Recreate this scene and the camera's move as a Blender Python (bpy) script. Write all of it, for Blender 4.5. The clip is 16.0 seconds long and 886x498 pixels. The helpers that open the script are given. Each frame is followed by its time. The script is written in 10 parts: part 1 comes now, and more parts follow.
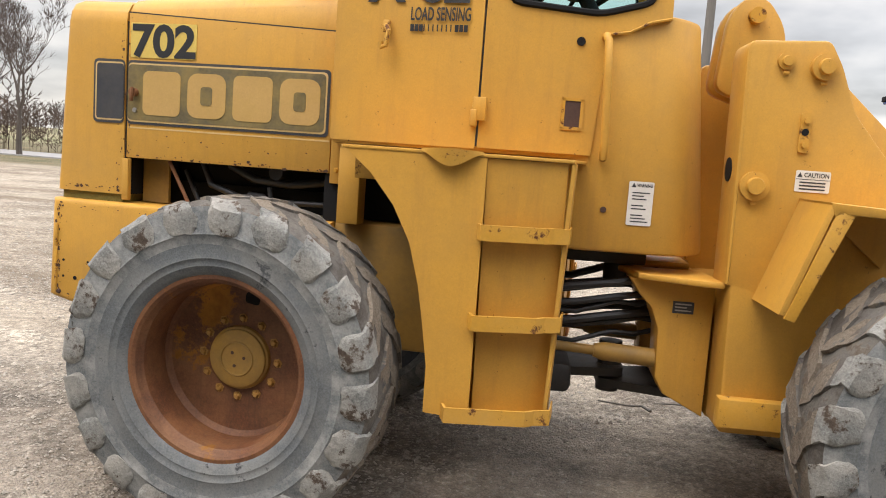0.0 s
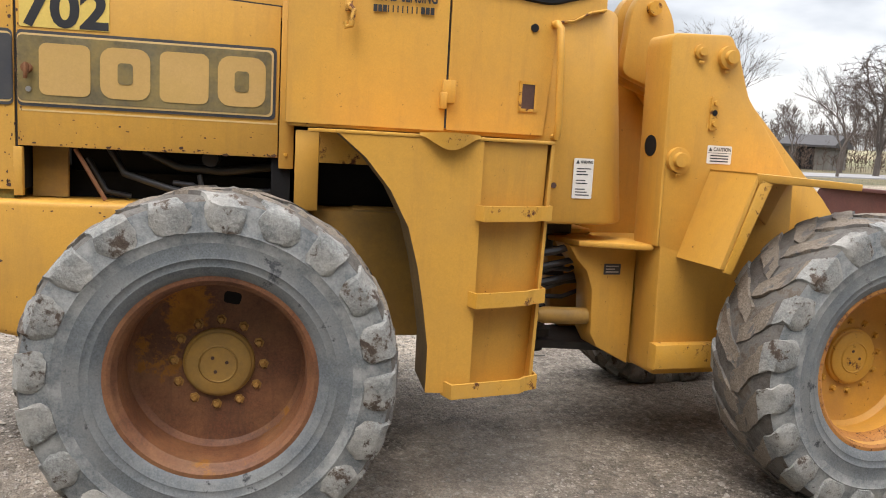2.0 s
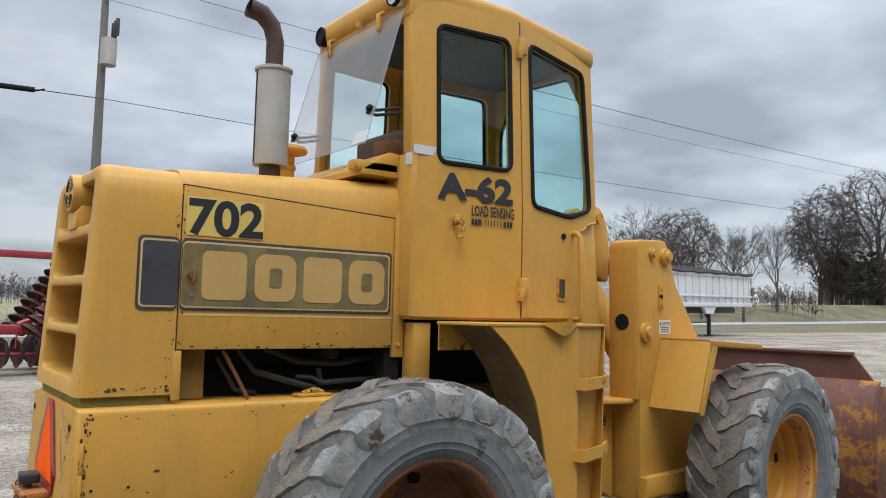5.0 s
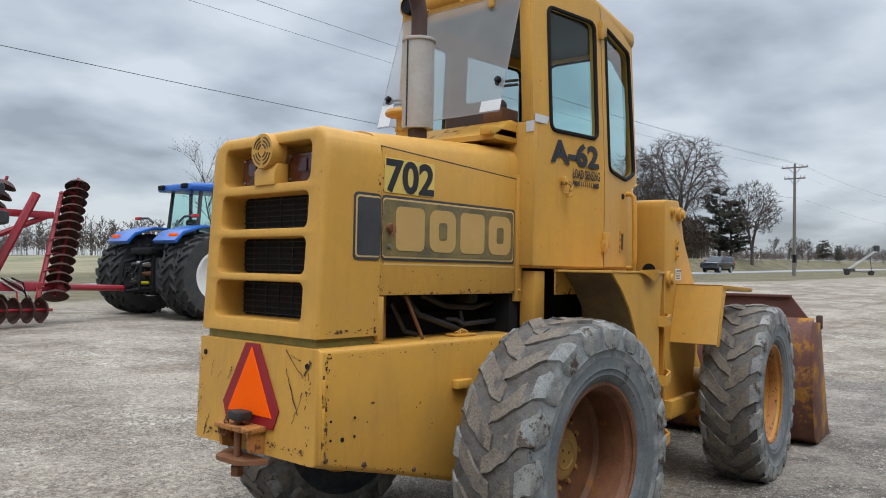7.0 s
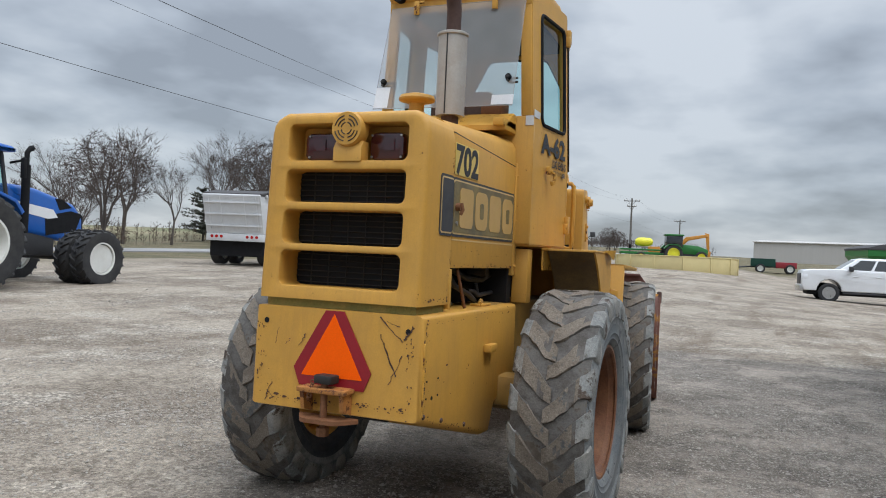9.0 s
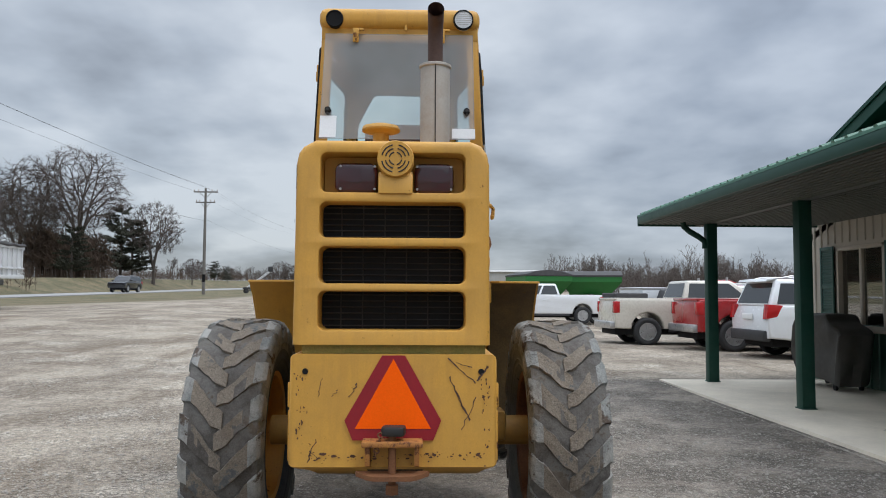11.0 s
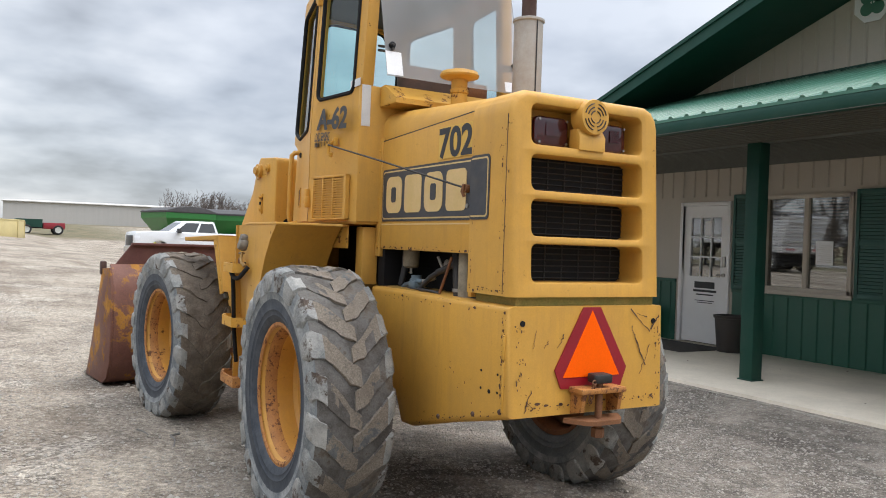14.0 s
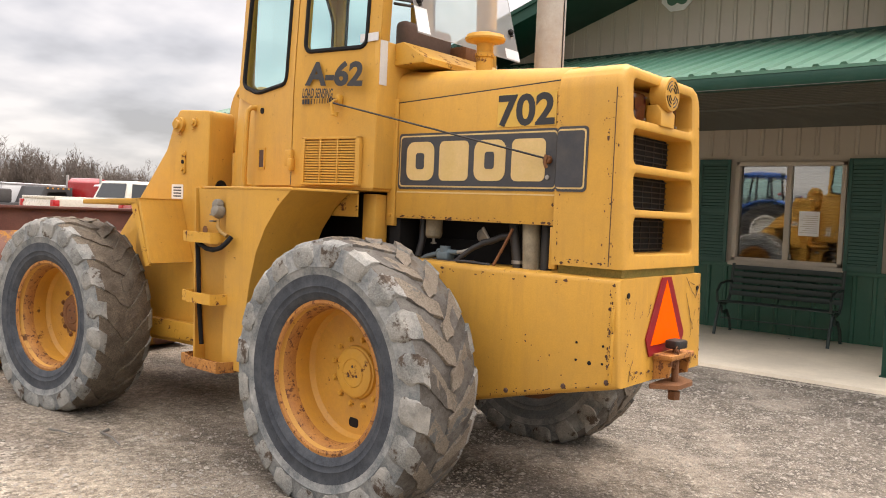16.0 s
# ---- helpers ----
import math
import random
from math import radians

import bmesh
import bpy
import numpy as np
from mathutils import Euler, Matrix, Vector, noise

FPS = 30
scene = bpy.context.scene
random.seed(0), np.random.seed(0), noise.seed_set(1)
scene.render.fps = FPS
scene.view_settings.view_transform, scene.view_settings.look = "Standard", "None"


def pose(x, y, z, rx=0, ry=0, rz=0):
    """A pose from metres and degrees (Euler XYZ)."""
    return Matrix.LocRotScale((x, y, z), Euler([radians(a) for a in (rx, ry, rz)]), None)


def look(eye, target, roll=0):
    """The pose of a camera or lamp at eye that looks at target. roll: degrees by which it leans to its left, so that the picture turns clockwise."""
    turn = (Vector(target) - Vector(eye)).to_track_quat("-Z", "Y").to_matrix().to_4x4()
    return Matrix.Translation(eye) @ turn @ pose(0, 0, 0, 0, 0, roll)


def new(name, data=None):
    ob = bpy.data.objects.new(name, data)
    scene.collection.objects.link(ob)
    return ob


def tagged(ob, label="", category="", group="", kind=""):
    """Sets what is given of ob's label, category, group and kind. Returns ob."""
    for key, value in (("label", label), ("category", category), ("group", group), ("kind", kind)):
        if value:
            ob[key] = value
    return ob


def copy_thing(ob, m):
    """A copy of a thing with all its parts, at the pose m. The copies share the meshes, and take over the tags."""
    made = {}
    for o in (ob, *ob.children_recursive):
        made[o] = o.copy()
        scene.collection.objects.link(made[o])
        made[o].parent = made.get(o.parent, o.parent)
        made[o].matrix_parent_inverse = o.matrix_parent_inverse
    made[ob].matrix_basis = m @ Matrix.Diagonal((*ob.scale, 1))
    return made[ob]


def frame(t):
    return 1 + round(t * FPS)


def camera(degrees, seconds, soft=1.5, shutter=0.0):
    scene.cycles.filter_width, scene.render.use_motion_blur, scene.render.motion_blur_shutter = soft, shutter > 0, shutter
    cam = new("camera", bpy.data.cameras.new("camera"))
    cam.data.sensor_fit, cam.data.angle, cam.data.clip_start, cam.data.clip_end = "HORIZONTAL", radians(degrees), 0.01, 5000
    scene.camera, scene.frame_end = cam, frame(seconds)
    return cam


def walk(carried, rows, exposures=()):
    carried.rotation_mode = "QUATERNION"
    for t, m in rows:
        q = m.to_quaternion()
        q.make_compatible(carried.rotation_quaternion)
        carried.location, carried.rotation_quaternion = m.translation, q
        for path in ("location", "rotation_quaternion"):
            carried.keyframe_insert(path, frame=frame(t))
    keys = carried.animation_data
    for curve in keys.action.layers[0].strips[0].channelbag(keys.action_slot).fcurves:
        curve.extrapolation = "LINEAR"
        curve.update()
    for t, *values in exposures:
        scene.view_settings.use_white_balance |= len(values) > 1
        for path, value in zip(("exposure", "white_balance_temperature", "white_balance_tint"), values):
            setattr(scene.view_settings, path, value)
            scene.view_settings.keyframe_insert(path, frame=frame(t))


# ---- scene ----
cam = camera(58.6, 16.0, soft=1.0)
METRES, EYE, TILT, LEAN, TURN = 12.8, 1.52, 0.0, 0.0, 12.0
ROWS = [
    (0.0, 0.0, 0.0, 0.0, 0.48, -6.72, -4.12),
    (0.5, -0.0243, -0.0004, 0.0022, -5.88, -3.52, -3.61),
    (1.0, -0.0487, -0.0017, 0.0057, -12.92, -1.24, -2.56),
    (1.5, -0.0706, 0.0074, 0.0021, -17.4, -4.1, -2.28),
    (2.0, -0.0902, 0.0131, 0.0004, -21.79, -7.93, -3.2),
    (2.5, -0.1192, 0.0138, 0.0008, -25.35, -8.08, -3.31),
    (3.0, -0.1455, 0.0246, -0.0001, -28.17, -5.69, -2.96),
    (3.5, -0.1735, 0.0324, 0.0046, -32.84, -1.13, -2.38),
    (4.0, -0.2026, 0.0391, 0.0072, -38.42, 2.6, -2.09),
    (6.5, -0.3275, 0.123, 0.0009, -58.05, 2.34, -0.63),
    (7.0, -0.3551, 0.1416, 0.0007, -60.72, 1.48, -1.07),
    (7.5, -0.3755, 0.1663, 0.0012, -63.64, 2.53, -2.18),
    (8.0, -0.3995, 0.1891, -0.0004, -68.25, 2.48, -3.08),
    (10.5, -0.4189, 0.3486, -0.0057, -98.2, 0.75, -0.48),
    (11.0, -0.412, 0.3841, -0.0064, -103.64, 3.46, -0.29),
    (11.5, -0.4031, 0.4194, -0.0068, -107.27, 4.88, -1.46),
    (12.0, -0.3935, 0.4525, -0.0059, -111.14, 3.93, -1.71),
    (12.5, -0.3775, 0.4842, -0.0049, -114.33, 3.34, -0.96),
    (13.0, -0.3664, 0.5176, -0.0059, -118.74, 1.99, -0.59),
    (13.5, -0.3461, 0.5426, -0.0073, -124.35, 0.78, -1.44),
    (14.0, -0.3197, 0.5647, -0.0058, -131.56, -0.36, -2.0),
    (14.5, -0.2926, 0.5844, -0.0061, -140.28, -2.58, -1.95),
    (15.0, -0.2666, 0.6033, -0.0068, -144.39, -2.98, -2.13),
    (15.5, -0.2393, 0.6209, -0.0063, -147.8, -2.21, -2.17),
    (16.0, -0.208, 0.6378, -0.0058, -151.96, -2.66, -2.46),
]
walk(cam, [(t, pose(2.705, -3.828, EYE, TILT, LEAN, TURN) @ pose(METRES * x, METRES * y, METRES * z, 90 + pitch, roll, yaw)) for t, x, y, z, yaw, pitch, roll in ROWS],
     exposures=[(0.0, 0.50, 7200, 14), (0.5, 0.42, 7200, 14), (1.0, 0.28, 7000, 13), (1.5, 0.26, 6900, 13), (2.0, 0.58, 6900, 13), (2.5, 0.66, 6900, 13), (3.0, 0.58, 6900, 13), (3.5, 0.36, 6700, 12), (4.2, 0.12, 6300, 10), (6.5, -0.08, 6200, 9), (8.0, -0.23, 6200, 9), (12.5, -0.21, 6200, 9),
                (13.5, 0.05, 6300, 10), (14.0, 0.24, 6500, 11), (14.5, 0.48, 6900, 13), (16.0, 0.64, 7700, 17)])

# ---- overcast daylight ----
world = bpy.data.worlds.new("overcast_sky")
scene.world = world
world.use_nodes = True
wn, wl = world.node_tree.nodes, world.node_tree.links
wn.clear()
w_out = wn.new("ShaderNodeOutputWorld")
w_bg = wn.new("ShaderNodeBackground")
w_sky = wn.new("ShaderNodeTexSky")
w_sky.sky_type, w_sky.sun_disc = "NISHITA", False
w_sky.sun_elevation, w_sky.sun_rotation = radians(61), radians(200)
w_co = wn.new("ShaderNodeTexCoord")
w_sep = wn.new("ShaderNodeSeparateXYZ")
wl.new(w_co.outputs["Generated"], w_sep.inputs[0])


def wmath(op, a, b=None, clamp=False):
    n = wn.new("ShaderNodeMath")
    n.operation, n.use_clamp = op, clamp
    for i, v in enumerate((a, b)):
        if v is None:
            continue
        if isinstance(v, (int, float)):
            n.inputs[i].default_value = v
        else:
            wl.new(v, n.inputs[i])
    return n.outputs[0]


up = wmath("MAXIMUM", w_sep.outputs["Z"], 0.0)
den = wmath("ADD", up, 0.24)
w_cmb = wn.new("ShaderNodeCombineXYZ")
wl.new(wmath("DIVIDE", w_sep.outputs["X"], den), w_cmb.inputs[0])
wl.new(wmath("DIVIDE", w_sep.outputs["Y"], den), w_cmb.inputs[1])


def wnoise(scale, detail, rough, offset):
    m = wn.new("ShaderNodeMapping")
    m.inputs["Location"].default_value = offset
    m.inputs["Scale"].default_value = (1.0, 1.0, 1.0)
    wl.new(w_cmb.outputs[0], m.inputs["Vector"])
    n = wn.new("ShaderNodeTexNoise")
    n.inputs["Scale"].default_value = scale
    n.inputs["Detail"].default_value = detail
    n.inputs["Roughness"].default_value = rough
    wl.new(m.outputs[0], n.inputs["Vector"])
    return n.outputs["Fac"]


clouds = wmath("ADD", wmath("MULTIPLY", wnoise(1.15, 3.5, 0.5, (3.1, 1.7, 0.0)), 0.6), wmath("MULTIPLY", wnoise(2.9, 4.0, 0.5, (0.4, 5.2, 2.0)), 0.4))
w_ramp = wn.new("ShaderNodeValToRGB")
w_ramp.color_ramp.elements[0].position, w_ramp.color_ramp.elements[0].color = 0.39, (0.43, 0.455, 0.49, 1)
w_ramp.color_ramp.elements[1].position, w_ramp.color_ramp.elements[1].color = 0.58, (0.90, 0.93, 0.96, 1)
mid = w_ramp.color_ramp.elements.new(0.47)
mid.color = (0.62, 0.66, 0.71, 1)
wl.new(clouds, w_ramp.inputs[0])
w_mix = wn.new("ShaderNodeMix")
w_mix.data_type = "RGBA"
w_mix.inputs["Factor"].default_value = 0.03
wl.new(w_ramp.outputs[0], w_mix.inputs[6])
wl.new(w_sky.outputs[0], w_mix.inputs[7])
# the cloud is thinner and brighter overhead than near the horizon
high = wn.new("ShaderNodeMapRange")
high.interpolation_type = "SMOOTHSTEP"
wl.new(up, high.inputs[0])
high.inputs[1].default_value, high.inputs[2].default_value = 0.34, 0.85
grade = wmath("ADD", wmath("MULTIPLY", up, 0.45), wmath("MULTIPLY", high.outputs[0], 1.9))
# a thicker cloud bank to the south-east
w_dot = wn.new("ShaderNodeVectorMath")
w_dot.operation = "DOT_PRODUCT"
wl.new(w_co.outputs["Generated"], w_dot.inputs[0])
w_dot.inputs[1].default_value = (0.86, -0.49, 0.13)
bank = wn.new("ShaderNodeMapRange")
bank.interpolation_type = "SMOOTHSTEP"
wl.new(w_dot.outputs["Value"], bank.inputs[0])
bank.inputs[1].default_value, bank.inputs[2].default_value, bank.inputs[3].default_value, bank.inputs[4].default_value = 0.90, 0.99, 1.0, 0.83
w_cool = wn.new("ShaderNodeMix")
w_cool.data_type, w_cool.blend_type = "RGBA", "MULTIPLY"
wl.new(wmath("MULTIPLY", wmath("SUBTRACT", 1.0, bank.outputs[0]), 4.6, True), w_cool.inputs["Factor"])
wl.new(w_mix.outputs[2], w_cool.inputs[6])
w_cool.inputs[7].default_value = (0.95, 0.99, 1.06, 1)
wl.new(w_cool.outputs[2], w_bg.inputs["Color"])
# and a lighter one to the north
w_dot2 = wn.new("ShaderNodeVectorMath")
w_dot2.operation = "DOT_PRODUCT"
wl.new(w_co.outputs["Generated"], w_dot2.inputs[0])
w_dot2.inputs[1].default_value = (-0.25, 0.94, 0.22)
north = wn.new("ShaderNodeMapRange")
north.interpolation_type = "SMOOTHSTEP"
wl.new(w_dot2.outputs["Value"], north.inputs[0])
north.inputs[1].default_value, north.inputs[2].default_value, north.inputs[3].default_value, north.inputs[4].default_value = 0.80, 0.97, 1.0, 0.80
wl.new(wmath("MULTIPLY", wmath("MULTIPLY", wmath("ADD", grade, 0.70), bank.outputs[0]), north.outputs[0]), w_bg.inputs["Strength"])
wl.new(w_bg.outputs[0], w_out.inputs["Surface"])

sun = new("sun", bpy.data.lights.new("sun", "SUN"))
sun.data.energy, sun.data.angle, sun.data.color = 1.2, radians(25), (1.0, 0.96, 0.9)
sun.matrix_world = look((-4.4, -6.4, 14), (0, 0, 0))

# ---- materials ----


def mat(name, col, rough=0.6, metal=0.0, var=0.12, scale=5.0, bump=0.05, bscale=60.0, dirt=None, dirt_amt=0.5, dirt_scale=3.0, rust=None, rust_amt=0.3, rust_scale=9.0, piece=0.0, coat=0.0, stretch=(1, 1, 1), grain=0.05, spec=0.5, streak=None, streak_amt=0.0):
    """Painted or raw surface: broad and fine colour variation, dirt, rust patches and fine relief."""
    m = bpy.data.materials.new(name)
    m.use_nodes = True
    n, l = m.node_tree.nodes, m.node_tree.links
    b = n["Principled BSDF"]
    co = n.new("ShaderNodeTexCoord")
    mp = n.new("ShaderNodeMapping")
    mp.inputs["Scale"].default_value = stretch
    l.new(co.outputs["Object"], mp.inputs["Vector"])

    def noise(s, detail=5.0, rg=0.6):
        t = n.new("ShaderNodeTexNoise")
        t.inputs["Scale"].default_value = s
        t.inputs["Detail"].default_value = detail
        t.inputs["Roughness"].default_value = rg
        l.new(mp.outputs[0], t.inputs["Vector"])
        return t.outputs["Fac"]

    def ramp(src, p0, p1, c0=(0, 0, 0, 1), c1=(1, 1, 1, 1)):
        r = n.new("ShaderNodeValToRGB")
        r.color_ramp.elements[0].position, r.color_ramp.elements[1].position = p0, p1
        r.color_ramp.elements[0].color, r.color_ramp.elements[1].color = c0, c1
        l.new(src, r.inputs[0])
        return r.outputs[0]

    def mix(fac, a, c):
        x = n.new("ShaderNodeMix")
        x.data_type = "RGBA"
        if isinstance(fac, float):
            x.inputs[0].default_value = fac
        else:
            l.new(fac, x.inputs[0])
        for i, v in ((6, a), (7, c)):
            if isinstance(v, tuple):
                x.inputs[i].default_value = (*v[:3], 1)
            else:
                l.new(v, x.inputs[i])
        return x.outputs[2]

    def mul(fac, k):
        x = n.new("ShaderNodeMath")
        x.operation = "MULTIPLY"
        l.new(fac, x.inputs[0])
        x.inputs[1].default_value = k
        return x.outputs[0]

    lo = tuple(c * (1 - var) for c in col)
    hi = tuple(min(1, c * (1 + var)) for c in col)
    base = mix(ramp(noise(scale, 6), 0.32, 0.68), lo, hi)
    fine = mix(ramp(noise(scale * 14, 4), 0.35, 0.65), tuple(c * (1 - var * 0.6) for c in col), hi)
    base = mix(0.35, base, fine)
    if grain:
        gm = n.new("ShaderNodeMapRange")
        l.new(noise(130, 3, 0.75), gm.inputs[0])
        gm.inputs[1].default_value, gm.inputs[2].default_value = 0.3, 0.7
        gm.inputs[3].default_value, gm.inputs[4].default_value = 1 - grain, 1 + grain
        gx = n.new("ShaderNodeVectorMath")
        gx.operation = "MULTIPLY"
        l.new(base, gx.inputs[0])
        l.new(gm.outputs[0], gx.inputs[1])
        base = gx.outputs[0]
    if piece:
        oi = n.new("ShaderNodeObjectInfo")
        hs = n.new("ShaderNodeHueSaturation")
        mr = n.new("ShaderNodeMapRange")
        l.new(oi.outputs["Random"], mr.inputs[0])
        mr.inputs[3].default_value, mr.inputs[4].default_value = 1 - piece, 1 + piece
        l.new(mr.outputs[0], hs.inputs["Value"])
        l.new(base, hs.inputs["Color"])
        base = hs.outputs[0]
    rough_out = None
    if dirt:
        f = mul(ramp(noise(dirt_scale, 8, 0.7), 0.42, 0.78), dirt_amt)
        base = mix(f, base, dirt)
    if streak:
        sm = n.new("ShaderNodeMapping")
        sm.inputs["Scale"].default_value = (9.0, 9.0, 0.9)
        l.new(co.outputs["Object"], sm.inputs["Vector"])
        st = n.new("ShaderNodeTexNoise")
        st.inputs["Scale"].default_value, st.inputs["Detail"].default_value, st.inputs["Roughness"].default_value = 1.6, 7.0, 0.7
        l.new(sm.outputs[0], st.inputs["Vector"])
        base = mix(mul(ramp(st.outputs["Fac"], 0.5, 0.72), streak_amt), base, streak)
    if rust:
        edge = 0.72 - 0.3 * rust_amt
        f = ramp(noise(rust_scale, 9, 0.75), edge, edge + 0.05)
        f2 = mix(ramp(noise(rust_scale * 4, 5), 0.3, 0.7), rust, tuple(c * 0.45 for c in rust))
        base = mix(f, base, f2)
        rough_out = f
    l.new(base, b.inputs["Base Color"])
    b.inputs["Metallic"].default_value = metal
    b.inputs["Specular IOR Level"].default_value = spec
    if rough_out is not None:
        mr = n.new("ShaderNodeMapRange")
        l.new(rough_out, mr.inputs[0])
        mr.inputs[3].default_value, mr.inputs[4].default_value = rough, 0.9
        l.new(mr.outputs[0], b.inputs["Roughness"])
    else:
        mr = n.new("ShaderNodeMapRange")
        l.new(noise(scale * 3), mr.inputs[0])
        mr.inputs[3].default_value, mr.inputs[4].default_value = max(0.02, rough - 0.1), min(1, rough + 0.1)
        l.new(mr.outputs[0], b.inputs["Roughness"])
    if coat:
        b.inputs["Coat Weight"].default_value = coat
        b.inputs["Coat Roughness"].default_value = 0.15
    if bump:
        bp = n.new("ShaderNodeBump")
        bp.inputs["Strength"].default_value = bump
        bp.inputs["Distance"].default_value = 0.01
        l.new(noise(bscale, 6), bp.inputs["Height"])
        l.new(bp.outputs[0], b.inputs["Normal"])
    return m


def glass_mat(name, tint, alpha=0.25, rough=0.02, cover=0.0):
    """Thin sheet: tinted see-through with a Fresnel reflection; cover is its haze."""
    m = bpy.data.materials.new(name)
    m.use_nodes = True
    n, l = m.node_tree.nodes, m.node_tree.links
    n.clear()
    out = n.new("ShaderNodeOutputMaterial")
    tr = n.new("ShaderNodeBsdfTransparent")
    tr.inputs[0].default_value = (*tint, 1)
    gl = n.new("ShaderNodeBsdfGlossy")
    gl.inputs["Roughness"].default_value = rough
    fr = n.new("ShaderNodeLayerWeight")
    pw = n.new("ShaderNodeMath")
    pw.operation = "POWER"
    l.new(fr.outputs["Facing"], pw.inputs[0])
    pw.inputs[1].default_value = 4.0
    mx = n.new("ShaderNodeMixShader")
    sc = n.new("ShaderNodeMath")
    sc.operation = "MULTIPLY_ADD"
    l.new(pw.outputs[0], sc.inputs[0])
    sc.inputs[1].default_value, sc.inputs[2].default_value = (0.85, 0.045 + alpha) if rough < 0.2 else (0.2, 0.045 + alpha)
    sc.use_clamp = True
    l.new(sc.outputs[0], mx.inputs[0])
    l.new(tr.outputs[0], mx.inputs[1])
    l.new(gl.outputs[0], mx.inputs[2])
    last = mx.outputs[0]
    if cover:
        df = n.new("ShaderNodeBsdfDiffuse")
        df.inputs[0].default_value = (0.45, 0.455, 0.46, 1)
        tl = n.new("ShaderNodeBsdfTranslucent")
        tl.inputs[0].default_value = (0.22, 0.225, 0.23, 1)
        m1 = n.new("ShaderNodeAddShader")
        l.new(df.outputs[0], m1.inputs[0])
        l.new(tl.outputs[0], m1.inputs[1])
        m2 = n.new("ShaderNodeMixShader")
        co = n.new("ShaderNodeTexCoord")
        ns = n.new("ShaderNodeTexNoise")
        ns.inputs["Scale"].default_value = 2.2
        l.new(co.outputs["Object"], ns.inputs["Vector"])
        mr = n.new("ShaderNodeMapRange")
        l.new(ns.outputs["Fac"], mr.inputs[0])
        mr.inputs[3].default_value, mr.inputs[4].default_value = cover * 0.6, min(1.0, cover * 1.4)
        l.new(mr.outputs[0], m2.inputs[0])
        l.new(last, m2.inputs[1])
        l.new(m1.outputs[0], m2.inputs[2])
        last = m2.outputs[0]
    l.new(last, out.inputs[0])
    return m


RUST = (0.20, 0.075, 0.03)
M_yel = mat("loader_yellow", (0.58, 0.305, 0.052), 0.48, spec=0.35, var=0.07, scale=1.6, bump=0.02, dirt=(0.36, 0.22, 0.07), dirt_amt=0.45, dirt_scale=2.4, rust=(0.15, 0.065, 0.03), rust_amt=0.25, rust_scale=26, streak=(0.34, 0.175, 0.05), streak_amt=0.32, grain=0.06)
M_yel_worn = mat("worn_yellow", (0.58, 0.30, 0.04), 0.55, spec=0.35, var=0.1, scale=3, bump=0.05, dirt=(0.4, 0.26, 0.1), dirt_amt=0.5, rust=RUST, rust_amt=0.5, rust_scale=11)
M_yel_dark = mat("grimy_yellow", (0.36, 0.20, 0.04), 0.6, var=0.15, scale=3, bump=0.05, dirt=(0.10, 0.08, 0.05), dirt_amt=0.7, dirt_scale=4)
M_rust = mat("rusted_steel", (0.17, 0.068, 0.026), 0.75, grain=0.25, var=0.3, scale=5, bump=0.25, bscale=70, dirt=(0.23, 0.105, 0.042), dirt_amt=0.5, dirt_scale=3, rust=(0.5, 0.2, 0.04), rust_amt=0.4, rust_scale=4)
M_rimyel = mat("rim_yellow", (0.54, 0.27, 0.04), 0.55, var=0.12, scale=4, bump=0.08, dirt=(0.36, 0.17, 0.06), dirt_amt=0.6, dirt_scale=5, rust=RUST, rust_amt=0.34, rust_scale=15)
M_ringrust = mat("rusty_ring", (0.40, 0.17, 0.035), 0.65, var=0.2, scale=6, bump=0.15, grain=0.2, dirt=(0.28, 0.10, 0.03), dirt_amt=0.9, dirt_scale=7, rust=RUST, rust_amt=0.62, rust_scale=24)
M_rubber = mat("dusty_rubber", (0.13, 0.142, 0.146), 0.85, grain=0.3, var=0.25, scale=3.5, bump=0.35, bscale=45, dirt=(0.40, 0.395, 0.37), dirt_amt=1.0, dirt_scale=8, rust=(0.07, 0.062, 0.055), rust_amt=0.3, rust_scale=7)
M_tread = mat("dried_mud_rubber", (0.205, 0.172, 0.135), 0.95, grain=0.4, var=0.4, scale=9, bump=1.0, bscale=38, dirt=(0.075, 0.058, 0.045), dirt_amt=1.0, dirt_scale=9, rust=(0.15, 0.155, 0.152), rust_amt=0.52, rust_scale=6)
M_pad = mat("pale_worn_rubber", (0.185, 0.19, 0.182), 0.9, grain=0.35, var=0.4, scale=8, bump=0.7, bscale=45, dirt=(0.42, 0.395, 0.35), dirt_amt=0.9, dirt_scale=6, rust=(0.115, 0.082, 0.06), rust_amt=0.56, rust_scale=7)
# tread gaps: rubber darkened to paint in the shade between the lugs
M_valley_shade = mat("shaded_tread_rubber", (0.075, 0.066, 0.057), 0.9, grain=0.3, var=0.3, scale=7, bump=0.6, bscale=40, dirt=(0.26, 0.255, 0.24), dirt_amt=0.8, dirt_scale=5, rust=(0.16, 0.13, 0.10), rust_amt=0.6, rust_scale=5)
M_mud = mat("caked_mud", (0.135, 0.108, 0.08), 0.95, grain=0.5, var=0.4, scale=10, bump=1.0, bscale=35, dirt=(0.055, 0.043, 0.033), dirt_amt=0.9, dirt_scale=11, rust=(0.24, 0.21, 0.17), rust_amt=0.45, rust_scale=8)
M_bluehose = mat("blue_grey_hose", (0.10, 0.13, 0.15), 0.6, var=0.2, bump=0.05)
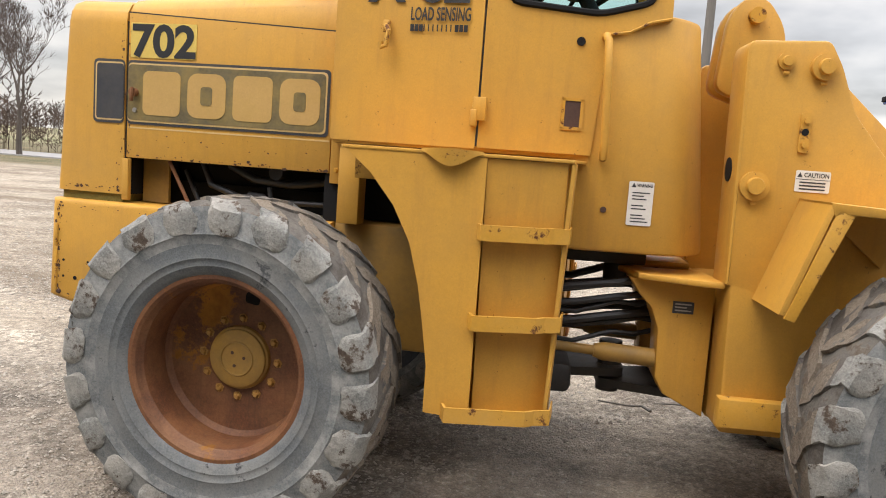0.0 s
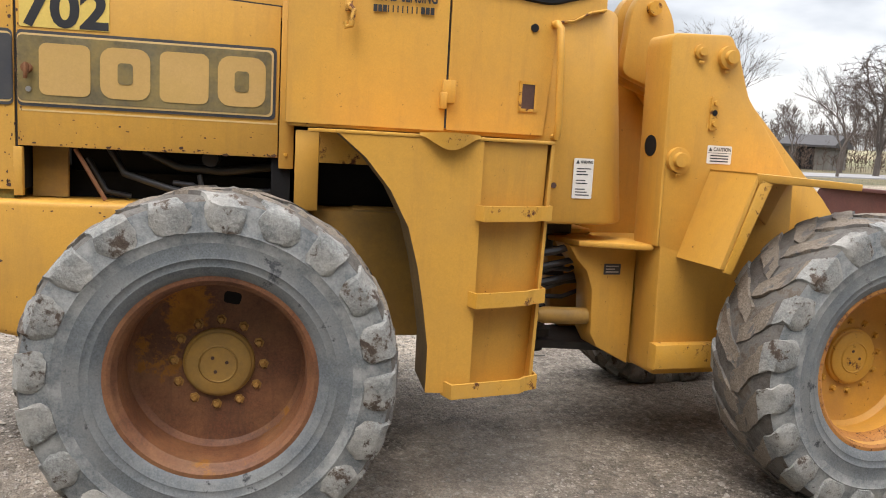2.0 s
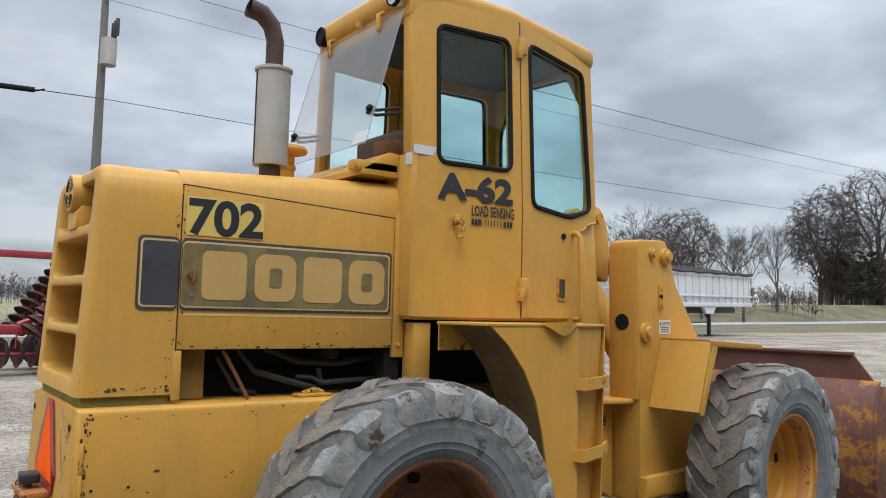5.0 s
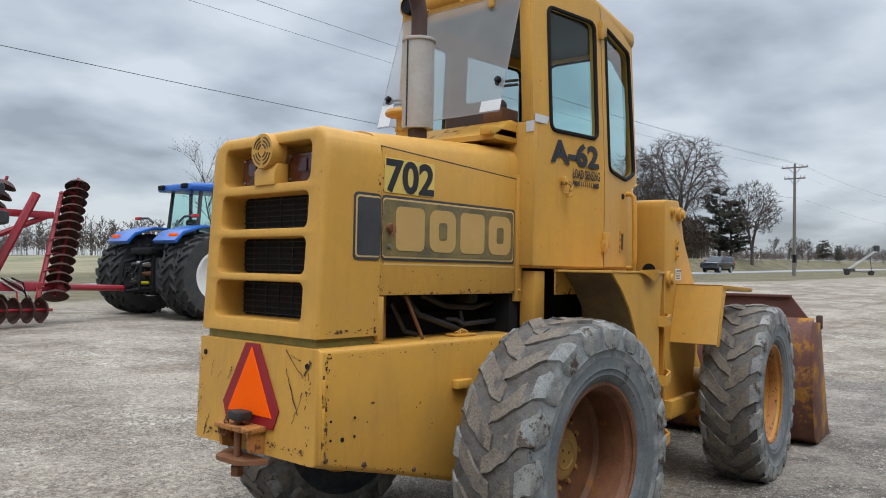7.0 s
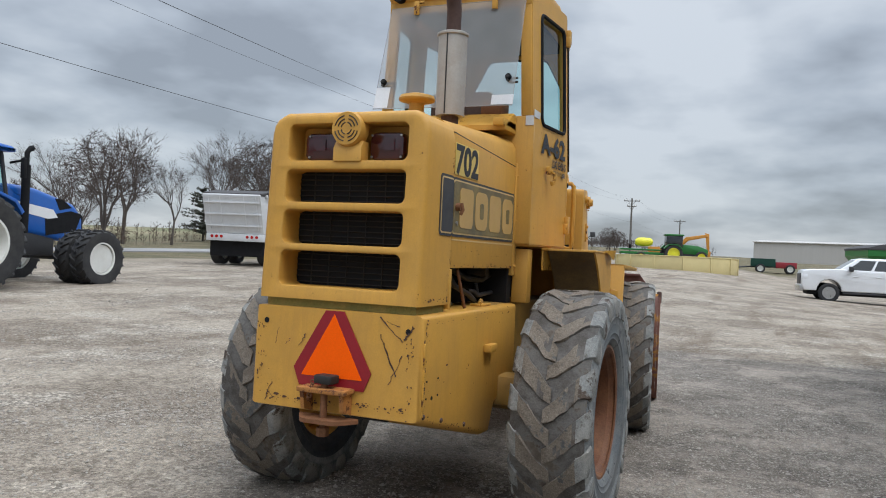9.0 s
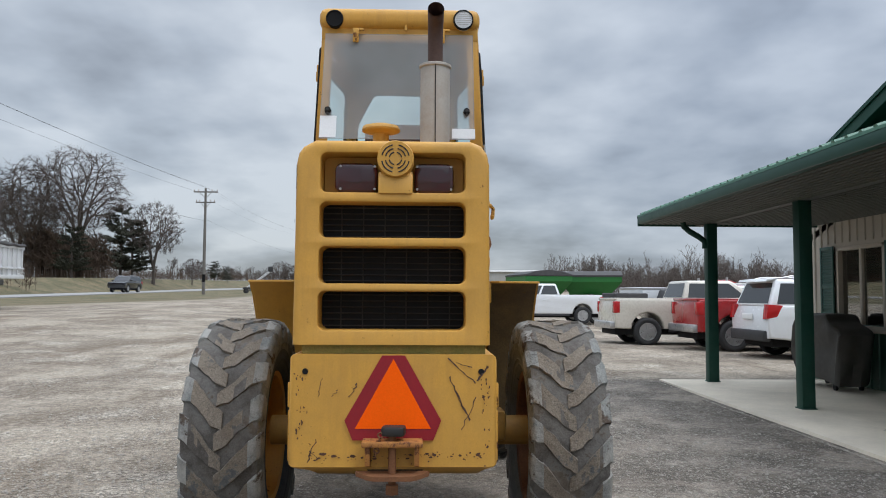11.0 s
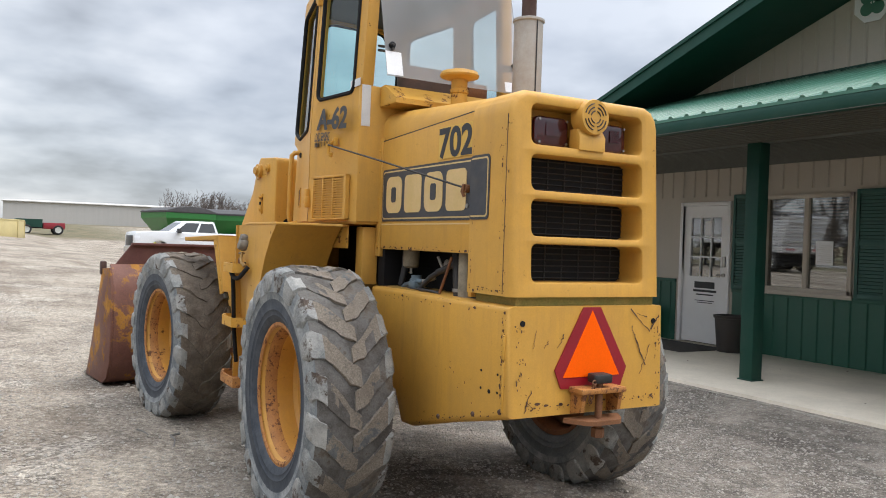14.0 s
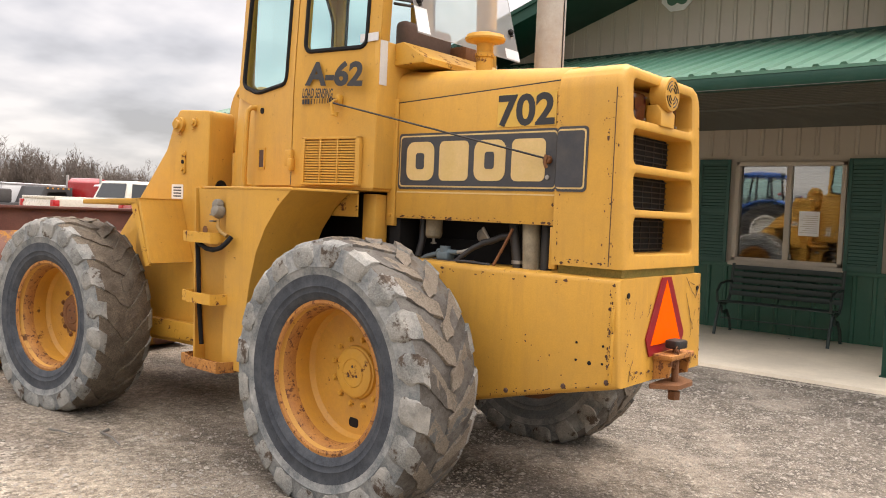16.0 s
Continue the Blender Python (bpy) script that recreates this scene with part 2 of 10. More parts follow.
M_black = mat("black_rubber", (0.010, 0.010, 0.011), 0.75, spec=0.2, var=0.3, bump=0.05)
M_decal = mat("dark_grey_decal", (0.036, 0.038, 0.045), 0.55, var=0.15, scale=8, bump=0.02, dirt=(0.16, 0.13, 0.08), dirt_amt=0.25, dirt_scale=9)
M_decal_worn = mat("scuffed_olive_decal", (0.13, 0.105, 0.055), 0.5, var=0.35, scale=6, bump=0.03, dirt=(0.45, 0.30, 0.06), dirt_amt=0.6, dirt_scale=5)
M_cream = mat("cream_decal", (0.62, 0.43, 0.19), 0.5, var=0.08, scale=5, bump=0.02, dirt=(0.5, 0.33, 0.06), dirt_amt=0.5, dirt_scale=7)
M_tanmark = mat("tan_decal", (0.50, 0.31, 0.105), 0.5, var=0.1, scale=5, bump=0.02, dirt=(0.42, 0.27, 0.06), dirt_amt=0.5, dirt_scale=7)
M_paleworn = mat("faded_yellow_label", (0.60, 0.35, 0.055), 0.5, var=0.08, bump=0.02, dirt=(0.58, 0.42, 0.12), dirt_amt=0.4)
M_pale = mat("pale_yellow_label", (0.66, 0.47, 0.11), 0.5, var=0.08, bump=0.02)
M_white = mat("white_label", (0.72, 0.70, 0.66), 0.5, var=0.08, bump=0.02, dirt=(0.5, 0.42, 0.3), dirt_amt=0.4)
M_ink = mat("black_ink", (0.02, 0.02, 0.022), 0.5, var=0.2, bump=0.02)
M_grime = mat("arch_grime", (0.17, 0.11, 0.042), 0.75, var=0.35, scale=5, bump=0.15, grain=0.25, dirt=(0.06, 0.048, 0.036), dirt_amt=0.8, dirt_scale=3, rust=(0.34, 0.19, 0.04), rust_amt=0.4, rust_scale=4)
M_dark = mat("grimy_black_steel", (0.014, 0.013, 0.013), 0.6, var=0.4, scale=8, bump=0.15, bscale=50, dirt=(0.09, 0.07, 0.05), dirt_amt=0.5)
M_hose = mat("oily_hose", (0.03, 0.03, 0.032), 0.45, var=0.3, bump=0.05)
M_steel = mat("bare_steel", (0.42, 0.41, 0.39), 0.42, metal=0.85, var=0.15, bump=0.08, dirt=(0.2, 0.12, 0.07), dirt_amt=0.5)
M_muff = mat("aluminised_muffler", (0.42, 0.39, 0.35), 0.6, metal=0.35, var=0.1, scale=4, bump=0.06, dirt=(0.25, 0.15, 0.09), dirt_amt=0.55, dirt_scale=3)
M_pipe = mat("rusty_pipe", (0.07, 0.035, 0.025), 0.7, var=0.3, bump=0.15)
M_glass = glass_mat("cab_glass", (0.72, 0.91, 0.90), 0.0)
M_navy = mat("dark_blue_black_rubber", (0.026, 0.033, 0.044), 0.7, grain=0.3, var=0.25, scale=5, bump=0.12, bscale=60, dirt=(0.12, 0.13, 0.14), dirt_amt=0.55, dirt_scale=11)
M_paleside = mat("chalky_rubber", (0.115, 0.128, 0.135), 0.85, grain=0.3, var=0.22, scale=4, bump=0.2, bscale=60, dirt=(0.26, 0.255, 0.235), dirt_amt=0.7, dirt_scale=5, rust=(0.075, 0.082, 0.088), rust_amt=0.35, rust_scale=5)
M_rimrust = mat("brown_rusted_rim", (0.135, 0.05, 0.021), 0.6, grain=0.3, var=0.45, scale=5, bump=0.25, bscale=60, dirt=(0.30, 0.145, 0.06), dirt_amt=0.75, dirt_scale=4, rust=(0.52, 0.22, 0.035), rust_amt=0.48, rust_scale=3.2, streak=(0.07, 0.026, 0.014), streak_amt=0.6)
M_rimstain = mat("rust_stained_rim", (0.54, 0.27, 0.04), 0.55, var=0.12, scale=4, bump=0.08, dirt=(0.36, 0.17, 0.06), dirt_amt=0.6, dirt_scale=5, rust=(0.24, 0.10, 0.035), rust_amt=0.5, rust_scale=3.2)
M_plug = mat("dirty_plug", (0.14, 0.125, 0.10), 0.6, var=0.3, scale=20, bump=0.2, dirt=(0.30, 0.26, 0.20), dirt_amt=0.8, dirt_scale=18)
M_filter = mat("grimy_casting", (0.30, 0.25, 0.17), 0.65, var=0.25, scale=9, bump=0.05, dirt=(0.08, 0.065, 0.045), dirt_amt=0.9, dirt_scale=8)
M_mossy = mat("mossy_joint", (0.26, 0.19, 0.045), 0.8, var=0.2, scale=8, bump=0.1, grain=0.2, dirt=(0.09, 0.125, 0.03), dirt_amt=1.0, dirt_scale=3)
M_chip = mat("flaked_rust", (0.085, 0.04, 0.022), 0.85, var=0.35, scale=20, bump=0.1)
M_nut = mat("weathered_nut", (0.40, 0.21, 0.05), 0.6, var=0.2, scale=9, bump=0.05, rust=RUST, rust_amt=0.7, rust_scale=20)
M_plexi = glass_mat("hazy_sheet", (0.80, 0.805, 0.81), -0.03, 0.35, cover=0.33)
M_red = mat("red_lens", (0.045, 0.004, 0.008), 0.18, var=0.2, bump=0.0, coat=0.6)
M_smv = mat("orange_reflector", (1.0, 0.115, 0.0), 0.7, spec=0.1, var=0.05, bump=0.02)
M_smvr = mat("dark_red_border", (0.25, 0.006, 0.014), 0.35, var=0.12, bump=0.02)
M_lamp = mat("lamp_glass", (0.75, 0.76, 0.78), 0.12, var=0.05, bump=0.0, coat=0.8)
M_tape = mat("silver_tape", (0.62, 0.62, 0.62), 0.45, metal=0.1, var=0.08, bump=0.05)
M_foam = mat("cracked_brown_vinyl", (0.09, 0.05, 0.035), 0.7, var=0.3, bump=0.1)
M_green_trim = mat("green_trim_metal", (0.008, 0.050, 0.035), 0.5, spec=0.25, var=0.06, scale=2, bump=0.02, dirt=(0.06, 0.1, 0.08), dirt_amt=0.25)
M_green_roof = mat("green_roof_metal", (0.055, 0.17, 0.115), 0.42, var=0.08, scale=1.5, bump=0.02, dirt=(0.14, 0.22, 0.18), dirt_amt=0.4, dirt_scale=2)
M_green_wall = mat("green_wainscot_metal", (0.015, 0.095, 0.062), 0.45, var=0.08, scale=1.5, bump=0.02, dirt=(0.05, 0.09, 0.07), dirt_amt=0.25)
M_tan = mat("tan_wall_metal", (0.44, 0.40, 0.335), 0.5, var=0.05, scale=1.2, bump=0.02, dirt=(0.33, 0.29, 0.24), dirt_amt=0.3, dirt_scale=1.2)
M_shut = mat("green_shutter_vinyl", (0.022, 0.088, 0.07), 0.5, var=0.08, bump=0.03)
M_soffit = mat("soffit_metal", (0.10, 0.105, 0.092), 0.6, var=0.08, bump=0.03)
M_almond = mat("almond_vinyl", (0.46, 0.41, 0.34), 0.5, var=0.05, bump=0.01)
M_concrete = mat("concrete", (0.66, 0.59, 0.475), 0.85, grain=0.1, var=0.1, scale=1.3, bump=0.15, bscale=90, dirt=(0.3, 0.27, 0.22), dirt_amt=0.4, dirt_scale=0.9)
M_door = mat("white_door_paint", (0.74, 0.74, 0.74), 0.4, var=0.03, bump=0.01, dirt=(0.6, 0.58, 0.55), dirt_amt=0.2)
M_win = glass_mat("window_glass", (0.66, 0.68, 0.67), 0.2)
M_blind = mat("slatted_blind", (0.48, 0.39, 0.29), 0.7, var=0.12, bump=0.05)
M_paper = mat("paper_notice", (0.78, 0.78, 0.77), 0.7, var=0.03, bump=0.0)
M_bench = mat("dark_green_bench_metal", (0.016, 0.03, 0.028), 0.5, var=0.15, bump=0.05)
M_cover = mat("grey_grill_cover", (0.05, 0.046, 0.04), 0.7, var=0.25, scale=5, bump=0.4, bscale=9)
M_bin = mat("dark_bin_plastic", (0.03, 0.025, 0.022), 0.5, var=0.15, bump=0.05)
M_mat = mat("door_mat", (0.05, 0.045, 0.04), 0.95, var=0.25, scale=20, bump=0.3, bscale=150)
M_carwhite = mat("white_car_paint", (0.74, 0.75, 0.76), 0.25, var=0.02, bump=0.0, coat=0.6, dirt=(0.55, 0.54, 0.52), dirt_amt=0.15)
M_carbeige = mat("pearl_car_paint", (0.62, 0.58, 0.50), 0.28, var=0.02, bump=0.0, coat=0.6, dirt=(0.45, 0.41, 0.35), dirt_amt=0.25)
M_carred = mat("red_car_paint", (0.33, 0.012, 0.014), 0.25, var=0.03, bump=0.0, coat=0.7, dirt=(0.25, 0.1, 0.09), dirt_amt=0.2)
M_carblack = mat("black_car_paint", (0.012, 0.013, 0.016), 0.2, var=0.1, bump=0.0, coat=0.8)
M_carglass = mat("tinted_car_glass", (0.015, 0.018, 0.02), 0.06, var=0.1, bump=0.0, coat=0.5)
M_tyre = mat("car_tyre", (0.022, 0.022, 0.023), 0.8, var=0.2, bump=0.1)
M_alloy = mat("alloy_wheel", (0.5, 0.5, 0.5), 0.3, metal=0.8, var=0.08, bump=0.02)
M_taillight = mat("red_tail_lens", (0.42, 0.01, 0.012), 0.2, var=0.1, bump=0.0, coat=0.6)
M_plastic = mat("dark_plastic", (0.035, 0.035, 0.037), 0.55, var=0.15, bump=0.03)
M_blue = mat("tractor_blue", (0.012, 0.105, 0.42), 0.35, var=0.06, bump=0.0, coat=0.3, dirt=(0.06, 0.12, 0.3), dirt_amt=0.3)
M_cream_rim = mat("white_rim_paint", (0.66, 0.66, 0.62), 0.45, var=0.05, bump=0.02, dirt=(0.45, 0.42, 0.36), dirt_amt=0.35)
M_trac_rubber = mat("tractor_tyre", (0.022, 0.022, 0.023), 0.8, var=0.25, bump=0.2, dirt=(0.09, 0.085, 0.075), dirt_amt=0.4)
M_harrow = mat("implement_red", (0.26, 0.012, 0.022), 0.45, var=0.1, bump=0.03, dirt=(0.25, 0.09, 0.08), dirt_amt=0.3)
M_disc = mat("rusted_disc", (0.07, 0.032, 0.024), 0.7, metal=0.2, var=0.3, bump=0.15, rust=(0.2, 0.08, 0.04), rust_amt=0.4)
M_trailer = mat("white_trailer_paint", (0.62, 0.63, 0.64), 0.45, var=0.06, scale=1.0, bump=0.03, dirt=(0.45, 0.44, 0.42), dirt_amt=0.5, dirt_scale=1.2)
M_tarp = mat("dark_tarp", (0.045, 0.042, 0.042), 0.7, var=0.25, bump=0.3, bscale=6)
M_grn = mat("farm_green", (0.02, 0.15, 0.028), 0.4, var=0.08, bump=0.02)
M_grnyel = mat("farm_yellow", (0.72, 0.68, 0.03), 0.4, var=0.05, bump=0.0)
M_exc = mat("excavator_orange", (0.55, 0.24, 0.035), 0.45, var=0.1, bump=0.03)
M_basin = mat("cream_trough_paint", (0.60, 0.50, 0.24), 0.6, var=0.08, scale=0.8, bump=0.05, dirt=(0.42, 0.33, 0.17), dirt_amt=0.5, dirt_scale=0.6)
M_pole = mat("weathered_pole", (0.145, 0.135, 0.122), 0.9, var=0.2, scale=3, bump=0.2, stretch=(1, 1, 0.1))
M_wire = mat("wire", (0.03, 0.03, 0.032), 0.6, var=0.1, bump=0.0)
M_bark = mat("bare_bark", (0.085, 0.07, 0.06), 0.95, var=0.3, scale=2, bump=0.2)
M_twig = mat("twigs", (0.085, 0.067, 0.058), 0.95, var=0.25, scale=1.0, bump=0.0)
M_pine = mat("conifer_needles", (0.040, 0.041, 0.027), 0.9, var=0.35, scale=1.0, bump=0.0)
M_shed = mat("pale_steel_shed", (0.46, 0.44, 0.41), 0.6, var=0.05, scale=0.3, bump=0.05, stretch=(6, 6, 0.3))
M_road = mat("worn_asphalt_road", (0.27, 0.265, 0.26), 0.85, var=0.1, scale=0.8, bump=0.1)
M_stone = mat("gravel_stone", (0.33, 0.30, 0.26), 0.9, var=0.6, scale=17, bump=0.2)


def ground_material():
    m = bpy.data.materials.new("gravel_lot")
    m.use_nodes = True
    n, l = m.node_tree.nodes, m.node_tree.links
    b = n["Principled BSDF"]
    geo = n.new("ShaderNodeNewGeometry")
    sep = n.new("ShaderNodeSeparateXYZ")
    l.new(geo.outputs["Position"], sep.inputs[0])

    def math2(op, a, c=None, clamp=False):
        x = n.new("ShaderNodeMath")
        x.operation, x.use_clamp = op, clamp
        for i, v in enumerate((a, c)):
            if v is None:
                continue
            if isinstance(v, (int, float)):
                x.inputs[i].default_value = v
            else:
                l.new(v, x.inputs[i])
        return x.outputs[0]

    def noise(s, d=6, r=0.6):
        t = n.new("ShaderNodeTexNoise")
        t.inputs["Scale"].default_value, t.inputs["Detail"].default_value, t.inputs["Roughness"].default_value = s, d, r
        l.new(geo.outputs["Position"], t.inputs["Vector"])
        return t.outputs["Fac"]

    def mixc(f, a, c):
        x = n.new("ShaderNodeMix")
        x.data_type = "RGBA"
        if isinstance(f, float):
            x.inputs[0].default_value = f
        else:
            l.new(f, x.inputs[0])
        for i, v in ((6, a), (7, c)):
            if isinstance(v, tuple):
                x.inputs[i].default_value = (*v, 1)
            else:
                l.new(v, x.inputs[i])
        return x.outputs[2]

    def step(v, a, c):
        x = n.new("ShaderNodeMapRange")
        x.interpolation_type = "SMOOTHSTEP"
        l.new(v, x.inputs[0])
        x.inputs[1].default_value, x.inputs[2].default_value = a, c
        return x.outputs[0]

    wob = math2("MULTIPLY", math2("SUBTRACT", noise(0.45, 5), 0.5), 6.0)
    wob2 = math2("MULTIPLY", math2("SUBTRACT", noise(0.06, 4), 0.5), 16.0)
    X, Y = sep.outputs["X"], sep.outputs["Y"]
    vor = n.new("ShaderNodeTexVoronoi")
    vor.inputs["Scale"].default_value = 38.0
    l.new(geo.outputs["Position"], vor.inputs["Vector"])
    vor2 = n.new("ShaderNodeTexVoronoi")
    vor2.inputs["Scale"].default_value = 95.0
    l.new(geo.outputs["Position"], vor2.inputs["Vector"])
    stones = mixc(step(vor.outputs["Color"], 0.15, 0.85), (0.045, 0.038, 0.031), (0.52, 0.485, 0.435))
    stones = mixc(0.4, stones, mixc(step(vor2.outputs["Color"], 0.15, 0.85), (0.045, 0.038, 0.031), (0.52, 0.485, 0.435)))
    broad = mixc(step(noise(0.45, 8, 0.7), 0.42, 0.6), (0.115, 0.09, 0.066), (0.41, 0.375, 0.325))
    lot = mixc(0.5, broad, stones)
    # long traffic streaks and brown damp patches
    smap = n.new("ShaderNodeMapping")
    smap.inputs["Rotation"].default_value = (0, 0, 0.35)
    smap.inputs["Scale"].default_value = (0.12, 0.9, 1.0)
    l.new(geo.outputs["Position"], smap.inputs["Vector"])
    stk = n.new("ShaderNodeTexNoise")
    stk.inputs["Scale"].default_value, stk.inputs["Detail"].default_value, stk.inputs["Roughness"].default_value = 1.0, 8, 0.65
    l.new(smap.outputs[0], stk.inputs["Vector"])
    lot = mixc(math2("MULTIPLY", step(stk.outputs["Fac"], 0.5, 0.66), 0.68), lot, (0.125, 0.096, 0.069))
    lot = mixc(math2("MULTIPLY", step(noise(7.0, 6, 0.8), 0.52, 0.7), 0.5), lot, (0.46, 0.432, 0.39))
    lot = mixc(math2("MULTIPLY", step(noise(4.3, 6, 0.8), 0.54, 0.72), 0.5), lot, (0.10, 0.084, 0.068))
    dusty = step(noise(1.3, 7, 0.7), 0.5, 0.7)
    lot = mixc(math2("MULTIPLY", dusty, 0.4), lot, (0.33, 0.30, 0.258))
    clean = step(noise(0.75, 7, 0.7), 0.52, 0.63)
    lot = mixc(math2("MULTIPLY", clean, 0.55), lot, mixc(step(vor.outputs["Color"], 0.2, 0.8), (0.16, 0.15, 0.135), (0.62, 0.60, 0.565)))
    warm = n.new("ShaderNodeVectorMath")
    warm.operation = "MULTIPLY"
    l.new(lot, warm.inputs[0])
    warm.inputs[1].default_value = (1.04, 0.965, 0.86)
    lot = warm.outputs[0]
    # darker rolled apron beside the building and under the machine
    pav = mixc(step(noise(2.4, 8, 0.7), 0.35, 0.7), (0.10, 0.087, 0.073), (0.29, 0.258, 0.22))
    pav = mixc(math2("MULTIPLY", step(noise(1.6, 8, 0.75), 0.56, 0.66), 0.75), pav, (0.44, 0.40, 0.345))
    pav = mixc(0.2, pav, mixc(step(vor.outputs["Color"], 0.15, 0.85), (0.075, 0.068, 0.06), (0.42, 0.385, 0.34)))
    pav = mixc(0.22, pav, mixc(step(vor2.outputs["Color"], 0.2, 0.9), (0.075, 0.066, 0.056), (0.46, 0.42, 0.365)))
    # loose dust in broad drifts, oily stains between them
    pav = mixc(math2("MULTIPLY", step(noise(0.62, 7, 0.62), 0.5, 0.60), 0.7), pav, (0.44, 0.39, 0.33))
    pav = mixc(math2("MULTIPLY", step(noise(0.9, 7, 0.66), 0.53, 0.62), 0.72), pav, (0.075, 0.063, 0.052))
    for v, share in ((vor, 0.70), (vor2, 0.73)):
        peb = math2("MULTIPLY", step(v.outputs["Color"], share, share + 0.03), math2("SUBTRACT", 1.0, step(v.outputs["Distance"], 0.28, 0.42)))
        pav = mixc(math2("MULTIPLY", peb, 0.8), pav, (0.52, 0.49, 0.44))
    roll = n.new("ShaderNodeVectorMath")
    roll.operation = "MULTIPLY"
    l.new(pav, roll.inputs[0])
    roll.inputs[1].default_value = (0.80, 0.775, 0.75)
    pav = roll.outputs[0]
    ymask = math2("SUBTRACT", 1.0, step(math2("ADD", Y, wob), -0.6, 2.2))
    xmask = math2("SUBTRACT", 1.0, step(math2("ADD", X, math2("MULTIPLY", wob, 0.12)), 10.0, 10.5))
    col = mixc(math2("MULTIPLY", math2("MULTIPLY", ymask, xmask), 0.88), lot, pav)
    # soft brown verge, grass and the far stubble fields
    grass = mixc(step(noise(0.5, 7, 0.7), 0.35, 0.7), (0.085, 0.078, 0.034), (0.185, 0.145, 0.082))
    verge = mixc(step(noise(0.8, 6), 0.4, 0.65), (0.30, 0.255, 0.19), (0.2, 0.17, 0.12))
    # the grass comes closer to the lot towards the east
    east = math2("MULTIPLY", math2("MINIMUM", math2("MAXIMUM", math2("SUBTRACT", X, 24.0), 0.0), 32.0), 0.24)
    Yg = math2("ADD", Y, east)
    gy = step(math2("ADD", Yg, math2("MULTIPLY", wob2, 0.35)), 22.0, 24.5)
    gy0 = step(math2("ADD", Yg, math2("MULTIPLY", wob2, 0.35)), 19.8, 21.2)
    gx = math2("MULTIPLY", step(math2("ADD", X, wob2), 92.0, 104.0), step(Y, -25.0, -8.0))
    gw = math2("SUBTRACT", 1.0, step(math2("ADD", X, wob2), -38.0, -30.0))
    ge = step(math2("ADD", X, wob2), 150.0, 170.0)
    gm = math2("MAXIMUM", math2("MAXIMUM", gy, gx), math2("MAXIMUM", gw, ge))
    col = mixc(math2("MULTIPLY", gy0, 0.7), col, verge)
    col = mixc(gm, col, grass)
    field = mixc(step(noise(0.05, 6), 0.4, 0.62), (0.15, 0.155, 0.075), (0.27, 0.225, 0.135))
    far = step(math2("ADD", Y, wob2), 55.0, 70.0)
    col = mixc(far, col, field)
    grit = n.new("ShaderNodeMapRange")
    l.new(noise(75.0, 3, 0.8), grit.inputs[0])
    grit.inputs[1].default_value, grit.inputs[2].default_value, grit.inputs[3].default_value, grit.inputs[4].default_value = 0.34, 0.66, 0.72, 1.28
    clod = n.new("ShaderNodeMapRange")
    l.new(noise(11.0, 5, 0.75), clod.inputs[0])
    clod.inputs[1].default_value, clod.inputs[2].default_value, clod.inputs[3].default_value, clod.inputs[4].default_value = 0.34, 0.66, 0.70, 1.25
    gv = n.new("ShaderNodeVectorMath")
    gv.operation = "MULTIPLY"
    l.new(col, gv.inputs[0])
    l.new(math2("MULTIPLY", grit.outputs[0], clod.outputs[0]), gv.inputs[1])
    l.new(gv.outputs[0], b.inputs["Base Color"])
    b.inputs["Roughness"].default_value = 0.92
    bp = n.new("ShaderNodeBump")
    bp.inputs["Strength"].default_value, bp.inputs["Distance"].default_value = 1.0, 0.02
    hgt = math2("ADD", math2("ADD", math2("MULTIPLY", vor.outputs["Distance"], -0.4), math2("MULTIPLY", vor2.outputs["Distance"], -0.35)), math2("MULTIPLY", noise(14, 8, 0.7), 1.2))
    l.new(hgt, bp.inputs["Height"])
    l.new(bp.outputs[0], b.inputs["Normal"])
    return m


M_ground = ground_material()

# ---- mesh helpers ----


def finish(bm, name, m, smooth=38):
    bmesh.ops.remove_doubles(bm, verts=bm.verts, dist=1e-5)
    bmesh.ops.recalc_face_normals(bm, faces=bm.faces)
    me = bpy.data.meshes.new(name)
    bm.to_mesh(me)
    bm.free()
    for x in (m if isinstance(m, (list, tuple)) else [m]):
        me.materials.append(x)
    if smooth:
        me.polygons.foreach_set("use_smooth", [True] * len(me.polygons))
        me.set_sharp_from_angle(angle=radians(smooth))
    return me


def part(name, bm, m, parent, label="", smooth=38):
    """One mesh object under a thing or a part."""
    ob = new(name, finish(bm, name, m, smooth))
    ob.parent = parent
    if label:
        ob["label"] = label
    return ob


def piece(name, me, parent, matrix=None):
    """An object of its own on shared mesh data."""
    ob = new(name, me)
    ob.parent = parent
    if matrix is not None:
        ob.matrix_basis = matrix
    return ob


def thing(name, label, category, group="", kind="", at=None):
    ob = new(name)
    ob.empty_display_size = 0.2
    tagged(ob, label, category, group, kind)
    if at is not None:
        ob.matrix_basis = at
    return ob


def solo(name, bm, m, label, category, group="", kind="", smooth=38):
    """A thing or piece of setting that is one mesh."""
    ob = new(name, finish(bm, name, m, smooth))
    return tagged(ob, label, category, group, kind)


def B():
    return bmesh.new()


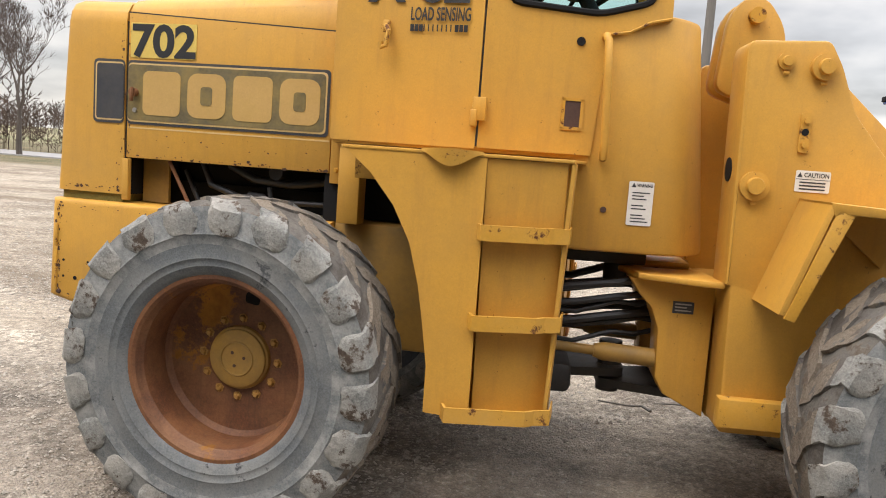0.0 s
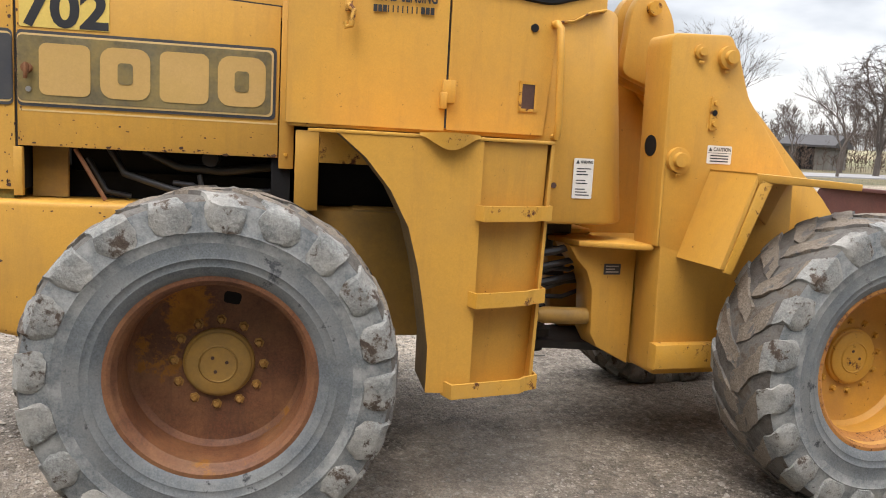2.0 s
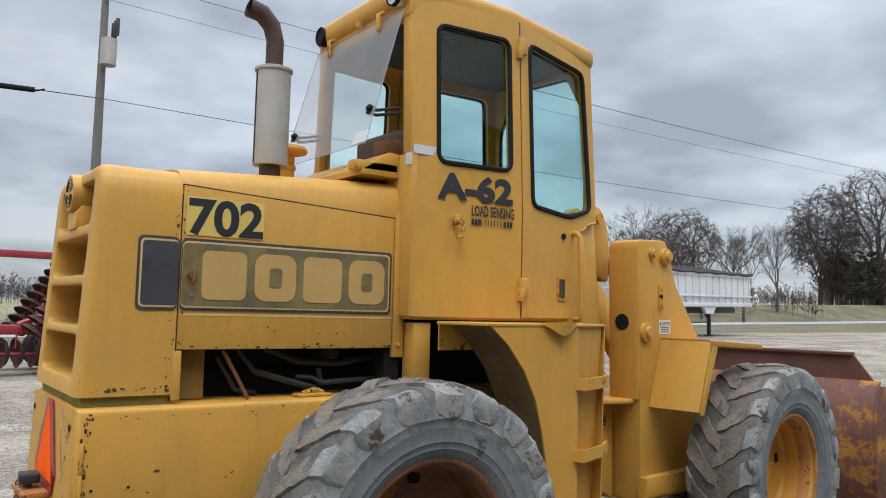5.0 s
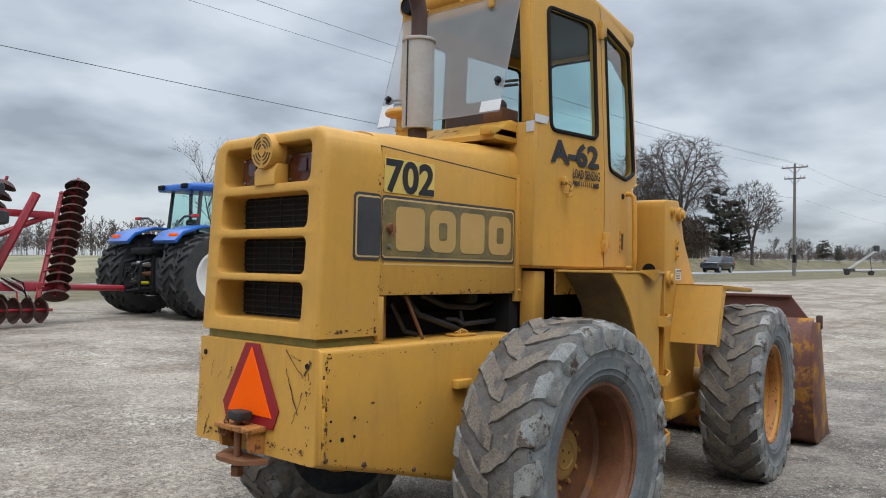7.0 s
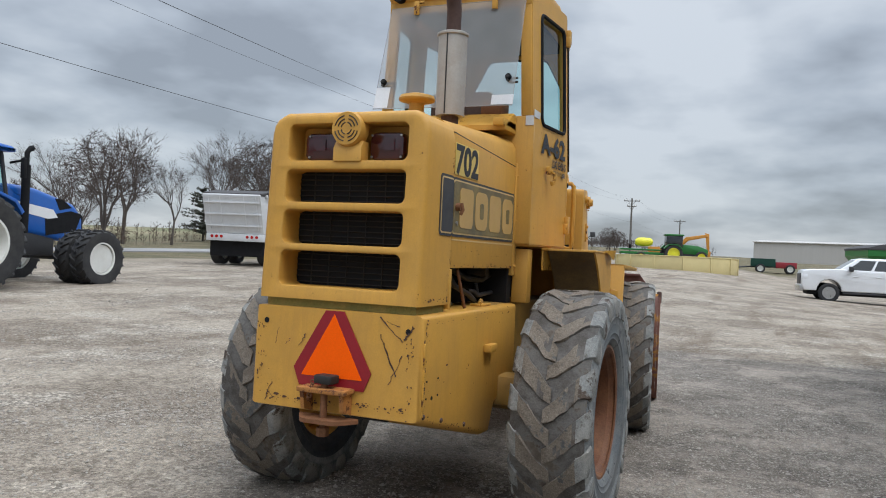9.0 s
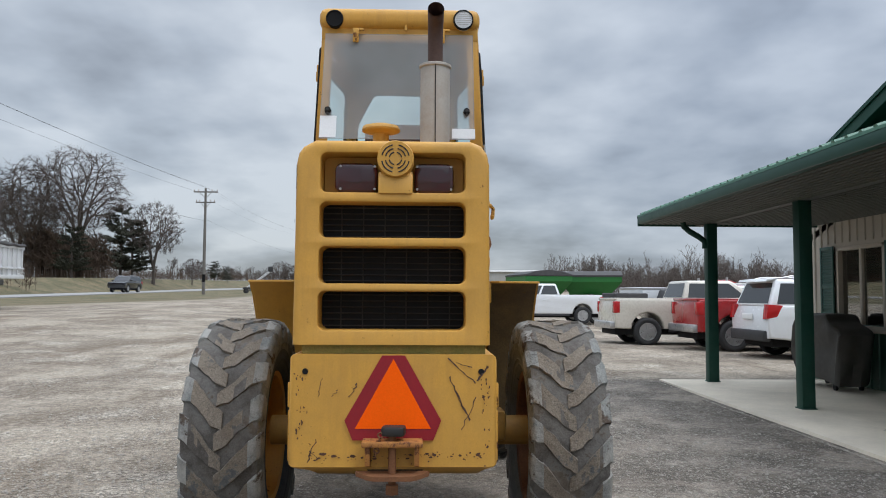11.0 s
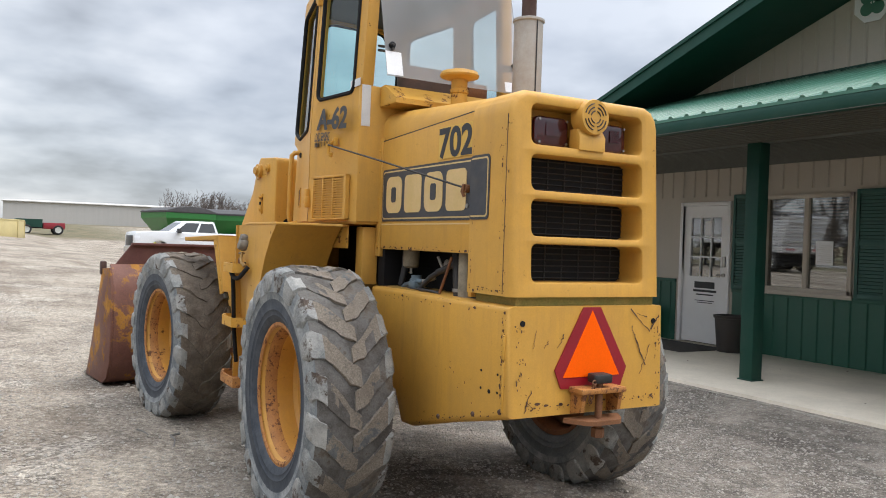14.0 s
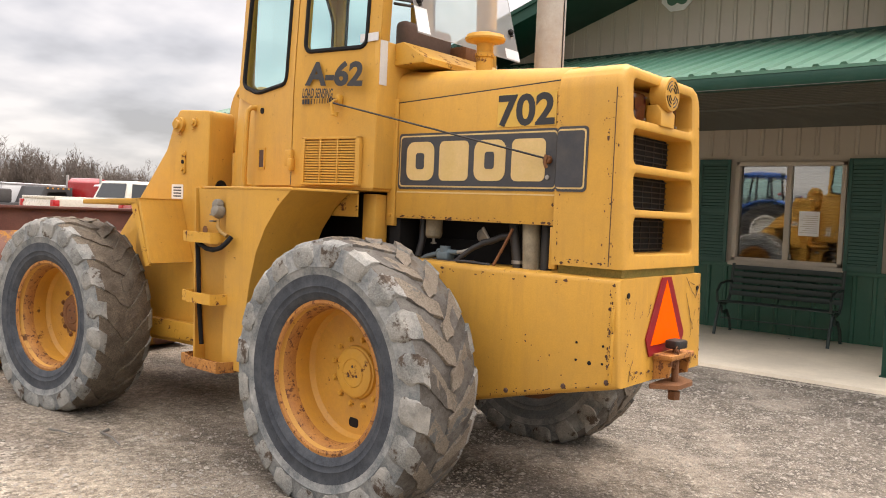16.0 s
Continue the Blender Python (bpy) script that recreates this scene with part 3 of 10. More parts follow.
def box(bm, x0, x1, y0, y1, z0, z1, bev=0.0, seg=2, mi=0, xf=None):
    vs = [bm.verts.new((x, y, z)) for x in (x0, x1) for y in (y0, y1) for z in (z0, z1)]
    idx = ((0, 1, 3, 2), (4, 6, 7, 5), (0, 4, 5, 1), (2, 3, 7, 6), (0, 2, 6, 4), (1, 5, 7, 3))
    fs = [bm.faces.new([vs[i] for i in q]) for q in idx]
    for f in fs:
        f.material_index = mi
    geo = vs
    if bev > 0:
        es = {e for v in vs for e in v.link_edges}
        r = bmesh.ops.bevel(bm, geom=list(es), offset=bev, segments=seg, profile=0.5, affect="EDGES")
        geo = list({v for f in r["faces"] for v in f.verts} | {v for v in vs if v.is_valid})
        for f in r["faces"]:
            f.material_index = mi
    if xf is not None:
        bmesh.ops.transform(bm, matrix=xf, verts=geo)
    return geo


def prism(bm, pts, axis, a, b, bev=0.0, mi=0, xf=None, seg=2):
    """A flat outline pushed along an axis: x takes (y, z), y takes (x, z), z takes (x, y)."""
    def at(p, s):
        return {"x": (s, p[0], p[1]), "y": (p[0], s, p[1]), "z": (p[0], p[1], s)}[axis]
    v0 = [bm.verts.new(at(p, a)) for p in pts]
    v1 = [bm.verts.new(at(p, b)) for p in pts]
    n = len(pts)
    fs = [bm.faces.new(v0), bm.faces.new(v1[::-1])]
    fs += [bm.faces.new((v0[i], v1[i], v1[(i + 1) % n], v0[(i + 1) % n])) for i in range(n)]
    for f in fs:
        f.material_index = mi
    geo = v0 + v1
    if bev > 0:
        bmesh.ops.recalc_face_normals(bm, faces=fs)
        es = {e for f in fs[:2] for e in f.edges}
        r = bmesh.ops.bevel(bm, geom=list(es), offset=bev, segments=seg, profile=0.5, affect="EDGES")
        geo = list({v for f in r["faces"] for v in f.verts} | {v for v in geo if v.is_valid})
    if xf is not None:
        bmesh.ops.transform(bm, matrix=xf, verts=geo)
    return geo


def tube(bm, pts, r, seg=8, cap=True, mi=0):
    """A round bar along points; r is one radius or one per point."""
    pts = [Vector(p) for p in pts]
    rs = r if isinstance(r, (list, tuple)) else [r] * len(pts)
    rings = []
    u = None
    for i, p in enumerate(pts):
        d = (pts[min(i + 1, len(pts) - 1)] - pts[max(i - 1, 0)]).normalized()
        if u is None:
            u = d.orthogonal().normalized()
        u = (u - d * u.dot(d)).normalized()
        w = d.cross(u)
        rings.append([bm.verts.new(p + (u * math.cos(k * math.tau / seg) + w * math.sin(k * math.tau / seg)) * rs[i]) for k in range(seg)])
    for a, b in zip(rings, rings[1:]):
        for k in range(seg):
            f = bm.faces.new((a[k], a[(k + 1) % seg], b[(k + 1) % seg], b[k]))
            f.material_index = mi
    if cap:
        for f in (bm.faces.new(rings[0][::-1]), bm.faces.new(rings[-1])):
            f.material_index = mi


def lathe(bm, prof, centre, axis="y", seg=48, closed=False, mi=0):
    """Turn an outline of (radius, along) about an axis through centre."""
    c = Vector(centre)
    a = {"x": Vector((1, 0, 0)), "y": Vector((0, 1, 0)), "z": Vector((0, 0, 1))}[axis] if isinstance(axis, str) else Vector(axis).normalized()
    u = {"x": Vector((0, 0, 1)), "y": Vector((0, 0, 1)), "z": Vector((1, 0, 0))}[axis] if isinstance(axis, str) else a.orthogonal().normalized()
    w = a.cross(u)
    rings = []
    for r, s in prof:
        if r < 1e-6:
            rings.append([bm.verts.new(c + a * s)])
        else:
            rings.append([bm.verts.new(c + a * s + (u * math.cos(k * math.tau / seg) + w * math.sin(k * math.tau / seg)) * r) for k in range(seg)])
    pairs = list(zip(rings, rings[1:])) + ([(rings[-1], rings[0])] if closed else [])
    for p, q in pairs:
        for k in range(seg):
            k2 = (k + 1) % seg
            if len(p) == 1 and len(q) == 1:
                continue
            if len(p) == 1:
                f = bm.faces.new((p[0], q[k2], q[k]))
            elif len(q) == 1:
                f = bm.faces.new((p[k], p[k2], q[0]))
            else:
                f = bm.faces.new((p[k], p[k2], q[k2], q[k]))
            f.material_index = mi


def disc(bm, centre, axis, r, s0, s1, seg=20, mi=0):
    lathe(bm, [(0, s0), (r, s0), (r, s1), (0, s1)], centre, axis, seg, mi=mi)


def rrect(a0, a1, b0, b1, r, k=4):
    """A rounded rectangle as points."""
    out = []
    for ca, cb, t in ((a1 - r, b1 - r, 0), (a0 + r, b1 - r, 90), (a0 + r, b0 + r, 180), (a1 - r, b0 + r, 270)):
        for i in range(k + 1):
            t2 = radians(t + 90 * i / k)
            out.append((ca + r * math.cos(t2), cb + r * math.sin(t2)))
    return out


def round_poly(pts, r, k=3):
    """Round the corners of an outline."""
    out = []
    n = len(pts)
    for i in range(n):
        p, a, b = Vector(pts[i]), Vector(pts[i - 1]), Vector(pts[(i + 1) % n])
        da, db = (a - p), (b - p)
        q = min(r, da.length * 0.45, db.length * 0.45)
        s, e = p + da.normalized() * q, p + db.normalized() * q
        for j in range(k + 1):
            t = j / k
            out.append(tuple((s * (1 - t) ** 2 + p * 2 * t * (1 - t) + e * t * t)))
    return out


def holed(bm, outer, inner, put, thick, mi=0):
    """A panel with one opening. outer: four corners; inner: points round the opening, starting near outer's first corner and going the
    same way. put(a, b, d) gives the place, d metres inward."""
    n = len(inner)
    o = []
    cen = Vector((sum(p[0] for p in inner) / n, sum(p[1] for p in inner) / n))
    for p in inner:
        d = Vector(p) - cen
        best = None
        for i in range(len(outer)):
            q, e = Vector(outer[i]), Vector(outer[(i + 1) % len(outer)]) - Vector(outer[i])
            den = d.x * e.y - d.y * e.x
            if abs(den) < 1e-9:
                continue
            t = ((q.x - cen.x) * e.y - (q.y - cen.y) * e.x) / den
            s = ((q.x - cen.x) * d.y - (q.y - cen.y) * d.x) / den
            if t > 0 and -1e-6 <= s <= 1 + 1e-6 and (best is None or t < best):
                best = t
        o.append(cen + d * best)
    for q in outer:
        j = min(range(n), key=lambda i: (o[i] - Vector(q)).length)
        o[j] = Vector(q)
    ring = [[bm.verts.new(put(p[0], p[1], d)) for p in src] for d in (0, thick) for src in (o, inner)]
    oo, ii, ob, ib = ring
    for i in range(n):
        j = (i + 1) % n
        for q in ((oo[i], oo[j], ii[j], ii[i]), (ob[i], ib[i], ib[j], ob[j]), (ii[i], ii[j], ib[j], ib[i]), (oo[i], ob[i], ob[j], oo[j])):
            f = bm.faces.new(q)
            f.material_index = mi


def sheet(bm, pts, mi=0):
    f = bm.faces.new([bm.verts.new(p) for p in pts])
    f.material_index = mi
    return f


def text_bm(s, width, height, m, thick=0.004, bold=0.0):
    """Built-in font lettering as a bmesh of that size, laid by the matrix m (x along the line, y up the letter)."""
    cu = bpy.data.curves.new("lettering", "FONT")
    cu.body, cu.extrude, cu.offset = s, 0.0, bold
    cu.resolution_u = 4
    ob = bpy.data.objects.new("lettering", cu)
    scene.collection.objects.link(ob)
    me = bpy.data.meshes.new_from_object(ob.evaluated_get(bpy.context.evaluated_depsgraph_get()))
    bpy.data.objects.remove(ob)
    bpy.data.curves.remove(cu)
    bm = bmesh.new()
    bm.from_mesh(me)
    bpy.data.meshes.remove(me)
    xs, ys = [v.co.x for v in bm.verts], [v.co.y for v in bm.verts]
    x0, y0, sx, sy = min(xs), min(ys), width / (max(xs) - min(xs)), height / (max(ys) - min(ys))
    for v in bm.verts:
        v.co = Vector(((v.co.x - x0) * sx, (v.co.y - y0) * sy, 0))
    for f in bm.faces:
        f.smooth = False
    r = bmesh.ops.extrude_face_region(bm, geom=bm.faces[:])
    bmesh.ops.translate(bm, verts=[e for e in r["geom"] if isinstance(e, bmesh.types.BMVert)], vec=(0, 0, thick))
    for f in bm.faces:
        f.smooth = False
    bmesh.ops.transform(bm, matrix=m, verts=bm.verts)
    return bm


def side_matrix(x, y, z, side):
    """Lettering on an upright face: side -1 faces -y, reading along +x; +1 faces +y, reading along -x; 0 faces -x, reading along -y."""
    if side == -1:
        r = Matrix(((1, 0, 0), (0, 0, -1), (0, 1, 0)))
    elif side == 1:
        r = Matrix(((-1, 0, 0), (0, 0, 1), (0, 1, 0)))
    else:
        r = Matrix(((0, 0, -1), (-1, 0, 0), (0, 1, 0)))
    return Matrix.Translation((x, y, z)) @ r.to_4x4()


def ease(a, b, x):
    t = min(max((x - a) / (b - a), 0), 1)
    return t * t * (3 - 2 * t)


def lift(x, y):
    """Height of the ground: level round the machine and the building, rising gently to the north-east."""
    w = max(ease(-9, 6, y), ease(60, 160, x) * ease(-70, -30, y))
    return w * (0.03 * min(max(x - 8, 0), 16) + 0.0155 * min(max(x - 24, 0), 400)) + 0.2 * ease(6, 13, y) * ease(-3, 6, x) + 1.8 * ease(38.5, 43.5, y) * ease(45, 95, x)

# ---- ground and road ----


def build_ground():
    def lines(lo, hi, near0, near1, step):
        v = [near0 + i * step for i in range(int((near1 - near0) / step) + 1)]
        s, x = step, v[-1]
        while x < hi:
            s *= 1.16
            x += s
            v.append(x)
        s, x = step, v[0]
        while x > lo:
            s *= 1.16
            x -= s
            v.insert(0, x)
        return v
    xs, ys = lines(-2200, 2600, -9, 16, 0.25), lines(-2200, 2600, -9, 10, 0.25)
    vs, fs = [], []
    for y in ys:
        for x in xs:
            near = 1.0 if -9 <= x <= 16 and -4.2 <= y <= 10 else 0.0
            bumpy = 0.018 * noise.noise((x * 0.5, y * 0.5, 0.0)) + 0.008 * noise.noise((x * 1.7, y * 1.7, 3.0)) if near else 0.0
            vs.append((x, y, lift(x, y) + bumpy - 0.004))
    w = len(xs)
    for j in range(len(ys) - 1):
        for i in range(w - 1):
            a = j * w + i
            fs.append((a, a + 1, a + 1 + w, a + w))
    me = bpy.data.meshes.new("ground")
    me.from_pydata(vs, [], fs)
    me.materials.append(M_ground)
    me.polygons.foreach_set("use_smooth", [True] * len(me.polygons))
    tagged(new("ground", me), "light grey gravel lot with a darker rolled apron and fields beyond", "ground", kind="structure")


build_ground()


def strip(name, m, x0, x1, ya, yb, h, n=60):
    bm = B()
    rows = []
    for i in range(n + 1):
        x = x0 + (x1 - x0) * i / n
        y0, y1 = ya(x), yb(x)
        rows.append([bm.verts.new((x, y0, lift(x, y0) - 0.1)), bm.verts.new((x, y0, lift(x, y0) + h)), bm.verts.new((x, y1, lift(x, y1) + h)), bm.verts.new((x, y1, lift(x, y1) - 0.1))])
    for a, b in zip(rows, rows[1:]):
        for k in range(3):
            bm.faces.new((a[k], b[k], b[k + 1], a[k + 1]))
    return bm


road = strip("road", M_road, -400, 420, lambda x: 30.7 + 0.05 * min(max(0, x - 67), 60), lambda x: 36.2 + 0.05 * min(max(0, x - 67), 60), 0.06)
tagged(new("road", finish(road, "road", M_road)), "straight pale grey country road beyond the gravel lot", "road", kind="structure")

# ---- office building with its porch ----
WY = -7.2          # front wall
WX0, WX1 = -4.1, 10.6


RIDGE, PITCH = 2.4, 0.333


def eave_z(x):
    """Height of the main roof's underside."""
    return 5.2 - PITCH * abs(x - RIDGE)


def build_building():
    # openings in the front wall: (x0, x1, z0, z1)
    holes = [(8.33, 9.72, 0.95, 2.30), (5.36, 6.36, 0.04, 2.24), (3.42, 4.80, 0.95, 2.30), (0.91, 2.30, 0.95, 2.30)]
    bm = B()
    xs = [WX0] + sorted(v for h in holes for v in h[:2]) + [WX1]
    for i in range(len(xs) - 1):
        a, b = xs[i], xs[i + 1]
        cut = [h for h in holes if abs(h[0] - a) < 1e-6]
        if cut:
            if cut[0][2] > 0.1:
                box(bm, a, b, WY - 0.15, WY, 0, cut[0][2])
            box(bm, a, b, WY - 0.15, WY, cut[0][3], min(3.3, max(2.77, eave_z(b))))
        else:
            box(bm, a, b, WY - 0.15, WY, 0, min(3.3, max(2.77, eave_z(b))))
    # gable above the porch roof
    prism(bm, [(-3.3, 3.3), (8.1, 3.3), (RIDGE, 5.19)], "y", WY - 0.15, WY)
    # other walls
    box(bm, WX0, WX0 + 0.15, -20, WY - 0.15, 0, eave_z(WX0))
    box(bm, WX1 - 0.15, WX1, -20, WY - 0.15, 0, eave_z(WX1))
    box(bm, WX0 + 0.15, WX1 - 0.15, -20, -19.85, 0, 2.4)
    prism(bm, [(WX0 + 0.15, 2.4), (WX1 - 0.15, 2.4), (RIDGE, 5.1)], "y", -20, -19.85)
    wall = solo("wall_front", bm, M_tan, "tan ribbed metal siding wall with a gable", "wall", kind="structure", smooth=0)
    # green wainscot, split at the openings
    for a, b in ((WX0, 0.40), (0.40, 2.86), (2.86, 5.30), (6.42, 7.75), (7.75, WX1 + 0.012)):
        bm = B()
        top = 0.93 if a < 5 else 1.02
        box(bm, a + 0.002, b - 0.002, WY + 0.003, WY + 0.014, 0.02, top)
        box(bm, a + 0.002, b - 0.002, WY + 0.014, WY + 0.034, top - 0.05, top, 0.004)
        x = a + 0.12
        while x < b - 0.03:
            prism(bm, [(x - 0.03, WY + 0.0145), (x + 0.03, WY + 0.0145), (x + 0.018, WY + 0.034), (x - 0.018, WY + 0.034)], "z", 0.03, top - 0.055)
            x += 0.23
        part("wainscot", bm, M_green_wall, wall, "dark green ribbed metal wainscot")
    bm = B()
    box(bm, WX1 + 0.002, WX1 + 0.014, -19.9, WY, 0.02, 1.02)
    part("wainscot", bm, M_green_wall, wall, "dark green ribbed metal wainscot")
    # ribs of the siding, each a piece
    bm = B()
    prism(bm, [(-0.03, 0.003), (0.03, 0.003), (0.016, 0.021), (-0.016, 0.021)], "z", 0.0, 1.0)
    rib = finish(bm, "siding_rib", M_tan, 30)
    x = WX0 + 0.1
    while x < WX1 - 0.05:
        blocked = [h for h in holes if h[0] - 0.5 < x < h[1] + 0.5]
        z0 = blocked[0][3] + 0.08 if blocked else (0.95 if x < 5 else 1.04)
        piece("siding_rib", rib, wall, Matrix.Translation((x, WY, z0)) @ Matrix.Diagonal((1, 1, 2.74 - z0, 1)))
        ztop = eave_z(x) - 0.03
        if ztop > 3.95:
            piece("siding_rib", rib, wall, Matrix.Translation((x, WY, 3.88)) @ Matrix.Diagonal((1, 1, ztop - 3.88, 1)))
        x += 0.23
    # porch floor
    bm = B()
    box(bm, WX0 - 2, 10.16, WY - 0.1, -4.25, -0.3, 0.035, 0.012)
    solo("porch_floor", bm, M_concrete, "broom-finished pale concrete porch slab with dry leaves", "slab", kind="structure")
    # porch roof
    bm = B()
    ex, ez, jz = 10.35, 2.86, 3.86
    prism(bm, [(-3.95, ez), (-3.95, ez + 0.03), (WY, jz + 0.03), (WY, jz)], "x", WX0 - 1.5, ex)
    roof = solo("porch_roof", bm, M_green_roof, "green ribbed metal lean-to porch roof", "roof", kind="structure", smooth=0)
    bm = B()
    prism(bm, [(-0.035, 0), (0.035, 0), (0.018, 0.022), (-0.018, 0.022)], "y", 0.0, 1.0)
    rr = finish(bm, "roof_rib", M_green_roof, 30)
    slope = Vector((0, WY + 3.95, jz - ez))
    ang = math.atan2(jz - ez, 3.95 + WY)
    x = WX0 - 1.4
    while x < ex:
        m = Matrix.Translation((x, -3.95, ez + 0.031)) @ Matrix.Rotation(math.atan2(jz - ez, WY + 3.95), 4, "X") @ Matrix.Diagonal((1, slope.length, -1, 1))
        piece("roof_rib", rr, roof, m)
        x += 0.23
    bm = B()
    box(bm, WX0 - 1.5, ex + 0.02, -4.07, -3.952, 2.73, 2.88, 0.03)          # gutter
    part("gutter", bm, M_green_trim, roof, "dark green metal gutter")
    bm = B()
    tube(bm, [(9.93, -4.62, 2.74), (9.93, -4.64, 2.66), (9.90, -4.72, 2.58), (9.83, -4.86, 2.48), (9.80, -4.95, 2.40), (9.80, -4.955, 2.28)], 0.05, 10)
    part("downspout", bm, M_green_trim, roof, "bent dark green downspout")
    bm = B()
    prism(bm, [(-3.95, ez - 0.03), (-3.95, ez + 0.03), (WY, jz + 0.03), (WY, jz - 0.05)], "x", ex, ex + 0.02)
    box(bm, ex - 0.03, ex + 0.019, WY + 0.03, -3.955, 2.70, 2.84, 0.004)
    part("rake_trim", bm, M_green_trim, roof)
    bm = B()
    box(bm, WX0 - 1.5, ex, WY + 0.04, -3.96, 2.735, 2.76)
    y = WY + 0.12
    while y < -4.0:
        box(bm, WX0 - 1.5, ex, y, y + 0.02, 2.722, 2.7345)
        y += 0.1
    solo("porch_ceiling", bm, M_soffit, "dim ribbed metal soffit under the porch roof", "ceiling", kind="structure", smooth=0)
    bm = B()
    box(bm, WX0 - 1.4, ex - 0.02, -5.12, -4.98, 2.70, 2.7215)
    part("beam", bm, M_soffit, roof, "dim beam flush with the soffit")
    bm = B()
    box(bm, WX0 - 1.5, 6.3, WY + 0.003, WY + 0.03, 3.88, 3.93)
    part("flashing", bm, M_green_trim, roof)
    # main roof with a deep overhang
    bm = B()
    for sd in (-1, 1):
        for e, y0, y1 in ((8.3, -21, WY), (7.2, WY, -5.93)):
            prism(bm, [(RIDGE, 5.20), (RIDGE, 5.32), (RIDGE + sd * e, 5.32 - PITCH * e), (RIDGE + sd * e, 5.20 - PITCH * e)], "y", y0, y1)
    main = solo("main_roof", bm, M_green_trim, "green metal gable roof with a deep dark overhang", "roof", kind="structure", smooth=0)
    for sd in (-1, 1):
        bm = B()
        e = 7.22
        x, d = RIDGE + sd * e, PITCH * e
        prism(bm, [(RIDGE, 5.14), (RIDGE, 5.34), (x, 5.34 - d), (x, 5.14 - d)], "y", -5.928, -5.905)
        prism(bm, [(RIDGE, 5.30), (RIDGE, 5.355), (x, 5.355 - d), (x, 5.30 - d)], "y", -5.904, -5.88)
        part("rake_board", bm, M_green_trim, main, "dark green rake trim")
    # posts
    for x in (9.80, 6.57, 3.2, -0.1, -3.4):
        p = thing("porch_post", "square dark green metal-clad porch post on the slab", "post", "porch posts", "structure")
        bm = B()
        box(bm, x - 0.085, x + 0.085, -5.135, -4.965, 0.036, 2.70, 0.006)
        part("shaft", bm, M_green_trim, p)
        bm = B()
        box(bm, x - 0.1, x + 0.1, -5.15, -4.95, 0.0355, 0.05, 0.004)
        part("base_trim", bm, M_green_trim, p)
    # windows
    for k, (a, b, c, d) in enumerate([holes[0], holes[2], holes[3]]):
        w = thing("window_%d" % (k + 1), "sliding window in an almond vinyl frame, blinds behind the glass", "window", kind="structure")
        bm = B()
        for q in ((a, a + 0.06, c, d), (b - 0.06, b, c, d), (a, b, d - 0.055, d), (a, b, c, c + 0.065)):
            box(bm, q[0], q[1], WY - 0.09, WY + 0.035, q[2], q[3], 0.006)
        part("window_frame", bm, M_almond, w)
        bm = B()
        box(bm, a - 0.03, b + 0.03, WY + 0.036, WY + 0.06, c - 0.045, c + 0.012, 0.006)
        part("window_sill", bm, M_almond, w)
        mid = (a + b) / 2
        bm = B()
        box(bm, mid - 0.035, mid + 0.035, WY - 0.06, WY + 0.012, c + 0.06, d - 0.05, 0.005)
        part("mullion", bm, M_almond, w)
        for p0, p1, dy in ((a + 0.06, mid - 0.034, -0.03), (mid + 0.034, b - 0.06, -0.045)):
            bm = B()
            box(bm, p0, p1, WY + dy - 0.004, WY + dy, c + 0.06, d - 0.05)
            g = part("pane", bm, M_win, w)
            g.visible_shadow = False
        bm = B()
        z = c + 0.08
        while z < d - 0.08:
            prism(bm, [(WY - 0.135, z), (WY - 0.132, z + 0.002), (WY - 0.095, z + 0.024), (WY - 0.098, z + 0.022)], "x", a + 0.065, b - 0.065)
            z += 0.042
        part("blind", bm, M_blind, w, "lowered tan slatted blind")
        # notice taped to the pane
        if a > 5.5:
            continue
        bm = B()
        box(bm, mid - 0.39, mid - 0.14, WY - 0.0265, WY - 0.0245, 1.34, 1.66)
        nt = part("notice", bm, M_paper, w, "white paper notice taped to the pane")
        for i in range(9):
            bm = B()
            box(bm, mid - 0.37, mid - 0.16 - 0.03 * (i % 3), WY - 0.0243, WY - 0.0235, 1.38 + i * 0.027, 1.386 + i * 0.027)
            part("print_line", bm, M_almond, nt)
    # shutters
    bm = B()
    for q in ((0, 0.045, 0, 1.40), (0.385, 0.43, 0, 1.40), (0.045, 0.385, 1.34, 1.40), (0.045, 0.385, 0, 0.07), (0.045, 0.385, 0.68, 0.74)):
        box(bm, q[0], q[1], 0.036, 0.065, q[2], q[3], 0.004)
    box(bm, 0.04, 0.39, 0.0365, 0.044, 0.02, 1.38)
    fr = finish(bm, "shutter_frame", M_shut)
    bm = B()
    prism(bm, [(0.0445, -0.012), (0.0445, 0.006), (0.062, -0.004), (0.062, -0.016)], "x", 0.048, 0.382)
    lou = finish(bm, "louvre", M_shut, 0)
    first = None
    for x in (7.84, 9.78, 4.86, 2.93, 2.36, 0.46):
        if first is None:
            first = thing("shutter", "dark green louvred vinyl shutter fixed beside a window", "shutter", "window shutters")
            piece("frame", fr, first)
            for i in range(13):
                piece("louvre", lou, first, Matrix.Translation((0, 0, 0.095 + i * 0.045)))
                piece("louvre", lou, first, Matrix.Translation((0, 0, 0.765 + i * 0.045)))
            first.matrix_basis = Matrix.Translation((x, WY, 0.93))
        else:
            copy_thing(first, Matrix.Translation((x, WY, 0.93)))
    # door
    a, b, c, d = holes[1]
    dr = thing("door_1", "white panel door with a nine-light window and company lettering", "door", kind="structure")
    bm = B()
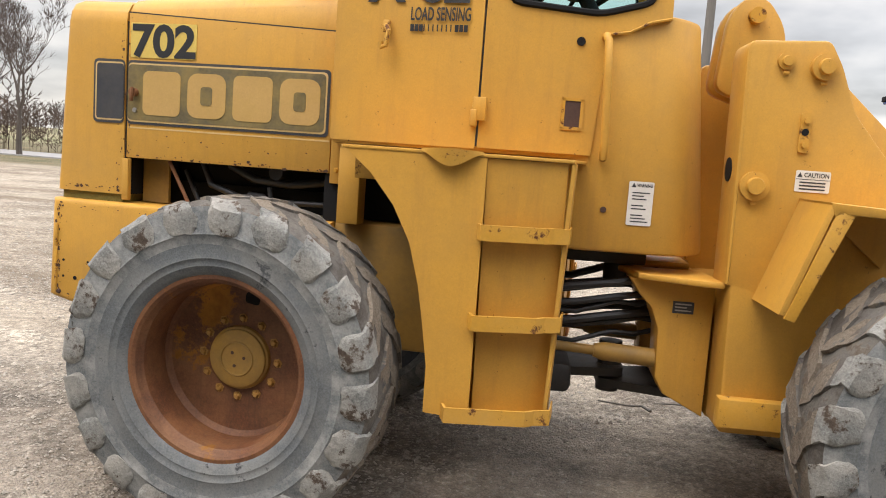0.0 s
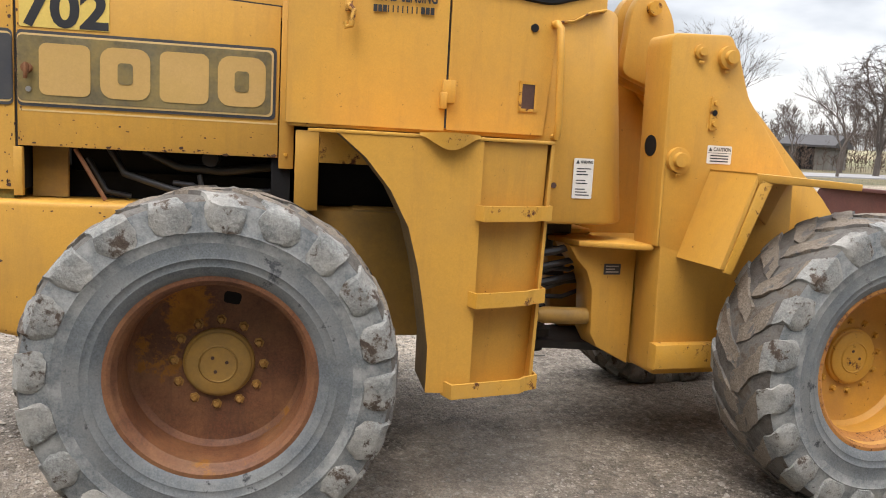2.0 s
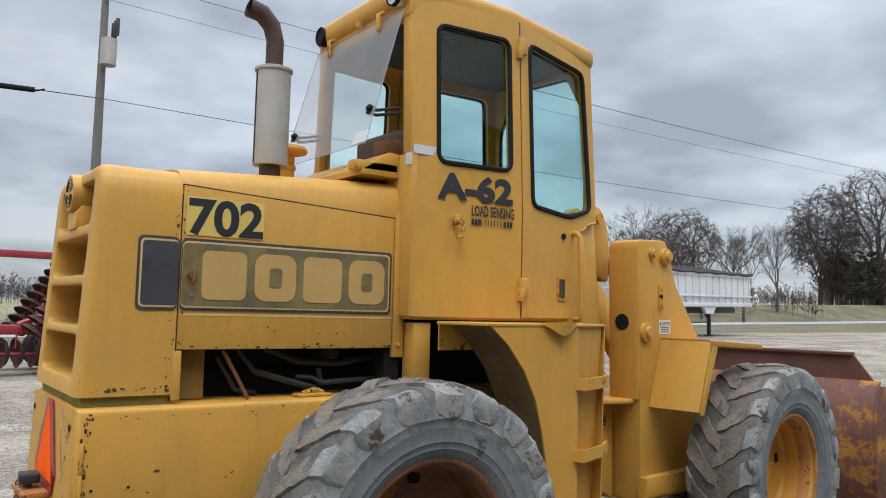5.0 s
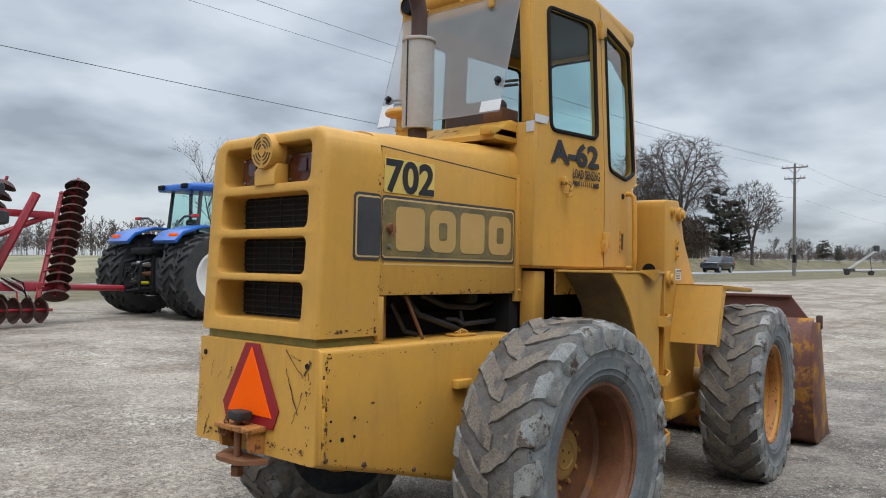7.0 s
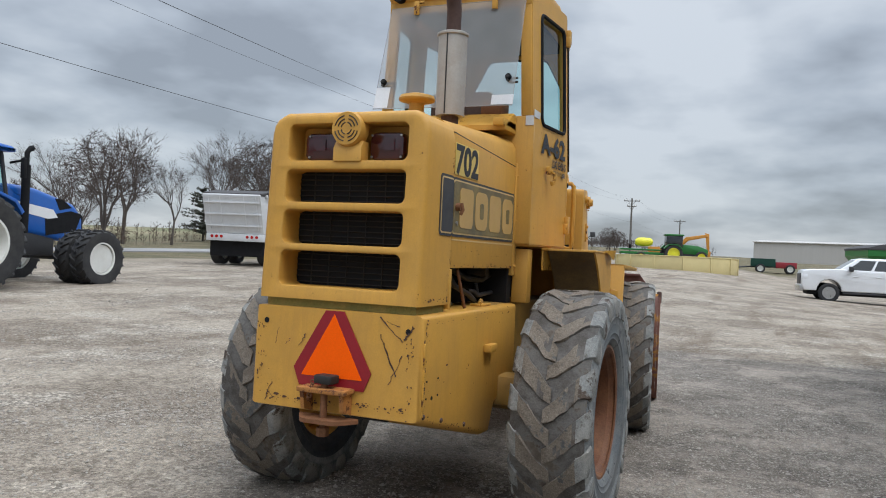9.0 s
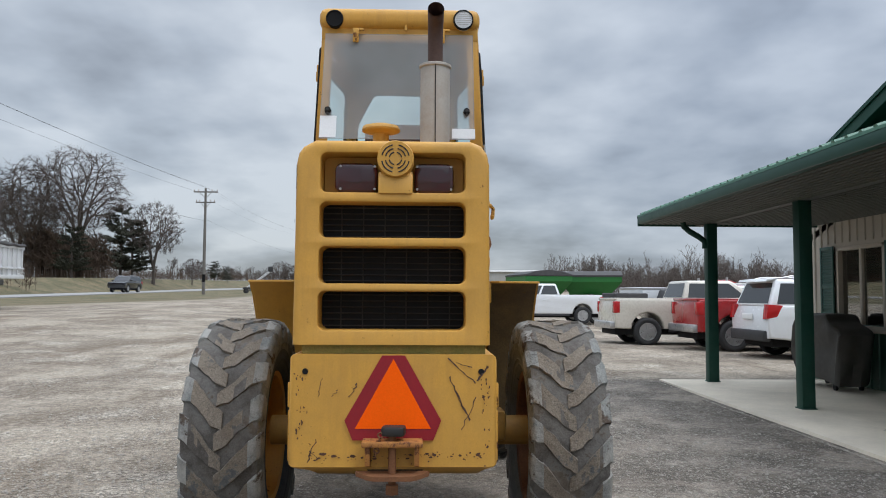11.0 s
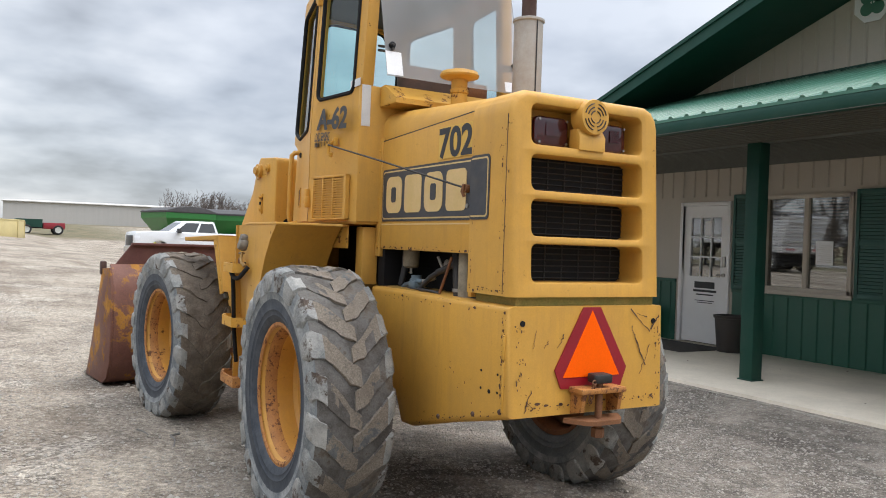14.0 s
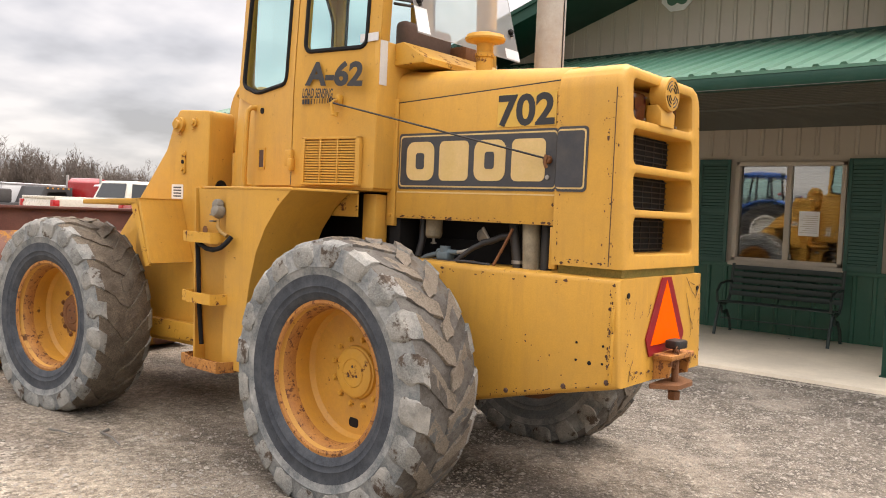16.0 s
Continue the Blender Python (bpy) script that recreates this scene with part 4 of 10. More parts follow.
    for q in ((a, a + 0.06, c, d), (b - 0.06, b, c, d), (a + 0.06, b - 0.06, d - 0.06, d)):
        box(bm, q[0], q[1], WY - 0.1, WY + 0.03, q[2], q[3], 0.005)
    part("door_frame", bm, M_door, dr)
    bm = B()
    holed(bm, [(b - 0.062, d - 0.062), (a + 0.062, d - 0.062), (a + 0.062, c + 0.015), (b - 0.062, c + 0.015)], rrect(a + 0.20, b - 0.20, 1.08, 2.0, 0.004, 1), lambda p, q, s: (p, WY - 0.015 - s, q), 0.045)
    leaf = part("door_leaf", bm, M_door, dr)
    bm = B()
    box(bm, a + 0.2, b - 0.2, WY - 0.042, WY - 0.038, 1.08, 2.0)
    part("pane", bm, M_win, dr).visible_shadow = False
    for i in (1, 2):
        bm = B()
        x = a + 0.2 + (b - a - 0.4) * i / 3
        box(bm, x - 0.01, x + 0.01, WY - 0.036, WY - 0.012, 1.08, 2.0, 0.003)
        part("glazing_bar", bm, M_door, leaf)
        bm = B()
        z = 1.08 + 0.92 * i / 3
        box(bm, a + 0.2, b - 0.2, WY - 0.0365, WY - 0.013, z - 0.01, z + 0.01, 0.003)
        part("glazing_bar", bm, M_door, leaf)
    bm = B()
    box(bm, a + 0.38, a + 0.55, WY - 0.0375, WY - 0.0365, 1.72, 1.95)
    part("notice", bm, M_paper, dr, "white paper notice in the door glass")
    bm = B()
    disc(bm, (a + 0.13, WY - 0.015, 1.12), "y", 0.028, 0, 0.03, 16)
    tube(bm, [(a + 0.13, WY + 0.03, 1.12), (a + 0.22, WY + 0.035, 1.12)], 0.011)
    part("door_handle", bm, M_steel, dr, "satin steel lever handle")
    bm = B()
    box(bm, a + 0.10, a + 0.16, WY - 0.0149, WY + 0.012, 1.24, 1.40, 0.008)
    part("keypad_lock", bm, M_steel, dr)
    bm = B()
    for z, x0, x1, h in ((0.90, 5.66, 6.06, 0.10), (0.84, 5.62, 6.08, 0.035), (0.79, 5.68, 6.02, 0.02), (0.70, 5.66, 6.04, 0.012), (0.67, 5.70, 6.0, 0.012)):
        box(bm, x0, x1, WY - 0.0148, WY - 0.0135, z, z + h, mi=0)
    part("door_sign", bm, M_ink, dr, "small dark logo block and unreadable lines")
    # octagonal wall sign with a four-leaf shape
    sg = thing("octagon_sign", "white octagonal sign with a green four-leaf shape on the gable", "sign")
    bm = B()
    oc = [(3.27 + 0.26 * math.cos(radians(22.5 + 45 * i)), 4.69 + 0.26 * math.sin(radians(22.5 + 45 * i))) for i in range(8)]
    prism(bm, oc, "y", WY + 0.022, WY + 0.034)
    part("plate", bm, M_door, sg)
    bm = B()
    for i in range(4):
        t = radians(45 + 90 * i)
        disc(bm, (3.27 + 0.105 * math.cos(t), WY + 0.0345, 4.69 + 0.105 * math.sin(t)), "y", 0.085, 0, 0.004, 20)
    box(bm, 3.26, 3.28, WY + 0.0345, WY + 0.038, 4.56, 4.72)
    part("leaf_shape", bm, M_green_roof, sg)
    return wall


build_building()


def bench():
    """Metal park bench: slatted seat and back, curled cast ends."""
    t = thing("park_bench", "dark green metal park bench with curled cast ends on the porch", "bench")
    w = 1.42
    for i in range(5):
        bm = B()
        box(bm, 0.02, w - 0.02, 0.10 + i * 0.085, 0.165 + i * 0.085, 0.40 + 0.003 * i, 0.415 + 0.003 * i, 0.004)
        part("seat_slat", bm, M_bench, t)
    for i in range(5):
        bm = B()
        y, z = 0.055 - i * 0.02, 0.48 + i * 0.085
        box(bm, 0.02, w - 0.02, y - 0.008, y + 0.008, z, z + 0.062, 0.004)
        part("back_slat", bm, M_bench, t)
    for x in (0.03, w - 0.03):
        bm = B()
        tube(bm, [(x, 0.56, 0.0), (x, 0.50, 0.2), (x, 0.40, 0.385), (x, 0.25, 0.37), (x, 0.12, 0.39), (x, 0.05, 0.48), (x, -0.03, 0.9)], 0.02)
        tube(bm, [(x, -0.02, 0.0), (x, 0.04, 0.16), (x, 0.16, 0.28), (x, 0.30, 0.26), (x, 0.36, 0.36)], 0.02)
        part("end_casting", bm, M_bench, t)
        bm = B()
        tube(bm, [(x, 0.03, 0.66), (x, 0.2, 0.67), (x, 0.42, 0.64), (x, 0.53, 0.55), (x, 0.50, 0.42), (x, 0.42, 0.40)], 0.017)
        part("armrest", bm, M_bench, t)
    bm = B()
    tube(bm, [(0.03, 0.36, 0.2), (w - 0.03, 0.36, 0.2)], 0.008)
    part("tie_rod", bm, M_bench, t)
    t.matrix_basis = pose(0.80, -6.98, 0.035)
    return t


bench()


def waste_bin():
    t = thing("waste_bin", "tapered dark plastic waste bin with a rolled rim", "bin")
    bm = B()
    lathe(bm, [(0, 0.0), (0.19, 0.0), (0.235, 0.50), (0.225, 0.50), (0.18, 0.02), (0, 0.02)], (0, 0, 0), "z", 28)
    part("body", bm, M_bin, t)
    bm = B()
    lathe(bm, [(0.226, 0.48), (0.25, 0.485), (0.255, 0.52), (0.228, 0.525)], (0, 0, 0), "z", 28, closed=True)
    part("rim", bm, M_bin, t)
    return t


wb = waste_bin()
wb.matrix_basis = pose(6.92, -6.86, 0.036)
copy_thing(wb, pose(5.05, -6.9, 0.036))

bm = B()
box(bm, 5.2, 6.5, -7.0, -6.05, 0.036, 0.05, 0.005)
solo("door_mat", bm, M_mat, "worn dark door mat lying before the door", "mat")


def grill():
    """Barbecue under a draped cover."""
    t = thing("covered_grill", "barbecue grill under a sagging dark grey cover", "grill")
    bm = B()
    prof = [(-0.80, 0.86), (-0.70, 0.94), (-0.42, 1.05), (-0.30, 1.16), (0.38, 1.17), (0.50, 1.10), (0.66, 1.05), (0.72, 0.95), (0.76, 0.5), (0.72, 0.2), (-0.70, 0.1), (-0.74, 0.45)]
    prism(bm, prof, "y", -0.28, 0.28, 0.07, seg=3)
    bmesh.ops.triangulate(bm, faces=bm.faces[:])
    bmesh.ops.subdivide_edges(bm, edges=bm.edges[:], cuts=3, use_grid_fill=True)
    for v in bm.verts:
        k = 1.0 - min(1, max(0, (v.co.z - 0.2) / 1.0))
        v.co += Vector((0.025 * math.sin(v.co.y * 22 + v.co.z * 4), 0.035 * math.sin(v.co.x * 16 + v.co.z * 3), 0.015 * math.sin(v.co.x * 11))) * (0.3 + k)
    part("cover", bm, M_cover, t)
    for x in (-0.5, 0.5):
        for y in (-0.2, 0.2):
            bm = B()
            tube(bm, [(x, y, 0.08), (x, y, 0.3)], 0.02)
            part("leg", bm, M_dark, t)
            bm = B()
            disc(bm, (x, y - 0.02, 0.055), "y", 0.05, 0, 0.04, 16)
            part("caster", bm, M_black, t)
    return t


grill().matrix_basis = pose(9.0, -6.66, 0.035, 0, 0, 0)

# ---- the wheel loader ----
# x runs forward from its rear face, y to its left, z up. The front half is turned a little to the left about the hinge.
HINGE = pose(2.75, 0.0, 0.0, 0, 0, 7.0)
loader = thing("wheel_loader", "worn yellow articulated wheel loader with a rusty bucket", "wheel loader")


def build_wheel(cx, cy, side, rim_mat, hub_mat, xf=None, turn=0.0, hole=0.0, caked=False):
    """Tyre with bar lugs on a dished rim; side is -1 right, +1 left."""
    T = (xf if xf is not None else Matrix.Identity(4)) @ Matrix.Translation((cx, cy, 0.625)) @ Matrix.Diagonal((1.0, 0.82, 1.0, 1.0)) @ Matrix.Rotation(turn, 4, "Y")
    S = Matrix.Scale(side, 4, (0, 1, 0))
    # rim: dished, outer face towards +y before mirroring
    bm = B()
    lathe(bm, [(0.372, 0.17), (0.373, 0.188), (0.366, 0.195), (0.356, 0.188), (0.348, 0.165), (0.336, 0.15), (0.328, 0.06), (0.331, -0.03), (0.312, -0.058), (0.262, -0.068), (0.0, -0.068)], (0, 0, 0), "y", 64)
    lathe(bm, [(0.37, -0.19), (0.372, -0.205), (0.345, -0.195), (0.332, -0.14), (0.331, -0.03)], (0, 0, 0), "y", 64)
    bm.transform(T @ S)
    wheel = part("wheel", bm, rim_mat, loader, "dished steel rim, rusted and chalky" if rim_mat is M_rimrust else "dished yellow rim with rusted edges")
    bm = B()
    lathe(bm, [(0.362, 0.192), (0.380, 0.190), (0.386, 0.198), (0.380, 0.207), (0.362, 0.208), (0.350, 0.197)], (0, 0, 0), "y", 64, closed=True)
    bm.transform(T @ S)
    part("lock_ring", bm, M_rimrust if rim_mat is M_rimrust else M_ringrust, wheel)
    bm = B()
    lathe(bm, [(0.136, -0.068), (0.132, -0.05), (0.124, -0.045), (0.122, -0.034), (0.116, -0.03), (0.075, -0.028), (0.07, -0.022), (0.066, -0.028), (0.0, -0.028)], (0, 0, 0), "y", 48)
    bm.transform(T @ S)
    hub = part("hub", bm, hub_mat, wheel, "round yellow hub cover")
    for k in range(3):
        a = k * math.tau / 3 + 0.5
        bm = B()
        disc(bm, (0.032 * math.cos(a), -0.028, 0.032 * math.sin(a)), "y", 0.007, 0, 0.003, 8)
        bm.transform(T @ S)
        part("screw", bm, M_pipe, hub)
    bm = B()
    lathe(bm, [(0.0, 0.014), (0.010, 0.014), (0.014, 0.008), (0.014, 0.0), (0.021, 0.0), (0.021, -0.006), (0, -0.006)], (0, 0, 0), "y", 6)
    if rim_mat is not M_rimrust:
        b2 = B()
        lathe(b2, [(0.3465, 0.164), (0.3345, 0.149), (0.3285, 0.10), (0.3270, 0.085)], (0, 0, 0), "y", 64)
        b2.transform(T @ S)
        part("rust_band", b2, M_ringrust, wheel, "flaking rust inside the rim")
    nut = finish(bm, "wheel_nut", hub_mat if rim_mat is not M_rimrust else M_nut)
    for k in range(12):
        a = (k + 0.5) * math.tau / 12
        piece("wheel_nut", nut, wheel, T @ S @ Matrix.Translation((0.168 * math.cos(a), -0.064, 0.168 * math.sin(a))))
    bm = B()
    prism(bm, round_poly([(-0.03, 0.235), (0.03, 0.235), (0.034, 0.275), (0.0, 0.295), (-0.034, 0.275)], 0.012), "y", -0.0675, -0.064)
    bm.transform(T @ S @ Matrix.Rotation(hole - turn * side, 4, "Y"))
    part("hand_hole", bm, M_black, wheel)
    # tyre carcass
    bm = B()
    prof = [(0.365, 0.185), (0.378, 0.208), (0.395, 0.222), (0.41, 0.230), (0.415, 0.234), (0.42, 0.232), (0.44, 0.239), (0.445, 0.243), (0.45, 0.240), (0.50, 0.249), (0.53, 0.252), (0.538, 0.257), (0.546, 0.252), (0.60, 0.249), (0.643, 0.236), (0.660, 0.195), (0.667, 0.09), (0.668, 0.0)]
    prof += [(r, -s) for r, s in prof[-2::-1]]
    lathe(bm, prof, (0, 0, 0), "y", 96)
    for f in bm.faces:
        c = f.calc_center_median()
        r = math.hypot(c.x, c.z)
        f.material_index = 1 if r > 0.648 else (2 if r < 0.505 else 0)
    bm.transform(T @ S)
    for v in bm.verts:
        v.co.z = max(v.co.z, 0.003)
    part("tyre", bm, [M_rubber, M_mud if caked else M_valley_shade, M_navy if side > 0 else M_paleside], wheel, "dusty grey tyre with worn bar tread")
    # bar lugs, alternately from each shoulder
    rnd = random.Random(int(cx * 100) + side)
    bm = B()
    n = 20
    for half in (1, -1):
        for k in range(n):
            a0 = (k + (0.5 if half < 0 else 0.0)) * math.tau / n
            path = [(-0.022, 0.108), (0.05, 0.078), (0.12, 0.030), (0.185, -0.014), (0.234, -0.036), (0.250, -0.042), (0.2545, -0.044), (0.2535, -0.044)]
            rad = [0.682, 0.684, 0.683, 0.678, 0.664, 0.640, 0.595, 0.548]
            low = [0.642, 0.642, 0.640, 0.634, 0.622, 0.596, 0.566, 0.545]
            wid = [0.082, 0.104, 0.116, 0.126, 0.132, 0.136, 0.128, 0.088]
            rows = []
            for (s, off), rr, lo, w in zip(path, rad, low, wid):
                rr -= rnd.uniform(0.0, 0.009)
                w *= rnd.uniform(0.90, 1.08)
                aa = a0 + off / 0.66 * 1.25
                q = []
                for dr, dw in ((lo, -0.57), (rr, -0.46), (rr, 0.46), (lo, 0.57)):
                    t = aa + dw * w / 0.66 + rnd.uniform(-0.008, 0.008)
                    q.append(bm.verts.new((dr * math.cos(t), (s + (0.007 if dr == rr and s > 0.236 else 0)) * half, dr * math.sin(t))))
                rows.append(q)
            for a, b in zip(rows, rows[1:]):
                for i in range(3):
                    bm.faces.new((a[i], a[i + 1], b[i + 1], b[i]))
            bm.faces.new(rows[0])
            bm.faces.new(rows[-1][::-1])
    bmesh.ops.subdivide_edges(bm, edges=bm.edges[:], cuts=2, use_grid_fill=True)
    for v in bm.verts:
        p = v.co * 9.0
        r = math.hypot(v.co.x, v.co.z)
        k = 1.0 + (0.008 * noise.noise(p) + 0.007 * noise.noise(p * 3.7)) / r
        v.co.x, v.co.z = v.co.x * k, v.co.z * k
        w = 0.014 * noise.noise((p.x + 7.0, p.y, p.z)) + 0.009 * noise.noise((p.x * 3.0, p.y * 3.0, p.z * 3.0 + 5.0))
        v.co.x, v.co.z = v.co.x - w * v.co.z / r, v.co.z + w * v.co.x / r
    bm.transform(T @ S)
    for f in bm.faces:
        f.material_index = 0
    TI = (T @ S).inverted()
    # low lug faces take the darker rubber, shade painted into the crevices
    for f in bm.faces:
        c = TI @ f.calc_center_median()
        r = math.hypot(c.x, c.z)
        if abs(c.y) > 0.185:
            f.material_index = 1
        elif r < 0.672:
            f.material_index = 2
    for v in bm.verts:
        v.co.z = max(v.co.z, 0.001)
    part("tread", bm, [M_mud, M_pad, M_mud] if caked else [M_tread, M_pad, M_valley_shade], wheel, "worn muddy bar lugs", smooth=40)


def rear_body():
    """Counterweight, side panels, engine shell and hood."""
    Y = M_yel
    bm = B()
    prism(bm, [(0.0, 0.70), (0.04, 0.688), (0.48, 0.585), (0.90, 0.475), (1.02, 0.47), (1.10, 0.62), (1.46, 0.70), (1.46, 1.185), (0.015, 1.185)], "y", -0.455, 0.455, 0.028, seg=3)
    cw = part("counterweight", bm, Y, loader, "thick yellow counterweight with scratches and rust runs")
    for s in (-1, 1):
        for (x, z, r) in ((0.085, 0.88, 0.006), (0.085, 0.80, 0.006), (0.15, 0.795, 0.010), (0.22, 0.88, 0.006), (0.22, 0.80, 0.006)):
            bm = B()
            disc(bm, (x, s * 0.4555, z), "y", r, -0.002, 0.002, 10)
            part("bolt_hole", bm, M_black, cw)
        for x in (0.28, 0.60, 0.06):
            bm = B()
            lathe(bm, [(0, 0.008), (0.009, 0.008), (0.012, 0.005), (0.014, 0.0)], (x, s * 0.455, 0.735 - 0.24 * x), Vector((0, s, 0)), 6)
            part("bolt", bm, M_pipe, cw)
        bm = B()
        box(bm, 0.035, 0.052, s * 0.452 - 0.012, s * 0.452 + 0.012, 0.95, 1.06, 0.006)
        box(bm, 0.035, 0.050, s * 0.452 - 0.009, s * 0.452 + 0.009, 0.72, 0.94, 0.004)
        part("corner_strip", bm, M_yel_worn, cw)
        bm = B()
        lathe(bm, [(0.0, -0.001), (0.013, -0.001), (0.0135, 0.002), (0.0, 0.002)], (0.0085, s * 0.385, 1.11), "x", 14)
        part("bolt_hole", bm, M_black, cw)
        if s < 0:
            bm = B()
            box(bm, 0.86, 0.98, s * 0.50, s * 0.456, 0.94, 0.985, 0.008)
            part("bracket", bm, Y, cw)
    # scratches and rust runs on the rear face
    rnd = random.Random(5)
    for (y0, z0, y1, z1, w) in ((-0.24, 1.17, -0.36, 1.06, 0.009), (-0.27, 1.15, -0.34, 1.13, 0.006), (-0.245, 1.09, -0.31, 0.95, 0.009), (-0.26, 1.05, -0.335, 0.90, 0.012), (-0.36, 1.0, -0.30, 0.86, 0.006),
                                (0.155, 1.06, 0.19, 1.0, 0.01), (0.24, 1.03, 0.27, 1.0, 0.006), (0.33, 0.82, 0.37, 0.72, 0.007), (0.36, 0.77, 0.32, 0.73, 0.006), (0.31, 1.08, 0.325, 1.0, 0.004), (-0.41, 1.13, -0.37, 1.07, 0.012)):
        bm = B()
        n = 7
        pts = [Vector((y0 + (y1 - y0) * i / n + rnd.uniform(-0.006, 0.006), z0 + (z1 - z0) * i / n)) for i in range(n + 1)]
        nrm = Vector((-(z1 - z0), y1 - y0)).normalized()
        ws = [w * rnd.uniform(0.12, 0.4) for _ in pts]
        for i in range(n):
            q = [pts[i] - nrm * ws[i], pts[i] + nrm * ws[i], pts[i + 1] + nrm * ws[i + 1], pts[i + 1] - nrm * ws[i + 1]]
            bm.faces.new([bm.verts.new((-0.0025 + 0.012 * (p.y - 0.7) / 0.485, p.x, p.y)) for p in q])
        bmesh.ops.remove_doubles(bm, verts=bm.verts, dist=0.0004)
        part("rust_scratch", bm, M_pipe, cw, "rusted scratch through the paint")
    # slow vehicle triangle
    tri = [(0.05, 1.18), (-0.05, 1.18), (-0.21, 0.90), (-0.175, 0.815), (0.175, 0.815), (0.21, 0.90)]
    def back(z):
        return -0.004 + 0.0125 * (z - 0.7) / 0.485
    bm = B()
    for (o, m, d) in ((tri, 1, 0.004), ([(0.0, 1.165), (-0.165, 0.865), (0.165, 0.865)], 0, 0.0065)):
        vs0 = [bm.verts.new((back(z) - d, y, z)) for y, z in o]
        f = bm.faces.new(vs0)
        f.material_index = m
        r = bmesh.ops.extrude_face_region(bm, geom=[f])
        bmesh.ops.translate(bm, vec=(0.006, 0, 0), verts=[e for e in r["geom"] if isinstance(e, bmesh.types.BMVert)])
    part("warning_triangle", bm, [M_smv, M_smvr], loader, "orange slow-vehicle triangle with a dark red border", smooth=0)
    # hitch
    bm = B()
    box(bm, -0.10, 0.0, -0.13, 0.13, 0.80, 0.825, 0.006)
    hb = part("hitch", bm, M_ringrust, loader, "rusty yellow drawbar bracket with a pin")
    for s in (-1, 1):
        bm = B()
        prism(bm, [(-0.075, 0.72), (0.0, 0.70), (0.0, 0.80), (-0.09, 0.80)], "y", s * 0.105 - 0.01, s * 0.105 + 0.01)
        part("gusset", bm, M_ringrust, hb)
    bm = B()
    prism(bm, round_poly([(-0.12, -0.09), (0.0, -0.17), (0.0, 0.17), (-0.12, 0.09)], 0.03), "z", 0.665, 0.685)
    part("lower_plate", bm, M_rust, hb)
    bm = B()
    disc(bm, (-0.06, 0, 0.0), "z", 0.017, 0.62, 0.85, 14)
    disc(bm, (-0.06, 0, 0.0), "z", 0.03, 0.60, 0.64, 6)
    part("pin", bm, M_rust, hb)
    bm = B()
    prism(bm, round_poly([(-0.10, -0.05), (-0.02, -0.06), (-0.015, 0.04), (-0.09, 0.05)], 0.02), "z", 0.845, 0.885, 0.008)
    part("pin_head", bm, M_dark, hb)
    bm = B()
    for k in range(6):
        lathe(bm, [(0.011, -0.003), (0.015, 0.0), (0.011, 0.003), (0.007, 0.0)], (-0.085, 0.05 + 0.004 * k, 0.85 - 0.016 * k), ("x", "y")[k % 2], 8, closed=True)
    part("chain", bm, M_rust, hb)
    # engine shell with the louvre openings
    bm = B()
    def lean(z):
        return 0.015 + 0.05 * (z - 1.22) / 0.9
    put = lambda y, z, d: (lean(z) * (1 - d / 0.382) + d, y, z)
    cuts = [1.225, 1.475, 1.68, 1.88, 2.145]
    wins = [(1.29, 1.46), (1.495, 1.66), (1.70, 1.86), (1.905, 2.085)]
    for z0, z1, (h0, h1) in zip(cuts, cuts[1:], wins):
        edge = [(0.425, z1), (-0.425, z1)] if z1 < 2.1 else [(0.425, 2.035), (0.416, 2.085), (0.388, 2.125), (0.34, 2.145), (-0.34, 2.145), (-0.388, 2.125), (-0.416, 2.085), (-0.425, 2.035)]
        holed(bm, [(-0.425, z0), (0.425, z0)] + edge, rrect(-0.315, 0.315, h0, h1, 0.032, 6), put, 0.382)
    bmesh.ops.delete(bm, geom=[f for f in bm.faces if any(all(abs(v.co.z - c) < 1e-5 for v in f.verts) for c in cuts[1:-1])], context="FACES_ONLY")
    bmesh.ops.remove_doubles(bm, verts=bm.verts, dist=0.0003)
    # rounded rear edges, outside and round the openings
    tilt = Vector((1.0, 0.0, -0.05 / 0.9)).normalized()
    R = 0.03
    for d in (R * 0.1, R * 0.4, R):
        bmesh.ops.bisect_plane(bm, geom=bm.verts[:] + bm.edges[:] + bm.faces[:], plane_co=(lean(1.5) + d, 0, 1.5), plane_no=tilt)
    for v in bm.verts:
        d = v.co.x - lean(v.co.z)
        y, z = v.co.y, v.co.z
        hole = abs(y) < 0.3158 and any(h0 - 0.001 < z < h1 + 0.001 for h0, h1 in wins)
        r = 0.010 if hole else R
        if d > r or (not hole and abs(y) < 0.30 and 1.24 < z < 2.14):
            continue
        e = r - math.sqrt(max(0.0, r * r - (r - d) ** 2))
        if hole:
            h0, h1 = min(wins, key=lambda h: abs(h[0] + h[1] - 2 * z))
            cz = 0.5 * (h0 + h1)
            n2 = Vector((max(0.0, abs(y) - 0.283) * (1 if y > 0 else -1), max(0.0, abs(z - cz) - (h1 - h0) / 2 + 0.032) * (1 if z > cz else -1)))
            n2 = n2.normalized() if n2.length > 1e-6 else n2
            v.co.y += n2.x * e
            v.co.z += n2.y * e
        elif abs(y) > 0.33 or z > 2.14 or z < 1.23:
            n2 = Vector((max(0.0, abs(y) - 0.33) * (1 if y > 0 else -1), max(0.0, z - 2.05) - max(0.0, 1.226 - z)))
            if z > 2.05 and abs(y) <= 0.34:
                n2 = Vector((0, 1))
            n2 = n2.normalized() if n2.length > 1e-6 else n2
